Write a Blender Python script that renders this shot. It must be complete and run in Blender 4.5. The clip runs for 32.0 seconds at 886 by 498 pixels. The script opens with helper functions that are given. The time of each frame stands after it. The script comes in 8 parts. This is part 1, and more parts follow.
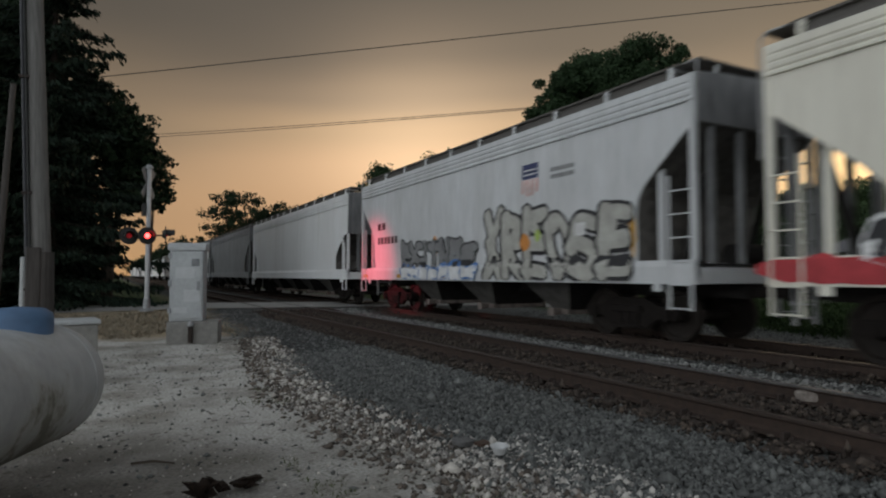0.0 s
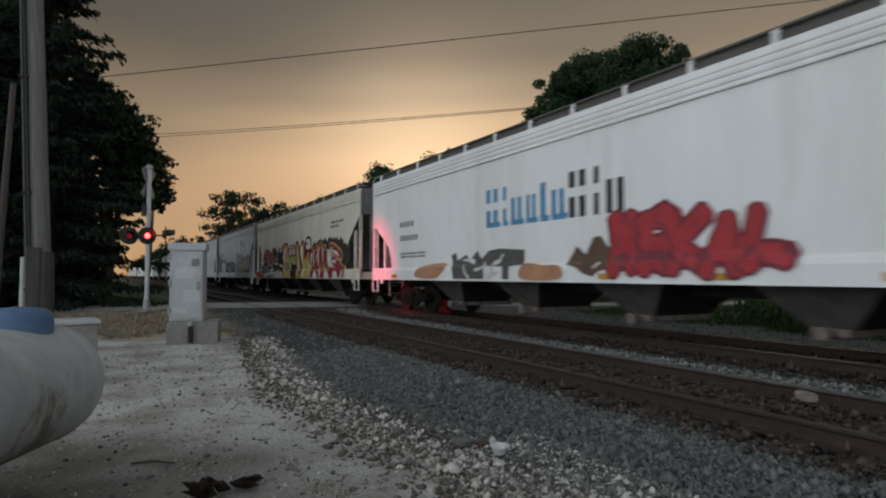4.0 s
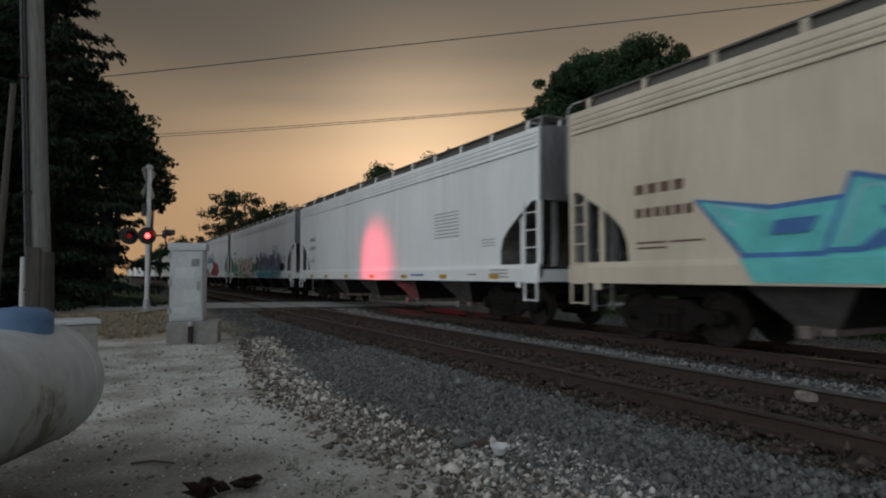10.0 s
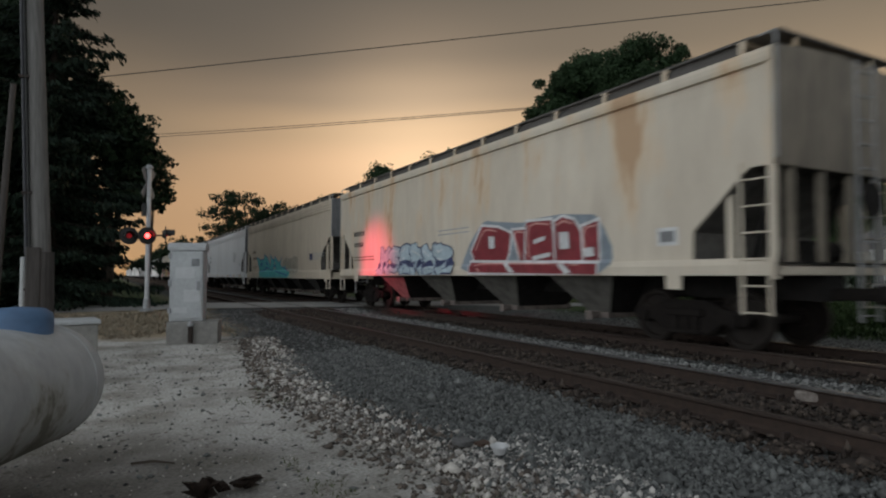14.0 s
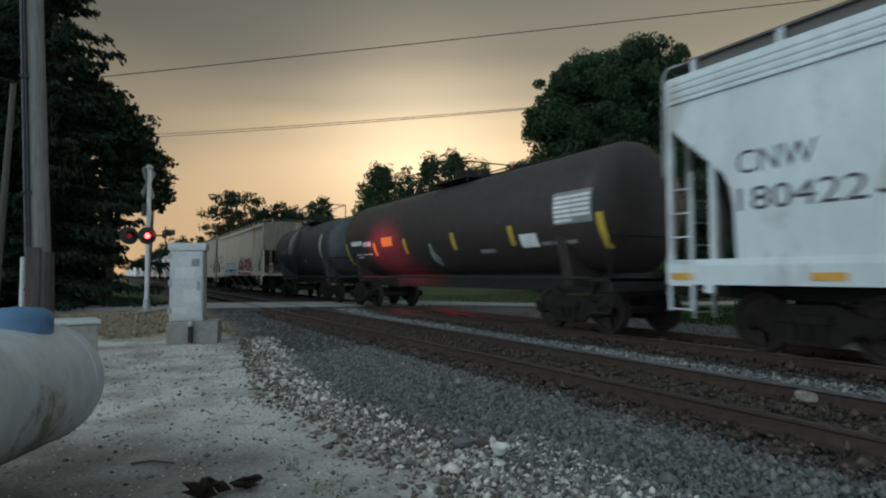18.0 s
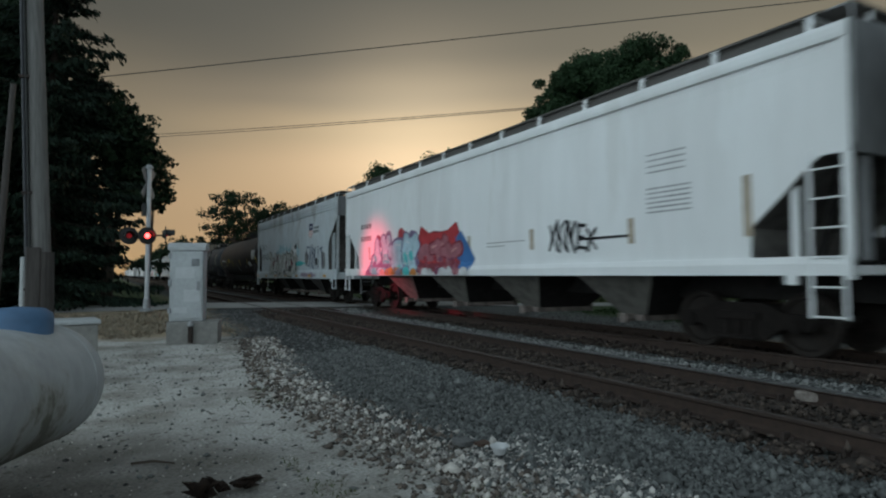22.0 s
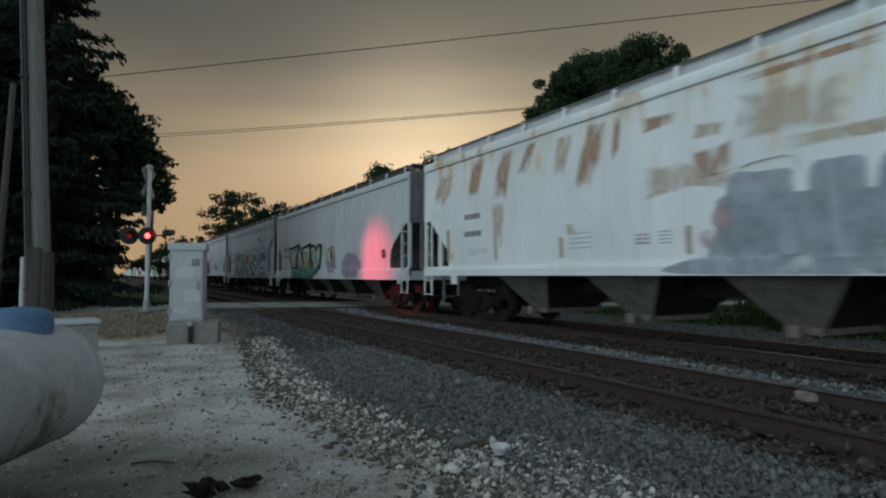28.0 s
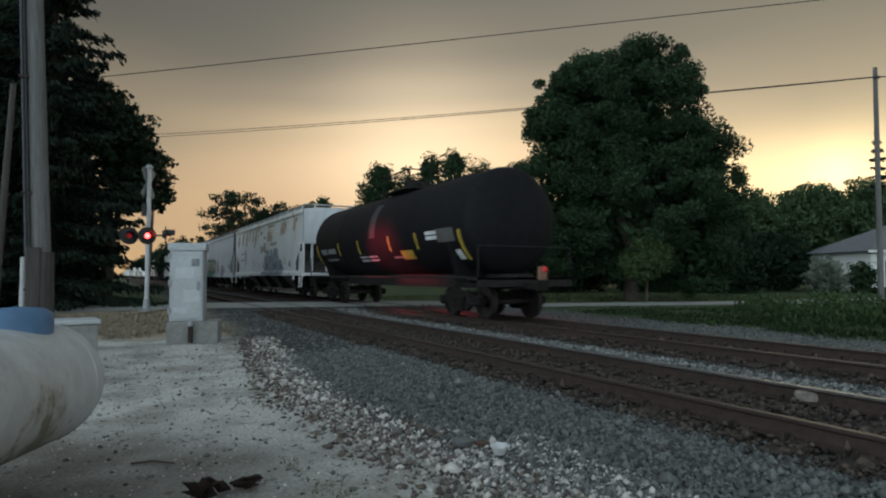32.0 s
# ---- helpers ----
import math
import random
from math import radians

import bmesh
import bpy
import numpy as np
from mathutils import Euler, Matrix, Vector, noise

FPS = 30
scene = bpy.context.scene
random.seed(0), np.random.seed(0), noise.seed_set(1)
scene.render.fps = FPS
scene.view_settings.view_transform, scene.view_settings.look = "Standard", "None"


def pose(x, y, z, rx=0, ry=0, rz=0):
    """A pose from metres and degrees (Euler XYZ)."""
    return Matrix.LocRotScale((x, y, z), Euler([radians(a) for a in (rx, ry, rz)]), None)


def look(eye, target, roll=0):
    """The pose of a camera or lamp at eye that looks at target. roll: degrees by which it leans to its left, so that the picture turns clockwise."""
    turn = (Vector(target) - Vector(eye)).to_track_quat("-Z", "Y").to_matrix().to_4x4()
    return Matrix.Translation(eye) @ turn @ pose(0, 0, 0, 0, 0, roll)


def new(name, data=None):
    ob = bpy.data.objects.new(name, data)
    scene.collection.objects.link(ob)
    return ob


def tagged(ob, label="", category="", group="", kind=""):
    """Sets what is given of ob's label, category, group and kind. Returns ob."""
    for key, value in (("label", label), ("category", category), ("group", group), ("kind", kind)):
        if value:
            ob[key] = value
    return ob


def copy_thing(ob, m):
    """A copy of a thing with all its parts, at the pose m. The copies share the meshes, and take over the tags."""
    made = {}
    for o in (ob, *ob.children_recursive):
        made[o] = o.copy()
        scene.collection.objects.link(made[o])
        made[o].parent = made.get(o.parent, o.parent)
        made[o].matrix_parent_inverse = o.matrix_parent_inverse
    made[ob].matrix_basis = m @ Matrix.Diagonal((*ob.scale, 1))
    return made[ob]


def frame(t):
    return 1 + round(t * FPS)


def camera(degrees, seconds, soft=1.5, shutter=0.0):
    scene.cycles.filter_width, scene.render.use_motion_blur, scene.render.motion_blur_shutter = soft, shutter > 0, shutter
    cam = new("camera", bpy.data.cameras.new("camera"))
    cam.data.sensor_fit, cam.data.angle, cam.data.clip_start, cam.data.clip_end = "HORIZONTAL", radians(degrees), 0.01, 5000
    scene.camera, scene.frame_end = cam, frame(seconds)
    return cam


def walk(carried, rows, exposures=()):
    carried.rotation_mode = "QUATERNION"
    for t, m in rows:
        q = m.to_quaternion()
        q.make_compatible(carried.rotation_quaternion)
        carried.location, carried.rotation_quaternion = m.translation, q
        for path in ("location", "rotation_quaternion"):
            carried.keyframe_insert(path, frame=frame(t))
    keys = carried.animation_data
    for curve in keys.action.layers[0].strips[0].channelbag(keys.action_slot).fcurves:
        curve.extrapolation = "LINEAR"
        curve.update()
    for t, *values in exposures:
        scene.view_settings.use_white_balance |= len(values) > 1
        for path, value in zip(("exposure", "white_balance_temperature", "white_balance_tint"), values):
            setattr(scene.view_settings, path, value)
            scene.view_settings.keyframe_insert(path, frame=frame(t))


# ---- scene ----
# ---- camera ----
cam = camera(71.95, 32.0, soft=2.1, shutter=0.5)
EYE = Vector((0.0, 0.0, 1.47))
HEADING = radians(28.4)
AIM = EYE + Vector((math.sin(HEADING), math.cos(HEADING), math.tan(radians(2.49))))
walk(cam, [(0.0, look(EYE, AIM)), (32.0, look(EYE, AIM))],
     exposures=[(0.0, 0.0, 6600, 6), (1.0, 0.26, 6600, 5), (3.0, 0.22, 6550, 5), (6.0, -0.04, 6450, 4), (10.0, -0.06, 6500, 5), (12.5, 0.10, 6550, 6), (14.0, 0.06, 6550, 6), (17.0, 0.60, 5900, -6), (19.0, 0.30, 5900, -6), (24.0, 0.05, 5850, -5), (28.0, 0.02, 5850, -5), (29.0, -0.10, 5850, -5), (30.0, 0.06, 5900, -4), (32.0, 0.42, 5900, -4)])

# ---- world: dusk sky, warm glow under a dark cloud deck, cool open sky behind ----
world = bpy.data.worlds.new("dusk_sky")
scene.world = world
world.use_nodes = True
wt = world.node_tree
wt.nodes.clear()


def wnode(kind, **kw):
    n = wt.nodes.new(kind)
    for k, v in kw.items():
        if k == "operation":
            n.operation = v
    return n


def wmath(op, a, b=None, clamp=False):
    n = wt.nodes.new("ShaderNodeMath")
    n.operation = op
    n.use_clamp = clamp
    for i, v in enumerate((a, b)):
        if v is None:
            continue
        if isinstance(v, (int, float)):
            n.inputs[i].default_value = v
        else:
            wt.links.new(v, n.inputs[i])
    return n.outputs[0]


def wramp(fac, stops):
    n = wt.nodes.new("ShaderNodeValToRGB")
    n.color_ramp.interpolation = "EASE"
    el = n.color_ramp.elements
    el[0].position, el[0].color = stops[0][0], (*stops[0][1], 1)
    el[1].position, el[1].color = stops[-1][0], (*stops[-1][1], 1)
    for p, c in stops[1:-1]:
        e = el.new(p)
        e.color = (*c, 1)
    wt.links.new(fac, n.inputs[0])
    return n.outputs[0]


def wmix(fac, a, b, mode="MIX"):
    n = wt.nodes.new("ShaderNodeMixRGB")
    n.blend_type = mode
    for i, v in enumerate((fac, a, b)):
        if isinstance(v, (int, float)):
            n.inputs[i].default_value = v
        elif isinstance(v, tuple):
            n.inputs[i].default_value = (*v, 1)
        else:
            wt.links.new(v, n.inputs[i])
    return n.outputs[0]


co = wt.nodes.new("ShaderNodeTexCoord")
sep = wt.nodes.new("ShaderNodeSeparateXYZ")
wt.links.new(co.outputs["Generated"], sep.inputs[0])
sx, sy, sz = sep.outputs
flat = wmath("SQRT", wmath("ADD", wmath("ADD", wmath("MULTIPLY", sx, sx), wmath("MULTIPLY", sy, sy)), 1e-5))
GLOW = radians(30)
toward = wmath("DIVIDE", wmath("ADD", wmath("MULTIPLY", sx, math.sin(GLOW)), wmath("MULTIPLY", sy, math.cos(GLOW))), flat)
# soft streaks in the cloud deck
nz = wt.nodes.new("ShaderNodeTexNoise")
nz.inputs["Scale"].default_value = 2.2
nz.inputs["Detail"].default_value = 3.0
mp = wt.nodes.new("ShaderNodeMapping")
mp.inputs["Scale"].default_value = (1.0, 1.0, 4.0)
mp.inputs["Rotation"].default_value = (0.10, -0.16, 0.0)
wt.links.new(co.outputs["Generated"], mp.inputs[0])
wt.links.new(mp.outputs[0], nz.inputs["Vector"])
elev = wmath("ADD", sz, wmath("MULTIPLY", wmath("SUBTRACT", nz.outputs[0], 0.5), 0.04))
# the deck hangs lower away from the glow
DECK = radians(40.0)
slope = wmath("DIVIDE", wmath("ADD", wmath("MULTIPLY", sx, math.sin(DECK)), wmath("MULTIPLY", sy, math.cos(DECK))), flat)
tilted = wmath("ADD", elev, wmath("MULTIPLY", wmath("SUBTRACT", 1.0, slope), 0.10))
front = wramp(tilted, [(0.0, (0.50, 0.288, 0.152)), (0.09, (0.56, 0.335, 0.192)), (0.185, (0.68, 0.425, 0.252)),
                     (0.235, (0.52, 0.345, 0.21)), (0.29, (0.275, 0.202, 0.146)), (0.35, (0.150, 0.122, 0.099)), (0.5, (0.085, 0.078, 0.072)), (0.7, (0.14, 0.143, 0.15)), (1.0, (0.36, 0.385, 0.425))])
side = wramp(tilted, [(0.0, (0.52, 0.30, 0.145)), (0.12, (0.46, 0.285, 0.16)), (0.24, (0.27, 0.195, 0.132)), (0.40, (0.11, 0.093, 0.078)), (0.55, (0.07, 0.064, 0.058)), (0.7, (0.14, 0.143, 0.15)), (1.0, (0.36, 0.385, 0.425))])
back = wramp(elev, [(0.0, (1.81, 1.86, 1.95)), (0.27, (1.51, 1.57, 1.67)), (0.6, (0.68, 0.73, 0.81)), (1.0, (0.36, 0.385, 0.425))])
# the open sky is brightest to the west, dull with cloud behind
WEST = radians(288.0)
westward = wmath("DIVIDE", wmath("ADD", wmath("MULTIPLY", sx, math.sin(WEST)), wmath("MULTIPLY", sy, math.cos(WEST))), flat)
back = wmix(wmath("MULTIPLY", wmath("ADD", westward, 0.45), 0.85, True), wmix(1.0, back, (0.50, 0.50, 0.50), "MULTIPLY"), wmix(1.0, back, (1.10, 1.10, 1.10), "MULTIPLY"))
core = wmath("MULTIPLY", wmath("SUBTRACT", toward, 0.87), 7.7, True)
ahead = wmath("MULTIPLY", wmath("ADD", toward, 0.25), 1.6, True)
sky = wmix(ahead, back, wmix(core, side, front))
# the sun's last light, low between the trees
SUNSET = radians(61.5)
sdot = wmath("ADD", wmath("ADD", wmath("MULTIPLY", sx, math.sin(SUNSET) * 0.99), wmath("MULTIPLY", sy, math.cos(SUNSET) * 0.99)), wmath("MULTIPLY", sz, 0.14))
across = wmath("SUBTRACT", wmath("MULTIPLY", sx, math.cos(SUNSET)), wmath("MULTIPLY", sy, math.sin(SUNSET)))
rise = wmath("SUBTRACT", sz, 0.135)
spread = wmath("ADD", wmath("MULTIPLY", wmath("MULTIPLY", across, across), 26.0), wmath("MULTIPLY", wmath("MULTIPLY", rise, rise), 190.0))
halo = wmath("MULTIPLY", wmath("POWER", 2.718, wmath("MULTIPLY", spread, -1.0)), wmath("MULTIPLY", sdot, 4.0, True))
veil = wmath("POWER", wmath("MAXIMUM", sdot, 0.0), 7.0)
sky = wmix(1.0, sky, wmix(veil, (0.0, 0.0, 0.0), (0.11, 0.082, 0.052)), "ADD")
# brightest break in the clouds
BREAK = radians(26.0)
bdot = wmath("ADD", wmath("ADD", wmath("MULTIPLY", sx, math.sin(BREAK) * 0.9816), wmath("MULTIPLY", sy, math.cos(BREAK) * 0.9816)), wmath("MULTIPLY", sz, 0.191))
sky = wmix(1.0, sky, wmix(wmath("POWER", wmath("MAXIMUM", bdot, 0.0), 85.0), (0.0, 0.0, 0.0), (0.36, 0.25, 0.16)), "ADD")
disc = wmath("POWER", wmath("MAXIMUM", sdot, 0.0), 1500.0)
sky = wmix(1.0, sky, wmix(1.0, wmix(halo, (0.0, 0.0, 0.0), (0.80, 0.52, 0.24)), wmix(disc, (0.0, 0.0, 0.0), (0.4, 0.3, 0.14)), "ADD"), "ADD")
bg = wt.nodes.new("ShaderNodeBackground")
bg.inputs[1].default_value = 1.0
wt.links.new(sky, bg.inputs[0])
wo = wt.nodes.new("ShaderNodeOutputWorld")
wt.links.new(bg.outputs[0], wo.inputs[0])

sun = new("sun", bpy.data.lights.new("sun", "SUN"))
sun.data.energy, sun.data.angle, sun.data.color = 0.25, radians(12), (1.0, 0.78, 0.55)
sun.matrix_world = look((50 * math.sin(SUNSET), 50 * math.cos(SUNSET), 9), (0, 0, 0))

# beam of the crossing flasher that shines across the road onto the train
beam = new("flasher_beam", bpy.data.lights.new("flasher_beam", "SPOT"))
beam.data.energy, beam.data.color, beam.data.spot_size, beam.data.spot_blend, beam.data.shadow_soft_size = 3300, (1.0, 0.055, 0.12), radians(34), 1.0, 0.25
beam.matrix_world = look((1.95, 23.0, 2.72), (8.0, 19.8, 1.90)) @ Matrix.Diagonal((0.80, 0.90, 1.0, 1.0))


# ---- materials ----
MATS = {}


def surf(name, c1, c2=None, scale=8.0, rough=0.75, metal=0.0, bump=0.15, bscale=None, spots=None, spot_at=0.62, stretch=(1, 1, 1), broad=0.8, spot_scale=1.2, coord="Object", per=0.0, spec=0.4, rise=None, halo=None):
    """Two tones broken up at two scales, optional stains, fine relief."""
    if name in MATS:
        return MATS[name]
    m = bpy.data.materials.new(name)
    m.use_nodes = True
    nt = m.node_tree
    b = nt.nodes["Principled BSDF"]
    b.inputs["Roughness"].default_value, b.inputs["Metallic"].default_value = rough, metal
    b.inputs["Specular IOR Level"].default_value = spec
    tc = nt.nodes.new("ShaderNodeTexCoord")
    mpn = nt.nodes.new("ShaderNodeMapping")
    mpn.inputs["Scale"].default_value = stretch
    nt.links.new(tc.outputs[coord], mpn.inputs[0])

    def noise_at(s, detail, raw=False):
        n = nt.nodes.new("ShaderNodeTexNoise")
        n.inputs["Scale"].default_value, n.inputs["Detail"].default_value, n.inputs["Roughness"].default_value = s, detail, 0.62
        nt.links.new(tc.outputs[coord] if raw else mpn.outputs[0], n.inputs["Vector"])
        return n.outputs[0]

    def ramp(v, a, bb):
        n = nt.nodes.new("ShaderNodeMapRange")
        n.inputs[1].default_value, n.inputs[2].default_value = a, bb
        nt.links.new(v, n.inputs[0])
        return n.outputs[0]

    def mix(f, a, bb, mode="MIX"):
        n = nt.nodes.new("ShaderNodeMixRGB")
        n.blend_type = mode
        for i, v in enumerate((f, a, bb)):
            if isinstance(v, (int, float)):
                n.inputs[i].default_value = v
            elif isinstance(v, tuple):
                n.inputs[i].default_value = (*v, 1)
            else:
                nt.links.new(v, n.inputs[i])
        return n.outputs[0]

    c2 = c2 or tuple(x * 0.72 for x in c1)
    fine = noise_at(scale, 5)
    col = mix(ramp(fine, 0.35, 0.68), c1, c2)
    col = mix(ramp(noise_at(broad, 3), 0.3, 0.75), col, mix(0.75, col, mix(1.0, col, (0.72, 0.70, 0.68), "MULTIPLY")))
    if spots:
        sn = noise_at(spot_scale, 4)
        if rise:
            # stains grow denser between two heights
            sp3 = nt.nodes.new("ShaderNodeSeparateXYZ")
            nt.links.new(tc.outputs[coord], sp3.inputs[0])
            ad = nt.nodes.new("ShaderNodeMath")
            ad.operation = "MULTIPLY_ADD"
            nt.links.new(ramp(sp3.outputs[2], rise[0], rise[1]), ad.inputs[0])
            ad.inputs[1].default_value = rise[2]
            nt.links.new(sn, ad.inputs[2])
            sn = ad.outputs[0]
        if halo:
            col = mix(ramp(sn, spot_at - 0.10, spot_at + 0.04), col, halo)
        col = mix(ramp(sn, spot_at, spot_at + 0.09), col, spots)
    if per:
        oi = nt.nodes.new("ShaderNodeObjectInfo")
        col = mix(ramp(oi.outputs["Random"], 0.0, 1.0), col, mix(1.0, col, (1 - per, 1 - per, 1 - per), "MULTIPLY"))
    nt.links.new(col, b.inputs["Base Color"])
    if bump:
        bn = nt.nodes.new("ShaderNodeBump")
        bn.inputs["Strength"].default_value, bn.inputs["Distance"].default_value = bump, 0.02
        nt.links.new(noise_at(bscale or scale * 2.5, 4), bn.inputs["Height"])
        nt.links.new(bn.outputs[0], b.inputs["Normal"])
    MATS[name] = m
    return m


def glow(name, color, strength):
    m = bpy.data.materials.new(name)
    m.use_nodes = True
    b = m.node_tree.nodes["Principled BSDF"]
    b.inputs["Base Color"].default_value = (*color, 1)
    b.inputs["Emission Color"].default_value = (*color, 1)
    b.inputs["Emission Strength"].default_value = strength
    return m


# ---- mesh helpers ----
def part(name, bm, material, parent, label="", smooth=False):
    """Links a bmesh as one mesh object under a thing or part."""
    me = bpy.data.meshes.new(name)
    bmesh.ops.recalc_face_normals(bm, faces=bm.faces)
    bm.to_mesh(me)
    bm.free()
    me.materials.append(material)
    if smooth:
        me.polygons.foreach_set("use_smooth", [True] * len(me.polygons))
    ob = new(name, me)
    if parent is not None:
        ob.parent = parent
    if label:
        tagged(ob, label)
    return ob


def again(ob, m, parent=None):
    """Another piece on the same mesh, at the pose m."""
    o = new(ob.name.split(".")[0], ob.data)
    o.parent = parent or ob.parent
    o.matrix_basis = m
    for key in ("label",):
        if key in ob:
            o[key] = ob[key]
    return o


def raw(name, verts, faces, material, parent=None, smooth=False):
    me = bpy.data.meshes.new(name)
    me.from_pydata(verts, [], faces)
    me.materials.append(material)
    if smooth:
        me.polygons.foreach_set("use_smooth", [True] * len(me.polygons))
    ob = new(name, me)
    if parent is not None:
        ob.parent = parent
    return ob


def thing(name, m, label, category, group="", kind=""):
    ob = new(name)
    ob.empty_display_size = 0.2
    ob.matrix_basis = m
    return tagged(ob, label, category, group, kind)


def box(bm, x0, x1, y0, y1, z0, z1, bevel=0.0):
    vs = [bm.verts.new((x, y, z)) for x in (x0, x1) for y in (y0, y1) for z in (z0, z1)]
    fs = [bm.faces.new([vs[i] for i in q]) for q in ((0, 1, 3, 2), (4, 6, 7, 5), (0, 4, 5, 1), (2, 3, 7, 6), (0, 2, 6, 4), (1, 5, 7, 3))]
    if bevel:
        es = {e for f in fs for e in f.edges}
        bmesh.ops.bevel(bm, geom=list(es), offset=bevel, segments=2, affect="EDGES", profile=0.5)
    return bm


def rod(bm, p, q, r, seg=8, r2=None, caps=True):
    """A round bar from p to q."""
    p, q = Vector(p), Vector(q)
    d = (q - p).normalized()
    a = d.orthogonal().normalized()
    b = d.cross(a)
    r2 = r if r2 is None else r2
    rings = []
    for c, rr in ((p, r), (q, r2)):
        rings.append([bm.verts.new(c + (a * math.cos(6.2832 * i / seg) + b * math.sin(6.2832 * i / seg)) * rr) for i in range(seg)])
    for i in range(seg):
        j = (i + 1) % seg
        bm.faces.new((rings[0][i], rings[0][j], rings[1][j], rings[1][i]))
    if caps:
        bm.faces.new(rings[0][::-1])
        bm.faces.new(rings[1])
    return bm


def lathe(bm, profile, seg=32, m=Matrix.Identity(4)):
    """Turns (radius, z) points round the z axis, then moves them by m."""
    rings = []
    for r, z in profile:
        if r < 1e-5:
            rings.append([bm.verts.new(m @ Vector((0, 0, z)))])
        else:
            rings.append([bm.verts.new(m @ Vector((r * math.cos(6.2832 * i / seg), r * math.sin(6.2832 * i / seg), z))) for i in range(seg)])
    for a, b in zip(rings, rings[1:]):
        for i in range(seg):
            j = (i + 1) % seg
            if len(a) == 1 and len(b) > 1:
                bm.faces.new((a[0], b[i], b[j]))
            elif len(b) == 1 and len(a) > 1:
                bm.faces.new((a[i], b[0], a[j]))
            elif len(a) > 1:
                bm.faces.new((a[i], b[i], b[j], a[j]))
    return bm


def prism(bm, pts, x0, x1):
    """Extrudes a (y, z) outline from x0 to x1."""
    a = [bm.verts.new((x0, y, z)) for y, z in pts]
    b = [bm.verts.new((x1, y, z)) for y, z in pts]
    n = len(pts)
    bm.faces.new(a[::-1])
    bm.faces.new(b)
    for i in range(n):
        j = (i + 1) % n
        bm.faces.new((a[i], a[j], b[j], b[i]))
    return bm


def NB():
    return bmesh.new()

# ---- ground ----
RAIL = 0.30
NEAR_TRACK, FAR_TRACK = 5.70, 9.60


def lerp(a, b, t):
    return a + (b - a) * min(1.0, max(0.0, t))


def road_edge(x):
    """y of the road's near edge."""
    return 24.9 - 0.27 * (x + 1.7)


def road_z(x):
    return lerp(0.10, 0.285, (x + 6) / 9) if x < 8 else lerp(0.285, 0.10, (x - 12.5) / 6)


def ground_z(x, y):
    z = 0.02 * noise.noise((x * 0.35, y * 0.35, 0.0)) if abs(x) < 40 and abs(y) < 60 else 0.0
    bed = lerp(0.0, 0.10, (x - 2.3) / 1.8) if x < 7.6 else lerp(0.10, -0.02, (x - 11.0) / 1.8)
    if 4.5 < x < 6.95 or 8.4 < x < 10.85:
        bed -= 0.025
    z = z * (1 - min(1.0, bed / 0.1) if bed > 0 else 1) + bed
    d = y - road_edge(x)
    if -3.0 < d < 8.5:
        k = min(1.0, (d + 3.0) / 3.0) if d < 0 else (1.0 if d < 5.0 else max(0.0, 1 - (d - 5.0) / 3.5))
        z = lerp(z, road_z(x) - 0.03, k)
    if x > 14 and y < 20:
        z += 0.10 * min(1.0, (x - 14) / 4)
    return z


def stops(lo, hi, mid0, mid1, fine, grow=1.25):
    """Grid lines: fine between mid0 and mid1, growing outside."""
    v = list(np.arange(mid0, mid1 + 1e-6, fine))
    s = fine
    while v[-1] < hi:
        s *= grow
        v.append(min(hi, v[-1] + s))
    s = fine
    while v[0] > lo:
        s *= grow
        v.insert(0, max(lo, v[0] - s))
    return v


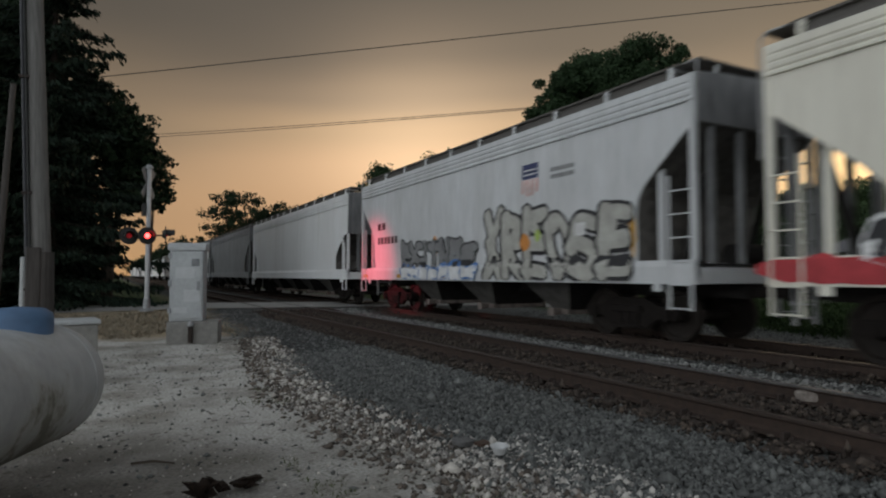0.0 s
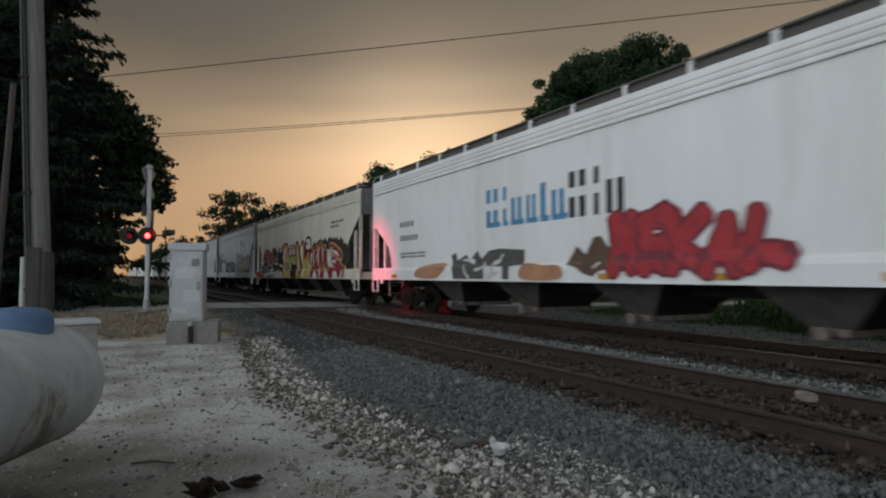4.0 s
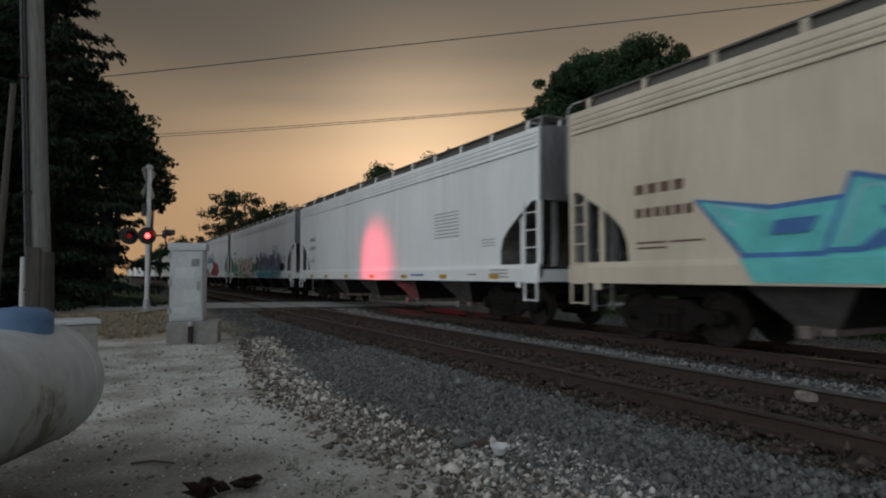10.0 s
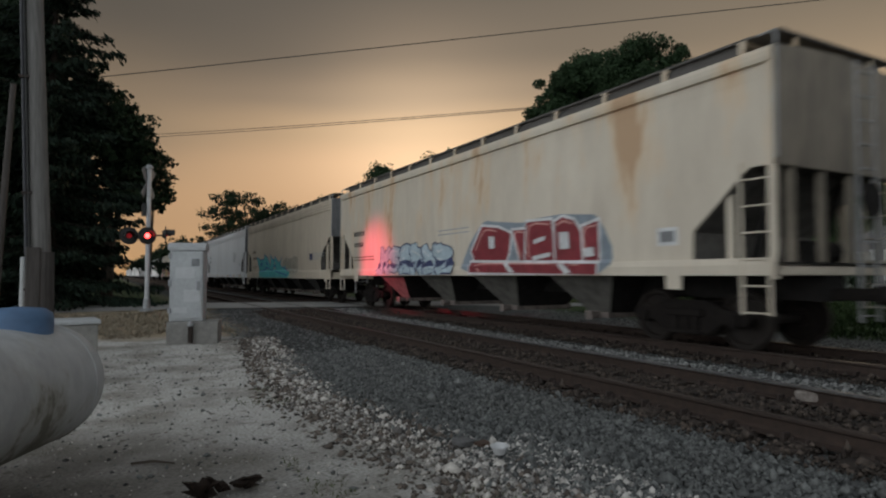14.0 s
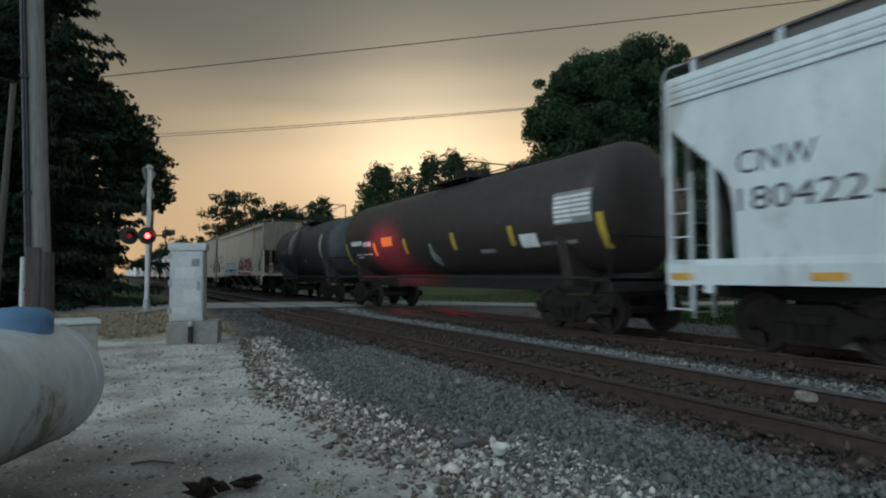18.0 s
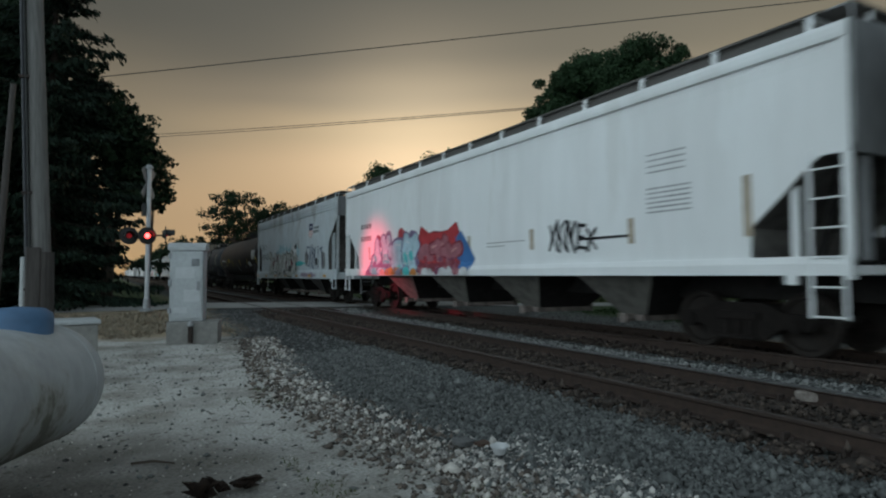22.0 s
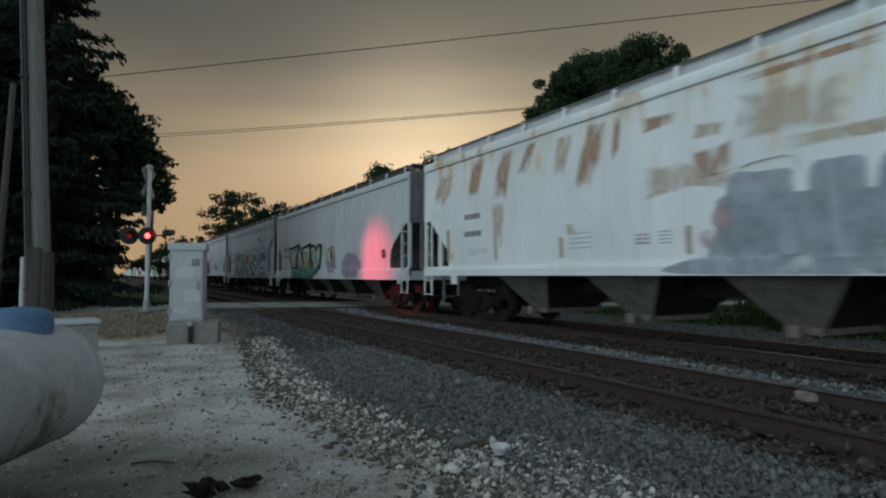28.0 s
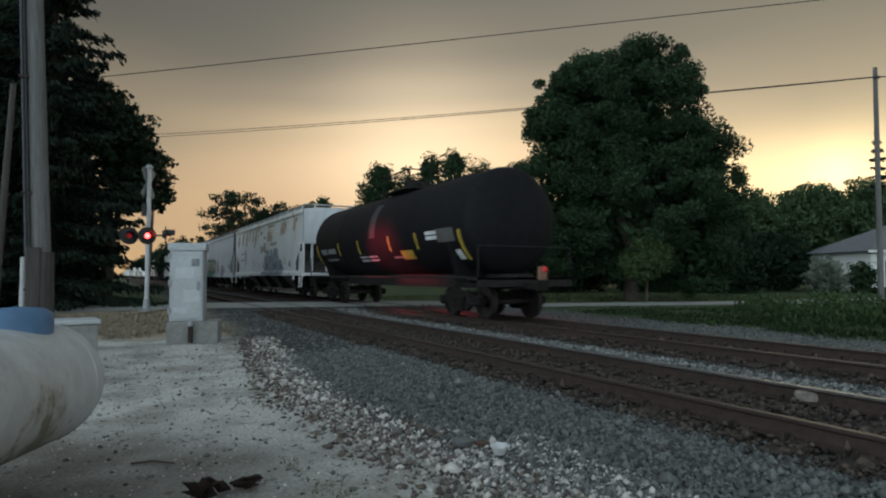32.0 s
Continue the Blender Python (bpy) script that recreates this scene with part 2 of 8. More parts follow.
def ground_material():
    m = surf("ground_cover", (0.1, 0.1, 0.1))
    nt = m.node_tree
    b = nt.nodes["Principled BSDF"]
    tc = nt.nodes.new("ShaderNodeTexCoord")
    sp = nt.nodes.new("ShaderNodeSeparateXYZ")
    nt.links.new(tc.outputs["Object"], sp.inputs[0])

    def nse(s, d=4):
        n = nt.nodes.new("ShaderNodeTexNoise")
        n.inputs["Scale"].default_value, n.inputs["Detail"].default_value = s, d
        nt.links.new(tc.outputs["Object"], n.inputs["Vector"])
        return n.outputs[0]

    def vor(s):
        n = nt.nodes.new("ShaderNodeTexVoronoi")
        n.inputs["Scale"].default_value = s
        nt.links.new(tc.outputs["Object"], n.inputs["Vector"])
        return n

    def mth(op, a, bb):
        n = nt.nodes.new("ShaderNodeMath")
        n.operation = op
        for i, v in enumerate((a, bb)):
            if isinstance(v, (int, float)):
                n.inputs[i].default_value = v
            else:
                nt.links.new(v, n.inputs[i])
        return n.outputs[0]

    def rng(v, a, bb):
        n = nt.nodes.new("ShaderNodeMapRange")
        n.inputs[1].default_value, n.inputs[2].default_value = a, bb
        nt.links.new(v, n.inputs[0])
        return n.outputs[0]

    def mix(f, a, bb, mode="MIX"):
        n = nt.nodes.new("ShaderNodeMixRGB")
        n.blend_type = mode
        for i, v in enumerate((f, a, bb)):
            if isinstance(v, (int, float)):
                n.inputs[i].default_value = v
            elif isinstance(v, tuple):
                n.inputs[i].default_value = (*v, 1)
            else:
                nt.links.new(v, n.inputs[i])
        return n.outputs[0]

    wob = mth("MULTIPLY", mth("SUBTRACT", nse(0.9), 0.5), 1.6)
    xw = mth("ADD", sp.outputs[0], wob)
    yw = mth("ADD", sp.outputs[1], mth("MULTIPLY", wob, 1.5))
    # crushed limestone lot with dirt and fines
    lot = mix(rng(nse(34, 6), 0.36, 0.66), (0.56, 0.545, 0.515), (0.29, 0.280, 0.260))
    lot = mix(rng(nse(1.1), 0.42, 0.66), lot, mix(rng(nse(40), 0.4, 0.6), (0.30, 0.285, 0.255), (0.17, 0.158, 0.135)))
    lot = mix(rng(nse(7, 6), 0.6, 0.68), lot, (0.13, 0.118, 0.10))
    # dirt by the propane tank, its colour darkened for the tank's shade
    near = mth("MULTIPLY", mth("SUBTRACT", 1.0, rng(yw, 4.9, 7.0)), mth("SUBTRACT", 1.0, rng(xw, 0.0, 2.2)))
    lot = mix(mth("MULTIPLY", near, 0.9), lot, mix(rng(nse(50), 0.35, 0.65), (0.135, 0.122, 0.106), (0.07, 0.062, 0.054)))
    # ballast, blue-grey crushed stone
    v = vor(26)
    bal = mix(rng(v.outputs["Color"], 0.1, 0.9), (0.116, 0.125, 0.125), (0.046, 0.050, 0.050))
    bal = mix(rng(v.outputs["Distance"], 0.25, 0.55), bal, (0.02, 0.02, 0.02))
    # dead grass and weeds
    dry = mix(rng(nse(30), 0.3, 0.7), (0.36, 0.29, 0.20), (0.22, 0.18, 0.12))
    green = mix(rng(nse(14), 0.3, 0.7), (0.03, 0.046, 0.018), (0.05, 0.066, 0.028))
    col = mix(rng(xw, 2.2, 2.9), lot, bal)
    muck = mix(rng(nse(16), 0.35, 0.65), (0.07, 0.052, 0.042), (0.05, 0.05, 0.05))
    for lo, hi in ((4.45, 7.0), (8.35, 10.9)):
        inside = mth("MULTIPLY", rng(xw, lo - 0.3, lo + 0.5), mth("SUBTRACT", 1.0, rng(xw, hi - 0.5, hi + 0.3)))
        col = mix(mth("MULTIPLY", inside, 0.75), col, muck)
    fringe = mth("MULTIPLY", rng(yw, 15.2, 16.4), mth("SUBTRACT", 1.0, rng(xw, 2.6, 3.4)))
    col = mix(fringe, col, dry)
    grit = mix(rng(nse(38, 6), 0.36, 0.64), (0.12, 0.122, 0.12), (0.06, 0.062, 0.06))
    col = mix(rng(xw, 10.9, 11.8), col, grit)
    col = mix(rng(xw, 14.6, 15.6), col, green)
    far = mth("MULTIPLY", rng(yw, 31.0, 33.5), mth("SUBTRACT", 1.0, rng(xw, 2.6, 3.6)))
    col = mix(far, col, green)
    lefts = mth("SUBTRACT", 1.0, rng(xw, -9.0, -6.5))
    col = mix(lefts, col, green)
    nt.links.new(col, b.inputs["Base Color"])
    b.inputs["Roughness"].default_value = 0.95
    b.inputs["Specular IOR Level"].default_value = 0.2
    bn = nt.nodes.new("ShaderNodeBump")
    bn.inputs["Strength"].default_value, bn.inputs["Distance"].default_value = 0.5, 0.03
    nt.links.new(mth("ADD", nse(45, 6), mth("MULTIPLY", v.outputs["Distance"], -0.6)), bn.inputs["Height"])
    nt.links.new(bn.outputs[0], b.inputs["Normal"])
    return m


gx = stops(-2500, 2500, -3.0, 14.0, 0.28)
gy = stops(-2500, 2500, 1.0, 34.0, 0.4)
gverts = [(x, y, ground_z(x, y)) for y in gy for x in gx]
W = len(gx)
gfaces = [(j * W + i, j * W + i + 1, (j + 1) * W + i + 1, (j + 1) * W + i) for j in range(len(gy) - 1) for i in range(W - 1)]
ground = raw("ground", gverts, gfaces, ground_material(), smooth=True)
tagged(ground, "pale gravel lot, blue-grey ballast and weedy grass beside the tracks", "ground", kind="structure")

# road over the crossing
ASPHALT = surf("worn_asphalt", (0.29, 0.285, 0.272), (0.18, 0.176, 0.17), scale=25, rough=0.9, bump=0.3, broad=0.5)
rx = stops(-90, 160, -8, 36, 1.0, 1.3)
rv, rf = [], []
for x in rx:
    for k in range(9):
        y = road_edge(x) + 5.0 * k / 8
        crown = 0.03 * (1 - ((k - 4) / 4) ** 2) if not 3 < x < 12.5 else 0.0
        rv.append((x, y, max(road_z(x), ground_z(x, y) + 0.012) + crown))
for i in range(len(rx) - 1):
    for k in range(8):
        rf.append((i * 9 + k, i * 9 + 9 + k, i * 9 + 10 + k, i * 9 + 1 + k))
road = raw("road", rv, rf, ASPHALT, smooth=True)
tagged(road, "worn grey asphalt road crossing both tracks", "road", kind="structure")

# ---- tracks ----
RUST = surf("rusted_rail", (0.056, 0.037, 0.029), (0.032, 0.023, 0.019), scale=14, rough=0.8, metal=0.3, bump=0.2)
DULL = surf("dull_rail_head", (0.062, 0.046, 0.039), (0.04, 0.031, 0.027), scale=10, rough=0.6, metal=0.5, bump=0.05)
SHINE = surf("worn_rail_head", (0.15, 0.15, 0.153), (0.09, 0.088, 0.088), scale=10, rough=0.5, metal=0.8, bump=0.03)
TIE = surf("weathered_tie", (0.070, 0.050, 0.039), (0.038, 0.029, 0.024), scale=9, rough=0.95, bump=0.5, stretch=(1, 9, 9), per=0.35, spots=(0.085, 0.07, 0.056), spot_at=0.6)
STEEL = surf("dark_steel", (0.05, 0.036, 0.03), (0.028, 0.022, 0.02), scale=12, rough=0.85, metal=0.2)


def rail_section():
    half = [(0.070, 0.0), (0.070, 0.012), (0.015, 0.030), (0.009, 0.055), (0.009, 0.125), (0.035, 0.140), (0.037, 0.150)]
    return [(-x, z) for x, z in half] + [(x, z) for x, z in reversed(half)]


def track(x, name, label, y0, y1, near0, near1, seed):
    t = thing(name, pose(x, 0, 0), label, "railway track", kind="structure")
    rng = random.Random(seed)
    for sx_ in (-0.755, 0.755):
        bm = NB()
        sec = rail_section()
        a = [bm.verts.new((sx_ + u, y0, RAIL - 0.172 + w)) for u, w in sec]
        b = [bm.verts.new((sx_ + u, y1, RAIL - 0.172 + w)) for u, w in sec]
        for i in range(len(sec)):
            j = (i + 1) % len(sec)
            bm.faces.new((a[i], a[j], b[j], b[i]))
        bm.faces.new(a)
        bm.faces.new(b[::-1])
        r = part("rail", bm, RUST, t)
        bm = NB()
        prof = [(-0.036, 0.149), (-0.036, 0.166), (-0.028, 0.172), (0.028, 0.172), (0.036, 0.166), (0.036, 0.149)]
        a = [bm.verts.new((sx_ + u, y0, RAIL - 0.172 + w)) for u, w in prof]
        b = [bm.verts.new((sx_ + u, y1, RAIL - 0.172 + w)) for u, w in prof]
        for i in range(len(prof) - 1):
            bm.faces.new((a[i], a[i + 1], b[i + 1], b[i]))
        part("running_surface", bm, SHINE if x < 8 and sx_ > 0 else DULL, r, "polished top of the rail")
    # ties, one by one where the shot looks; plates and anchors on them
    bm = box(NB(), -1.3, 1.3, -0.115, 0.115, -0.10, 0.0, 0.012)
    first = part("tie", bm, TIE, t)
    bm = box(NB(), -0.10, 0.10, -0.10, 0.10, 0.0, 0.018, 0.004)
    for px, py in ((-0.085, 0.06), (-0.085, -0.06), (0.085, 0.06), (0.085, -0.06)):
        box(bm, px - 0.014, px + 0.014, py - 0.014, py + 0.014, 0.018, 0.042)
    for ax in (-0.075, 0.075):
        box(bm, ax - 0.045, ax + 0.045, 0.115, 0.150, -0.03, 0.060, 0.006)
    plate = part("tie_plate", bm, STEEL, t, "rusty plate with spikes and a rail anchor")
    made = False
    y = near0
    while y < near1:
        edge = road_edge(x)
        if not edge - 0.3 < y < edge + 5.3:
            m = pose(rng.uniform(-0.05, 0.05), y, RAIL - 0.172 + rng.uniform(-0.012, 0.0), 0, 0, rng.uniform(-1.6, 1.6))
            if not made:
                first.matrix_basis = m
            else:
                again(first, m, t)
            if y < 14:
                for sx_ in (-0.755, 0.755):
                    pm = pose(sx_, y, RAIL - 0.172 - 0.001)
                    if not made:
                        plate.matrix_basis = pm
                        made = True
                    else:
                        again(plate, pm, t)
            made = True
        y += 0.495 + rng.uniform(-0.03, 0.03)
    v, f = [], []
    for lo, hi in ((y0, near0 - 0.3), (near1 + 0.2, y1)):
        y = lo
        while y < hi:
            n = len(v)
            z1 = RAIL - 0.176
            v += [(-1.3, y - 0.11, z1), (1.3, y - 0.11, z1), (1.3, y + 0.11, z1), (-1.3, y + 0.11, z1), (-1.3, y - 0.11, z1 - 0.1), (1.3, y - 0.11, z1 - 0.1), (1.3, y + 0.11, z1 - 0.1), (-1.3, y + 0.11, z1 - 0.1)]
            f += [(n, n + 1, n + 2, n + 3), (n, n + 4, n + 5, n + 1), (n + 2, n + 6, n + 7, n + 3), (n + 1, n + 5, n + 6, n + 2), (n, n + 3, n + 7, n + 4)]
            y += 0.5
    o = raw("far_ties", v, f, TIE, t)
    tagged(o, kind="stuff")
    return t


track(NEAR_TRACK, "near_track", "rusty rails on dark wooden ties in grey ballast", -120, 420, 1.0, 46.0, 3)
track(FAR_TRACK, "far_track", "worn rails on dark wooden ties under the train", -320, 700, 2.0, 46.0, 4)

# ---- train ----
CENTERS = {}
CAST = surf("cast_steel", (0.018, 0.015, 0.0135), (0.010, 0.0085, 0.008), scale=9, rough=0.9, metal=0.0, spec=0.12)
WHEEL = surf("wheel_steel", (0.030, 0.024, 0.020), (0.017, 0.014, 0.013), scale=7, rough=0.7, metal=0.5)
TREAD = surf("wheel_tread", (0.34, 0.32, 0.30), (0.25, 0.23, 0.22), scale=7, rough=0.35, metal=0.9, bump=0.02)


def travel(t):
    """Metres that the train has gone at t seconds; it slows a little."""
    return 8.5781 * t - 0.013253 * t * t


def wheelset_mesh():
    bm = NB()
    rod(bm, (-1.02, 0, 0), (1.02, 0, 0), 0.08, 12)
    for s in (-1, 1):
        m = Matrix.Translation((s * 0.755, 0, 0)) @ Matrix.Rotation(radians(90 * s), 4, "Y")
        lathe(bm, [(0.0, -0.10), (0.14, -0.10), (0.15, -0.03), (0.36, 0.0), (0.39, 0.055), (0.455, 0.055), (0.457, -0.03), (0.48, -0.07), (0.47, -0.085), (0.38, -0.08), (0.36, -0.03), (0.15, -0.06)], 28, m)
        box(bm, s * 0.80 - 0.03, s * 0.80 + 0.03, 0.16, 0.32, -0.06, 0.06)
    me = bpy.data.meshes.new("wheelset")
    bmesh.ops.recalc_face_normals(bm, faces=bm.faces)
    bm.to_mesh(me)
    bm.free()
    me.materials.append(WHEEL)
    return me


def sideframe_mesh():
    """Three-piece truck side: arched frame, spring nest, journal boxes."""
    bm = NB()
    x0, x1 = 0.93, 1.07
    top = [(-1.16, 0.50), (-1.12, 0.60), (-0.72, 0.62), (-0.42, 0.76), (0.42, 0.76), (0.72, 0.62), (1.12, 0.60), (1.16, 0.50), (1.10, 0.38)]
    bot = [(0.70, 0.40), (0.40, 0.20), (-0.40, 0.20), (-0.70, 0.40), (-1.10, 0.38)]
    prism(bm, top + bot, x0 + 0.03, x1)
    for yy in (-0.89, 0.89):
        rod(bm, (x0, yy, 0.457), (x1 + 0.06, yy, 0.457), 0.115, 12)
        rod(bm, (x1 + 0.05, yy, 0.457), (x1 + 0.085, yy, 0.457), 0.07, 8)
    for yy in (-0.2, 0.0, 0.2):
        rod(bm, (x1 + 0.02, yy, 0.26), (x1 + 0.02, yy, 0.50), 0.075, 10)
    box(bm, x0, x1 + 0.11, -0.33, 0.33, 0.20, 0.26, 0.02)
    box(bm, x0, x1 + 0.10, -0.36, 0.36, 0.50, 0.62, 0.02)
    me = bpy.data.meshes.new("sideframe")
    bmesh.ops.recalc_face_normals(bm, faces=bm.faces)
    bm.to_mesh(me)
    bm.free()
    me.materials.append(CAST)
    return me


WHEELSET, SIDEFRAME = wheelset_mesh(), sideframe_mesh()
BOLSTER = box(NB(), -1.0, 1.0, -0.22, 0.22, 0.45, 0.72, 0.03)
bol_me = bpy.data.meshes.new("bolster")
BOLSTER.to_mesh(bol_me)
BOLSTER.free()
bol_me.materials.append(CAST)
WHEELSETS = []


def truck(car, y, near=True):
    t = new("truck", bol_me)
    t.parent = car
    t.location = (0, y, 0)
    for s in (0, 180):
        o = new("side_frame", SIDEFRAME)
        o.parent = t
        o.matrix_basis = pose(0, 0, 0, 0, 0, s)
    for yy in (-0.89, 0.89):
        o = new("wheelset", WHEELSET)
        o.parent = t
        o.matrix_basis = pose(0, yy, 0.457)
        if near:
            WHEELSETS.append((o, yy))
    return t


def coupler_mesh():
    bm = NB()
    box(bm, -0.09, 0.09, -0.2, 0.55, 0.80, 0.98, 0.02)
    box(bm, -0.15, 0.15, 0.5, 0.72, 0.76, 1.02, 0.04)
    me = bpy.data.meshes.new("coupler")
    bm.to_mesh(me)
    bm.free()
    me.materials.append(CAST)
    return me


COUPLER = coupler_mesh()
SILL0, SILL1, EAVE, ROOF = 1.03, 1.42, 4.40, 4.52
WALK = 4.645


def half_width(z):
    """Half the body's width at the height z over the rail."""
    if z > 3.95:
        return 1.568 - 0.03 * (z - 3.95) / (EAVE - 3.95)
    return 1.60 - 0.035 * ((z - 2.7) / 1.25) ** 2


def cut_line(style, e):
    """Lower edge of the body's side, e metres from its end."""
    pts = CUTS[style]
    for (a, za), (b, zb) in zip(pts, pts[1:]):
        if a <= e <= b:
            return za + (zb - za) * (e - a) / (b - a)
    return SILL1


CUTS = {  # distance from the end and height over the rail
    "steep": [(0.0, 3.62), (0.10, 3.55), (0.6, 3.10), (1.05, 2.70), (1.17, 2.50), (1.22, 2.2), (1.23, 1.6), (1.24, SILL1)],
    "deep": [(0.0, 3.45), (0.10, 3.40), (0.7, 2.95), (1.25, 2.52), (1.5, 2.25), (1.62, 2.0), (1.66, 1.7), (1.67, SILL1)],
    "round": [(0.0, 2.80), (0.25, 2.80), (0.5, 2.66), (0.9, 2.42), (1.2, 2.22), (1.42, 2.0), (1.52, 1.75), (1.54, SILL1)],
    "plain": [(0.0, 2.80), (0.25, 2.80), (0.5, 2.66), (0.9, 2.42), (1.2, 2.22), (1.42, 2.0), (1.52, 1.75), (1.54, SILL1)],
    "low": [(0.0, 2.72), (0.35, 2.72), (0.5, 2.62), (0.9, 2.25), (1.25, 1.95), (1.36, 1.85), (1.38, 1.6), (1.39, SILL1)],
}


def hopper_body(L, style, ribs=True):
    """Side sheets, roof and the sloped end sheets, as one shell."""
    es = [e for e, _ in CUTS[style]]
    ys = [-L / 2 + e for e in es] + [-L / 4, 0, L / 4] + [L / 2 - e for e in reversed(es)]
    bm = NB()
    rows = []
    for y in ys:
        e = L / 2 - abs(y)
        zb = cut_line(style, e)
        n = 7
        zs = [zb + (3.95 - zb) * k / n for k in range(n + 1)]
        left = [(-half_width(z), z) for z in zs]
        if style in ("low", "plain"):
            # one deep rolled flange under the roof
            left += [(-1.566, 4.10), (-1.552, 4.17), (-1.615, 4.185), (-1.622, 4.25), (-1.615, 4.33)]
        else:
            # stepped flanges under the roof
            left += [(-1.612, 3.958), (-1.612, 3.99), (-1.578, 4.03), (-1.602, 4.06), (-1.602, 4.11), (-1.578, 4.14), (-1.600, 4.17), (-1.600, 4.22), (-1.58, 4.25), (-1.597, 4.28)]
        left += [(-1.575, EAVE), (-1.47, EAVE + 0.035), (-0.9, ROOF - 0.03), (0, ROOF)]
        ring = left + [(-x, z) for x, z in reversed(left[:-1])]
        rows.append([bm.verts.new((x, y, z)) for x, z in ring])
    n = len(rows[0])
    for a, b in zip(rows, rows[1:]):
        for i in range(n - 1):
            bm.faces.new((a[i], a[i + 1], b[i + 1], b[i]))
        bm.faces.new((a[n - 1], a[0], b[0], b[n - 1]))
    return bm


def end_sheet(L, style, e, upper):
    """The upright upper end, or the slope sheet under it, set just proud."""
    bm = NB()
    if upper:
        zt = cut_line(style, 0.0)
        ye, d = e * (L / 2 + 0.004), e * 0.02
        zs = list(np.linspace(zt, 3.95, 6))
        left = [(-half_width(z) + 0.01, z) for z in zs] + [(-1.57, 4.06), (-1.555, EAVE - 0.02), (-1.46, EAVE + 0.015), (-0.9, ROOF - 0.05), (0, ROOF - 0.01)]
        ring = left + [(-x, z) for x, z in reversed(left[:-1])]
        a = [bm.verts.new((x, ye, z)) for x, z in ring]
        b = [bm.verts.new((x, ye + d, z)) for x, z in ring]
        bm.faces.new(a)
        bm.faces.new(b[::-1])
        for i in range(len(ring)):
            j = (i + 1) % len(ring)
            bm.faces.new((a[i], a[j], b[j], b[i]))
    else:
        prev = None
        for q, z in CUTS[style]:
            y = e * (L / 2 - q)
            row = [bm.verts.new((x, y + e * 0.006, z - 0.006)) for x in (-half_width(z) + 0.02, half_width(z) - 0.02)]
            if prev:
                bm.faces.new((prev[0], prev[1], row[1], row[0]))
            prev = row
    return bm


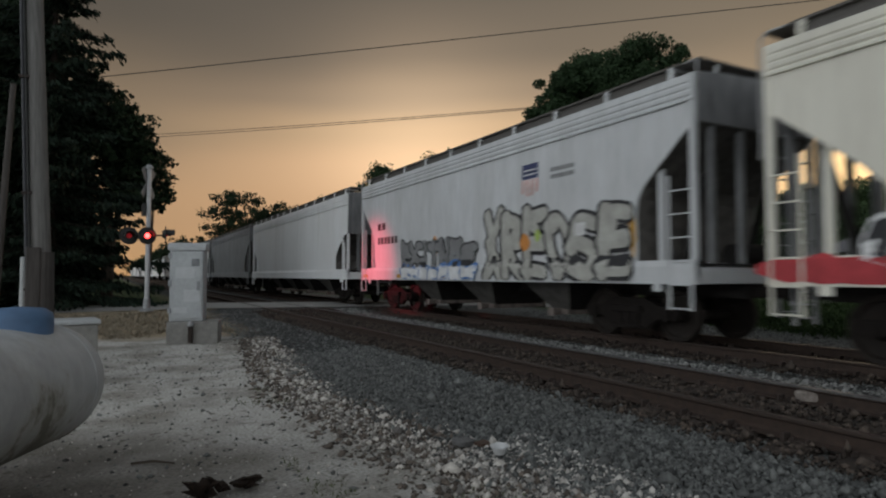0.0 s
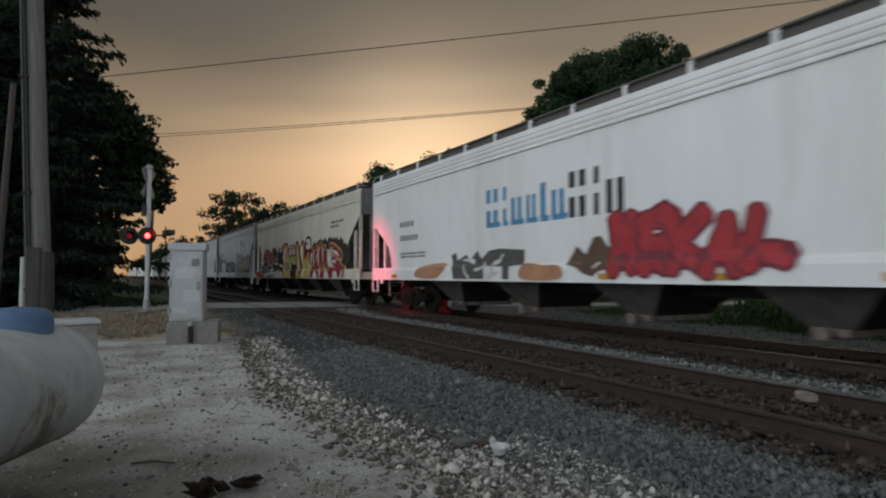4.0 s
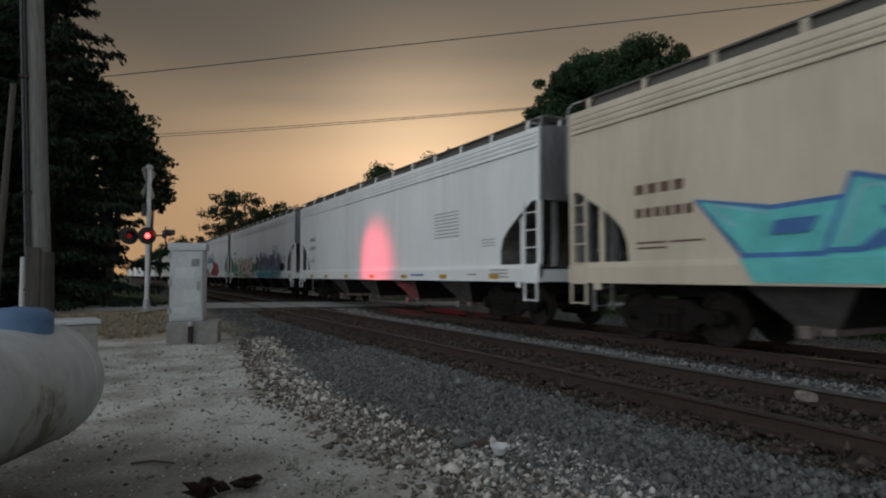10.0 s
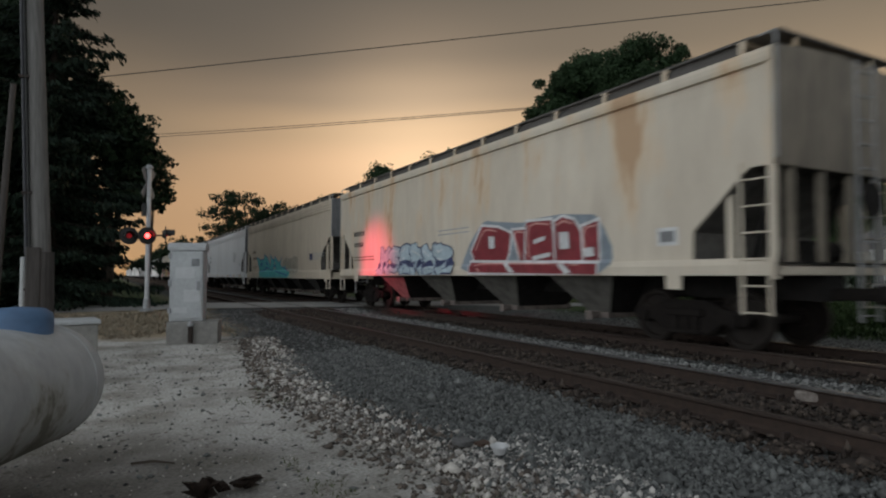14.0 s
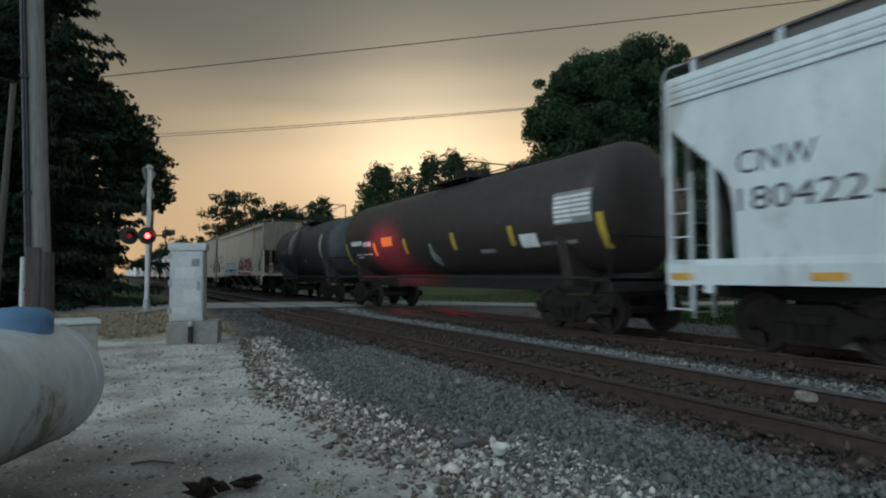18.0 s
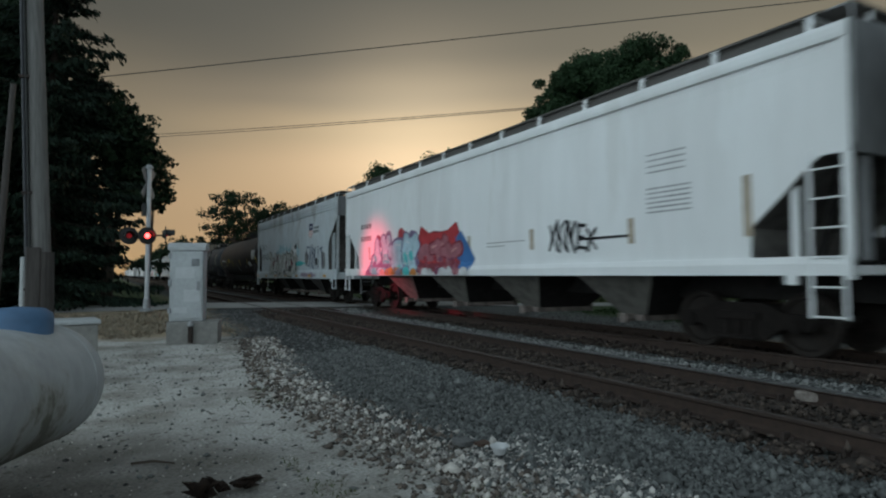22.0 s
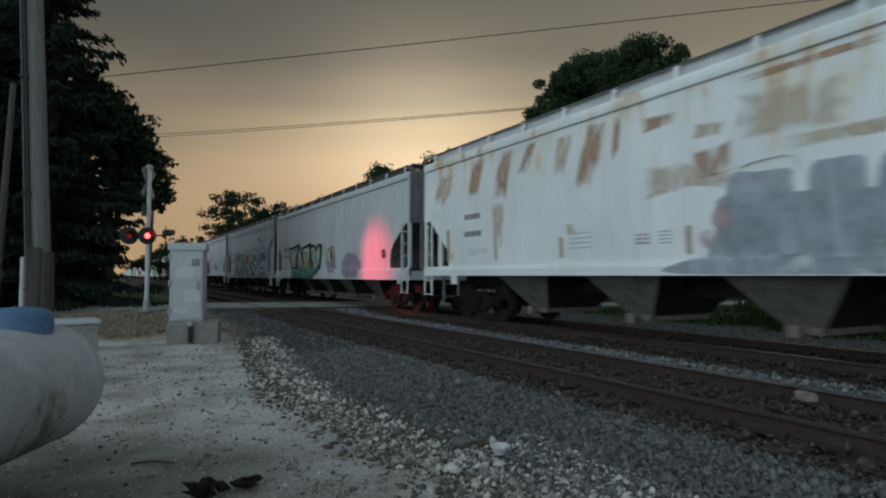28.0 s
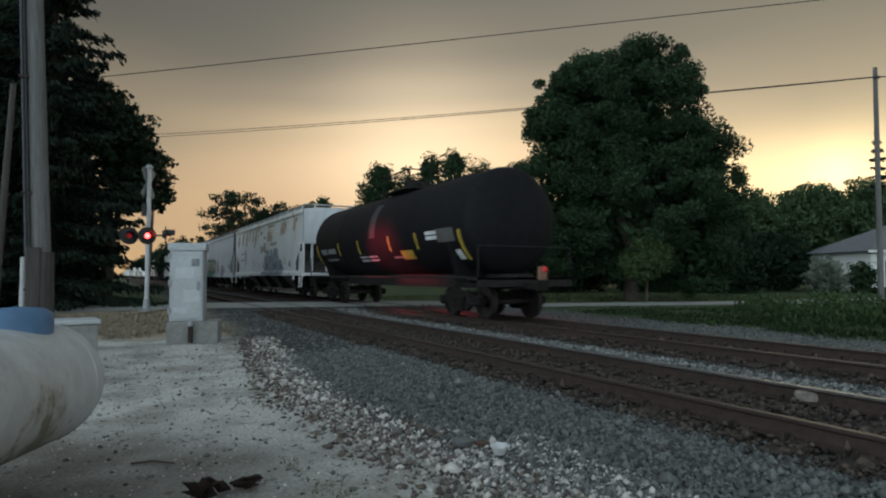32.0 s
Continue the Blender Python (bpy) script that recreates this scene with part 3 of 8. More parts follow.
def hopper(name, front, rear, style, paint, sillpaint, dark, label, bays=4, pieces=True, walkpaint=None, chute=None, endpaint=None, big_pads=False, group="covered hopper cars of the freight train"):
    """A covered hopper car; its origin is at the middle of its length on the rail top."""
    L, mid = front - rear, (front + rear) / 2
    car = thing(name, pose(FAR_TRACK, mid, RAIL), label, "hopper car", group)
    CENTERS[car.name] = mid
    part("body", hopper_body(L, style), paint, car)
    for e in (-1, 1):
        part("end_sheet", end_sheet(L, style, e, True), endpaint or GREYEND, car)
        part("slope_sheet", end_sheet(L, style, e, False), DIRTSHADE, car, "sloped end sheet, dark with dirt and painted shade")
    h = L / 2
    chute = chute or CHUTE
    sill0 = SILL0 + (0.14 if style == "low" else 0.0)
    walkpaint = walkpaint or GRATE
    for s in (-1, 1):
        # side sill with its sloped top flange
        bm = NB()
        pts = [(s * 1.50, sill0), (s * 1.615, sill0), (s * 1.625, SILL1 - 0.10), (s * 1.60, SILL1), (s * 1.50, SILL1)]
        a = [bm.verts.new((x, -h, z)) for x, z in pts]
        b = [bm.verts.new((x, h, z)) for x, z in pts]
        for i in range(5):
            bm.faces.new((a[i], a[(i + 1) % 5], b[(i + 1) % 5], b[i]))
        bm.faces.new(a)
        bm.faces.new(b[::-1])
        part("side_sill", bm, sillpaint, car)
        # roof walk: grating plank, side plate and brackets
        bm = box(NB(), s * 1.22 - 0.26, s * 1.22 + 0.26, -h + 0.35, h - 0.35, WALK - 0.035, WALK)
        part("roof_walk", bm, walkpaint, car)
        bm = box(NB(), s * 1.42 - 0.012, s * 1.42 + 0.012, -h + 0.5, h - 0.5, EAVE + 0.02, WALK - 0.035)
        part("walk_skirt", bm, walkpaint, car)
        bm = box(NB(), s * 1.492 - 0.012, s * 1.492 + 0.012, -h + 0.35, h - 0.35, WALK - 0.035, WALK + 0.002)
        part("walk_edge", bm, GRATE, car)
        n = max(3, round(L / 1.42))
        bracket = None
        for k in range(n):
            y = -h + 0.5 + (L - 1.0) * k / (n - 1)
            if bracket is None:
                bm = NB()
                prism(bm, [(-0.045, EAVE + 0.01), (0.045, EAVE + 0.01), (0.045, WALK - 0.035), (-0.045, WALK - 0.035)], s * 1.50, s * 1.525)
                box(bm, min(s * 1.50, s * 1.0), max(s * 1.50, s * 1.0), -0.03, 0.03, WALK - 0.075, WALK - 0.037)
                bracket = part("bracket", bm, sillpaint, car)
                bracket.location = (0, y, 0)
            else:
                again(bracket, pose(0, y, 0))
    for e in (-1, 1):
        ye = e * h
        for s in (-1, 1):
            bm = box(NB(), min(s * 1.50, s * 1.60), max(s * 1.50, s * 1.60), min(ye, ye - e * 0.10), max(ye, ye - e * 0.10), SILL1 - 0.3, EAVE - 0.02, 0.012)
            part("corner_post", bm, sillpaint, car)
            # jacking pad under the sill
            pad, q = (0.15, 1.75) if big_pads else (0.085, 0.78)
            bm = box(NB(), min(s * 1.56, s * 1.61), max(s * 1.56, s * 1.61), ye - e * q - pad, ye - e * q + pad, sill0 - 1.5 * pad, sill0 + 0.01, 0.012)
            part("jacking_pad", bm, sillpaint, car)
            # inner upright of the end frame
            q = 0.78
            bm = box(NB(), min(s * 1.42, s * 1.50), max(s * 1.42, s * 1.50), ye - e * q - 0.05, ye - e * q + 0.05, SILL1 - 0.05, cut_line(style, q) + 0.02, 0.01)
            part("side_upright", bm, sillpaint, car)
            # ladder on the side, by the post, hanging below the sill
            bm = NB()
            yl = ye - e * 0.50
            for zz in np.arange(0.64, 2.75, 0.38):
                rod(bm, (s * 1.63, ye - e * 0.07, zz), (s * 1.63, yl, zz), 0.014, 6)
            box(bm, min(s * 1.60, s * 1.64), max(s * 1.60, s * 1.64), yl - 0.019, yl + 0.019, 0.61, 2.80)
            box(bm, min(s * 1.60, s * 1.64), max(s * 1.60, s * 1.64), ye - e * 0.07 - 0.018, ye - e * 0.07 + 0.018, 0.61, 1.45)
            part("side_ladder", bm, sillpaint, car)
            # bent handrail from the walk down to the corner
            bm = NB()
            hp = [(1.46, 0.30, WALK - 0.015), (1.52, 0.02, WALK - 0.03), (1.56, -0.05, WALK - 0.12), (1.585, -0.06, 4.35), (1.60, -0.05, 2.8)]
            for (xa, ya, za), (xb, yb, zb) in zip(hp, hp[1:]):
                rod(bm, (s * xa, ye - e * ya, za), (s * xb, ye - e * yb, zb), 0.018, 6)
            part("corner_handrail", bm, LADDER, car)
        # end: deck, cross sheet, end ladder, brake gear, centre sill, coupler
        bm = box(NB(), -1.55, 1.55, min(ye, ye - e * 1.5), max(ye, ye - e * 1.5), SILL1 - 0.12, SILL1 - 0.06)
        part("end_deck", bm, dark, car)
        bm = box(NB(), -1.55, 1.55, min(ye, ye - e * 0.12), max(ye, ye - e * 0.12), sill0, SILL1 - 0.065, 0.02)
        part("end_sill", bm, sillpaint, car)
        bm = NB()
        for xx in (-0.95, -0.45):
            box(bm, xx * e - 0.03, xx * e + 0.03, min(ye, ye + e * 0.04), max(ye, ye + e * 0.04), 0.45, 4.5)
        for zz in np.arange(0.55, 4.4, 0.38):
            rod(bm, (-0.95 * e, ye + e * 0.03, zz), (-0.45 * e, ye + e * 0.03, zz), 0.013, 6)
        part("end_ladder", bm, LADDER, car)
        # uprights of the end frame between deck and end sheet
        zt = cut_line(style, 0.0)
        for xx in (-1.12, -0.38, 0.38, 1.12):
            bm = box(NB(), xx - 0.055, xx + 0.055, min(ye - e * 0.02, ye - e * 0.12), max(ye - e * 0.02, ye - e * 0.12), SILL1 - 0.065, zt + 0.02, 0.01)
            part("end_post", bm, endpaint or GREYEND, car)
        for xx in (-0.85, 0.85):
            bm = prism(NB(), [(ye - e * 0.9, SILL1 - 0.07), (ye - e * 0.8, SILL1 - 0.07), (ye - e * 0.35, 2.9), (ye - e * 0.45, 2.9)], xx - 0.05, xx + 0.05)
            part("end_brace", bm, dark, car)
        bm = rod(NB(), (0.2, ye - e * 0.7, 1.55), (1.0, ye - e * 0.7, 1.55), 0.19, 14)
        part("air_reservoir", bm, dark, car)
        if e < 0:
            bm = lathe(NB(), [(0.0, 0.02), (0.05, 0.02), (0.24, -0.01), (0.27, 0.0), (0.27, 0.02), (0.24, 0.02)], 18, Matrix.Translation((0.75, ye - 0.06, 2.35)) @ Matrix.Rotation(radians(90), 4, "X"))
            part("hand_brake_wheel", bm, dark, car)
        bm = box(NB(), -1.48, 1.48, min(ye + e * 0.05, ye - e * 0.32), max(ye + e * 0.05, ye - e * 0.32), WALK - 0.035, WALK - 0.001)
        part("cross_walk", bm, walkpaint, car)
        for xx in (-1.0, 1.0):
            part("walk_support", box(NB(), xx - 0.03, xx + 0.03, min(ye, ye - e * 0.05), max(ye, ye - e * 0.05), ROOF - 0.12, WALK - 0.035), sillpaint, car)
        o = new("coupler", COUPLER)
        o.parent = car
        o.matrix_basis = pose(0, ye, 0, 0, 0, 0 if e > 0 else 180)
        truck(car, ye - e * 1.95, pieces)
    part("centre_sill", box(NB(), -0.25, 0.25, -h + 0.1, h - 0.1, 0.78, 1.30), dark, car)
    # outlet bays
    span = L - 5.6
    bay = None
    for k in range(bays):
        y = -span / 2 + span * (k + 0.5) / bays
        if bay is None:
            w = span / bays / 2 * 0.74
            bm = NB()
            lo = [bm.verts.new((x, yy, 0.42)) for x, yy in ((-0.75, -0.30), (0.75, -0.30), (0.75, 0.30), (-0.75, 0.30))]
            hi = [bm.verts.new((x, yy, SILL1 - 0.02)) for x, yy in ((-1.48, -w), (1.48, -w), (1.48, w), (-1.48, w))]
            for i in (1, 3):
                bm.faces.new((lo[i], lo[(i + 1) % 4], hi[(i + 1) % 4], hi[i]))
            bm.faces.new(lo[::-1])
            bm.faces.new(hi)
            # bay faces along the track, blackened to stand for shade between bays
            slopes = NB()
            for q in (-1, 1):
                c = [slopes.verts.new(p) for p in ((-0.74, q * 0.30, 0.42), (0.74, q * 0.30, 0.42), (1.47, q * w, SILL1 - 0.02), (-1.47, q * w, SILL1 - 0.02))]
                slopes.faces.new(c)
            bay = part("outlet_bay", bm, chute, car)
            slopes = part("slope_plate", slopes, BLACKISH, bay, "slope plates coloured black for the shade between bays")
            bay.location = (0, y, 0)
            bm = box(NB(), -0.80, 0.80, -0.27, 0.27, 0.31, 0.43, 0.02)
            rod(bm, (-1.02, 0, 0.37), (-0.75, 0, 0.37), 0.075, 10)
            box(bm, -1.06, -1.02, -0.10, 0.10, 0.28, 0.46, 0.01)
            rod(bm, (0.75, 0, 0.37), (1.02, 0, 0.37), 0.075, 10)
            box(bm, 1.02, 1.06, -0.10, 0.10, 0.28, 0.46, 0.01)
            gate = part("outlet_gate", bm, OUTLET, bay)
        else:
            o = again(bay, pose(0, y, 0), car)
            again(gate, Matrix.Identity(4), o)
            again(slopes, Matrix.Identity(4), o)
    return car


# ladder and handrail paint, greyed down to carry their shade
LADDER = surf("weathered_ladder_paint", (0.34, 0.345, 0.35), (0.22, 0.22, 0.22), scale=7, rough=0.7)
# slope sheets under the car ends: dirt and recess shade in one colour
DIRTSHADE = surf("sooty_slope_sheet", (0.13, 0.122, 0.113), (0.065, 0.061, 0.057), scale=4, rough=0.85)
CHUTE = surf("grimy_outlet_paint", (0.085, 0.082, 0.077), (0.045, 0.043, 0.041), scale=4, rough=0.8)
DUSTY = surf("dusty_chute_paint", (0.14, 0.132, 0.12), (0.07, 0.066, 0.06), scale=4, rough=0.85)
OUTLET = surf("dusty_outlet_gate", (0.20, 0.165, 0.15), (0.09, 0.078, 0.072), scale=7, rough=0.85)
# end paints: grime, plus the ends' shade mixed into the colour
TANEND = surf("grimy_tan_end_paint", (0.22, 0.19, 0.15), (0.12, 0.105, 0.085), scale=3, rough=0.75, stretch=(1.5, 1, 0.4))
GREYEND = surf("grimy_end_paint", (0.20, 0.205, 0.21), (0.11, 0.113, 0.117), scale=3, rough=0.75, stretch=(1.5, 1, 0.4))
GRATE = surf("walk_grating", (0.115, 0.108, 0.102), (0.072, 0.068, 0.064), scale=30, rough=0.8)
WHITE = surf("white_car_paint", (0.74, 0.75, 0.76), (0.70, 0.715, 0.72), scale=2, rough=0.5, bump=0.02, stretch=(1, 1.6, 0.35), broad=0.3, spots=(0.64, 0.645, 0.64), spot_at=0.60, spot_scale=1.0, halo=(0.70, 0.712, 0.718))
LGREY = surf("light_grey_car_paint", (0.54, 0.555, 0.57), (0.46, 0.475, 0.49), scale=3, rough=0.55, bump=0.02, stretch=(1, 2.5, 0.5), broad=0.4)
DGREY = surf("weathered_grey_car_paint", (0.30, 0.31, 0.32), (0.21, 0.215, 0.22), scale=3, rough=0.65, bump=0.02, stretch=(1, 2.5, 0.5), broad=0.4)
CREAM = surf("cream_car_paint", (0.66, 0.64, 0.56), (0.60, 0.58, 0.51), scale=3, rough=0.55, bump=0.02, stretch=(1, 2.5, 0.5), broad=0.4)
TAN = surf("tan_car_paint", (0.56, 0.49, 0.39), (0.50, 0.435, 0.35), scale=3, rough=0.6, bump=0.02, stretch=(1, 2.5, 0.5), broad=0.4)
RUSTY_TAN = surf("rust_streaked_tan_paint", (0.60, 0.54, 0.445), (0.53, 0.47, 0.385), scale=3, rough=0.65, bump=0.03, stretch=(1, 1.2, 0.35), broad=0.4, spots=(0.43, 0.29, 0.18), spot_at=0.655, spot_scale=1.1, rise=(2.0, 4.2, 0.10), halo=(0.56, 0.44, 0.31))
PALEEND = surf("chalky_white_end_paint", (0.62, 0.64, 0.66), (0.52, 0.54, 0.56), scale=3, rough=0.65, bump=0.03, stretch=(1, 1, 0.4), broad=0.5)
RUSTY_WHITE = surf("rust_streaked_white_paint", (0.74, 0.76, 0.77), (0.67, 0.69, 0.70), scale=3, rough=0.6, bump=0.03, stretch=(1, 1.3, 0.42), broad=0.4, spots=(0.45, 0.31, 0.20), spot_at=0.70, spot_scale=1.5, rise=(2.4, 4.0, 0.14), halo=(0.64, 0.60, 0.50))
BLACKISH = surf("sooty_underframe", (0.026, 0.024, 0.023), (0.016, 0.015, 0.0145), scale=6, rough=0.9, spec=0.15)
BLUEGREY = surf("pale_blue_grey_car_paint", (0.53, 0.58, 0.61), (0.45, 0.49, 0.52), scale=3, rough=0.55, bump=0.02, stretch=(1, 1.2, 0.6), broad=0.5, spots=(0.33, 0.34, 0.34), spot_at=0.60, spot_scale=0.9, rise=(2.4, 4.2, 0.08), halo=(0.45, 0.48, 0.50))

TANKBLACK = surf("black_tank_paint", (0.010, 0.010, 0.0115), (0.006, 0.006, 0.007), spec=0.12, scale=4, rough=0.65, bump=0.02, broad=0.5)
TANKBROWN = surf("brown_black_tank_paint", (0.036, 0.026, 0.024), (0.018, 0.015, 0.015), scale=3, rough=0.6, bump=0.02, broad=0.5)
TANKGREY = surf("slate_grey_tank_paint", (0.045, 0.047, 0.052), (0.028, 0.029, 0.033), scale=3, rough=0.55, bump=0.02, broad=0.5)


def tank_car(name, front, rear, paint, radius, label, inset=0.42, fore=0.0, ladder=True, rail=0.9):
    L, mid = front - rear, (front + rear) / 2
    car = thing(name, pose(FAR_TRACK, mid, RAIL), label, "tank car", "tank cars of the freight train")
    CENTERS[car.name] = mid
    h, zc = L / 2 - inset, 1.18 + radius
    turn = Matrix.Translation((0, 0, zc)) @ Matrix.Rotation(radians(-90), 4, "X")
    dome = 0.55
    prof = [(0.0, -h)] + [(radius * math.sin(a), -h + dome - dome * math.cos(a)) for a in np.linspace(0.12, math.pi / 2, 9)]
    full = prof + [(r, -z) for r, z in reversed(prof)]
    part("shell", lathe(NB(), full, 48, turn), paint, car, smooth=True)
    for yy in np.linspace(-h + dome + 0.05, h - dome - 0.05, 5):
        bm = NB()
        lathe(bm, [(radius + 0.002, -0.02), (radius + 0.009, -0.012), (radius + 0.009, 0.012), (radius + 0.002, 0.02)], 48, Matrix.Translation((0, yy, zc)) @ Matrix.Rotation(radians(-90), 4, "X"))
        part("seam_band", bm, paint, car)
    # top platform with a rail round it, manway and valves; fore: how far it sits ahead of the middle
    f = fore
    zt = zc + radius
    bm = box(NB(), -0.80, 0.80, f - 1.1, f + 1.1, zt - 0.02, zt + 0.035)
    part("top_platform", bm, BLACKISH, car)
    part("top_walk", box(NB(), -0.30, 0.30, -h + 1.9, h - 1.9, zt - 0.005, zt + 0.020), BLACKISH, car)
    part("manway", lathe(NB(), [(0.0, 0.42), (0.30, 0.40), (0.34, 0.34), (0.34, 0.0)], 20, Matrix.Translation((0, f + 0.3, zt))), BLACKISH, car)
    part("valve_housing", lathe(NB(), [(0.0, 0.30), (0.14, 0.29), (0.15, 0.0)], 14, Matrix.Translation((0.1, f - 0.6, zt))), BLACKISH, car)
    for x, y in ((-0.80, -1.1), (-0.80, 1.1), (0.80, -1.1), (0.80, 1.1)):
        part("rail_post", rod(NB(), (x, f + y, zt - 0.15), (x, f + y, zt + rail + 0.01), 0.020, 6), BLACKISH, car)
    bm = NB()
    for q in (-1, 1):
        rod(bm, (q * 0.80, f - 1.1, zt + rail), (q * 0.80, f + 1.1, zt + rail), 0.022, 6)
        rod(bm, (-0.80, f + q * 1.1, zt + rail), (0.80, f + q * 1.1, zt + rail), 0.022, 6)
    part("handrail", bm, BLACKISH, car)
    for s in (-1, 1):
        bm = NB()
        for yy in (f - 0.22, f + 0.22) if ladder else ():
            pts = [(s * 0.82, zt), (s * 1.2, zc + radius * 0.72), (s * (radius + 0.10), zc), (s * (radius + 0.08), 1.0)]
            for (xa, za), (xb, zb) in zip(pts, pts[1:]):
                rod(bm, (xa, yy, za), (xb, yy, zb), 0.02, 6)
        for zz in np.arange(0.7, zc + 0.6, 0.36) if ladder else ():
            x = s * (radius + 0.10) if zz < zc else s * (radius + 0.10 - (zz - zc) * 0.35)
            rod(bm, (x, f - 0.22, zz), (x, f + 0.22, zz), 0.014, 6)
        if ladder:
            part("side_ladder", bm, BLACKISH, car)
        else:
            bm.free()
        rodm = rod(NB(), (s * 1.52, -L / 2 + 0.5, 1.12), (s * 1.52, L / 2 - 0.5, 1.12), 0.028, 8)
        part("side_rail", rodm, BLACKISH, car)
    part("centre_sill", box(NB(), -0.3, 0.3, -L / 2 + 0.15, L / 2 - 0.15, 0.80, 1.22), BLACKISH, car)
    for e in (-1, 1):
        ye = e * L / 2
        bm = NB()
        # saddle under the shell
        pts = []
        for a in np.linspace(-1.15, 1.15, 11):
            pts.append((radius * 1.005 * math.sin(a), zc - radius * 1.005 * math.cos(a)))
        lo = [(1.05, 0.95), (-1.05, 0.95)]
        vs = [[bm.verts.new((x, ye - e * 1.75 + d, z)) for x, z in pts + lo] for d in (-0.16, 0.16)]
        n = len(vs[0])
        bm.faces.new(vs[0])
        bm.faces.new(vs[1][::-1])
        for i in range(n):
            j = (i + 1) % n
            bm.faces.new((vs[0][i], vs[0][j], vs[1][j], vs[1][i]))
        part("saddle", bm, paint, car)
        bm = box(NB(), -1.5, 1.5, min(ye, ye - e * 0.85), max(ye, ye - e * 0.85), 1.06, 1.12)
        box(bm, -1.5, 1.5, min(ye, ye - e * 0.1), max(ye, ye - e * 0.1), 0.88, 1.12)
        part("end_platform", bm, BLACKISH, car)
        for x in (-1.48, 1.48):
            bm = NB()
            rod(bm, (x, ye - e * 0.1, 0.45), (x, ye - e * 0.1, 1.12), 0.02, 6)
            rod(bm, (x, ye - e * 0.6, 0.45), (x, ye - e * 0.6, 1.12), 0.02, 6)
            rod(bm, (x, ye - e * 0.1, 0.47), (x, ye - e * 0.6, 0.47), 0.018, 6)
            rod(bm, (x, ye - e * 0.1, 0.8), (x, ye - e * 0.6, 0.8), 0.018, 6)
            part("step", bm, BLACKISH, car)
        bm = NB()
        rod(bm, (-1.48, ye - e * 0.08, 1.12), (-1.48, ye - e * 0.08, 1.95), 0.02, 6)
        rod(bm, (1.48, ye - e * 0.08, 1.12), (1.48, ye - e * 0.08, 1.95), 0.02, 6)
        rod(bm, (-1.48, ye - e * 0.08, 1.93), (1.48, ye - e * 0.08, 1.93), 0.02, 6)
        part("grab_iron", bm, BLACKISH, car)
        o = new("coupler", COUPLER)
        o.parent = car
        o.matrix_basis = pose(0, ye, 0, 0, 0, 0 if e > 0 else 180)
        truck(car, ye - e * 1.75, True)
    return car


c0 = hopper("hopper_car", 21.05, 6.5, "steep", LGREY, LGREY, BLACKISH, "light grey covered hopper with a faded shield and outlined graffiti", 3, endpaint=GREYEND)
c1 = hopper("hopper_car", 5.32, -12.86, "deep", CREAM, CREAM, BLACKISH, "cream covered hopper with a long band of bright graffiti", 4, endpaint=GREYEND)
c2 = hopper("hopper_car", -14.15, -33.7, "round", WHITE, WHITE, BLACKISH, "white covered hopper with blue and black lettering shapes", 4)
c3 = hopper("hopper_car", -34.97, -53.94, "round", WHITE, WHITE, BLACKISH, "white covered hopper with pink, green and purple graffiti", 4)
c4 = hopper("hopper_car", -55.04, -73.98, "round", WHITE, WHITE, BLACKISH, "clean white covered hopper with orange reflectors", 4)
c5 = hopper("hopper_car", -74.97, -92.85, "round", TAN, TAN, BLACKISH, "tan covered hopper with turquoise graffiti", 4, endpaint=GREYEND)
c6 = hopper("hopper_car", -94.1, -112.3, "low", RUSTY_TAN, RUSTY_TAN, BLACKISH, "rust-streaked tan covered hopper with red graffiti", 4, endpaint=TANEND, chute=DUSTY, big_pads=True)
c7 = tank_car("tank_car", -113.6, -125.0, TANKGREY, 1.34, "short slate-grey tank car with an olive band")
c8 = tank_car("tank_car", -125.8, -141.7, TANKBROWN, 1.41, "brown-black tank car with yellow reflector strips", fore=-0.45, ladder=False, rail=0.42)
c9 = hopper("hopper_car", -143.06, -158.45, "steep", BLUEGREY, BLUEGREY, BLACKISH, "pale blue-grey covered hopper with silver graffiti", 3, endpaint=GREYEND)
c10 = hopper("hopper_car", -159.52, -178.1, "low", WHITE, WHITE, BLACKISH, "white covered hopper with purple and red graffiti", 4, endpaint=GREYEND, chute=DUSTY)
c11 = hopper("hopper_car", -179.2, -194.58, "steep", LGREY, LGREY, BLACKISH, "grey covered hopper with teal and white graffiti", 3)
c12 = hopper("hopper_car", -195.6, -212.8, "plain", LGREY, LGREY, BLACKISH, "light grey covered hopper with green letter graffiti", 4)
c13 = hopper("hopper_car", -213.87, -231.95, "low", RUSTY_WHITE, WHITE, BLACKISH, "rust-stained white covered hopper with painted-over patches", 4, walkpaint=LGREY, endpaint=PALEEND, chute=DUSTY, big_pads=True)
c14 = tank_car("tank_car", -232.95, -247.85, TANKBLACK, 1.50, "black tank car with yellow reflectors at the train's end", fore=-0.75, ladder=False, rail=0.62, inset=0.30)
TRAIN = [c0, c1, c2, c3, c4, c5, c6, c7, c8, c9, c10, c11, c12, c13, c14]
lead = hopper("hopper_car", 40.8, 22.6, "round", WHITE, WHITE, BLACKISH, "plain white covered hopper ahead in the train", 4)
TRAIN.append(lead)
y = 42.1
AHEAD = [DGREY, LGREY, DGREY, DGREY, WHITE, WHITE, LGREY, WHITE, WHITE, TAN, WHITE, LGREY, WHITE, WHITE, DGREY, WHITE]
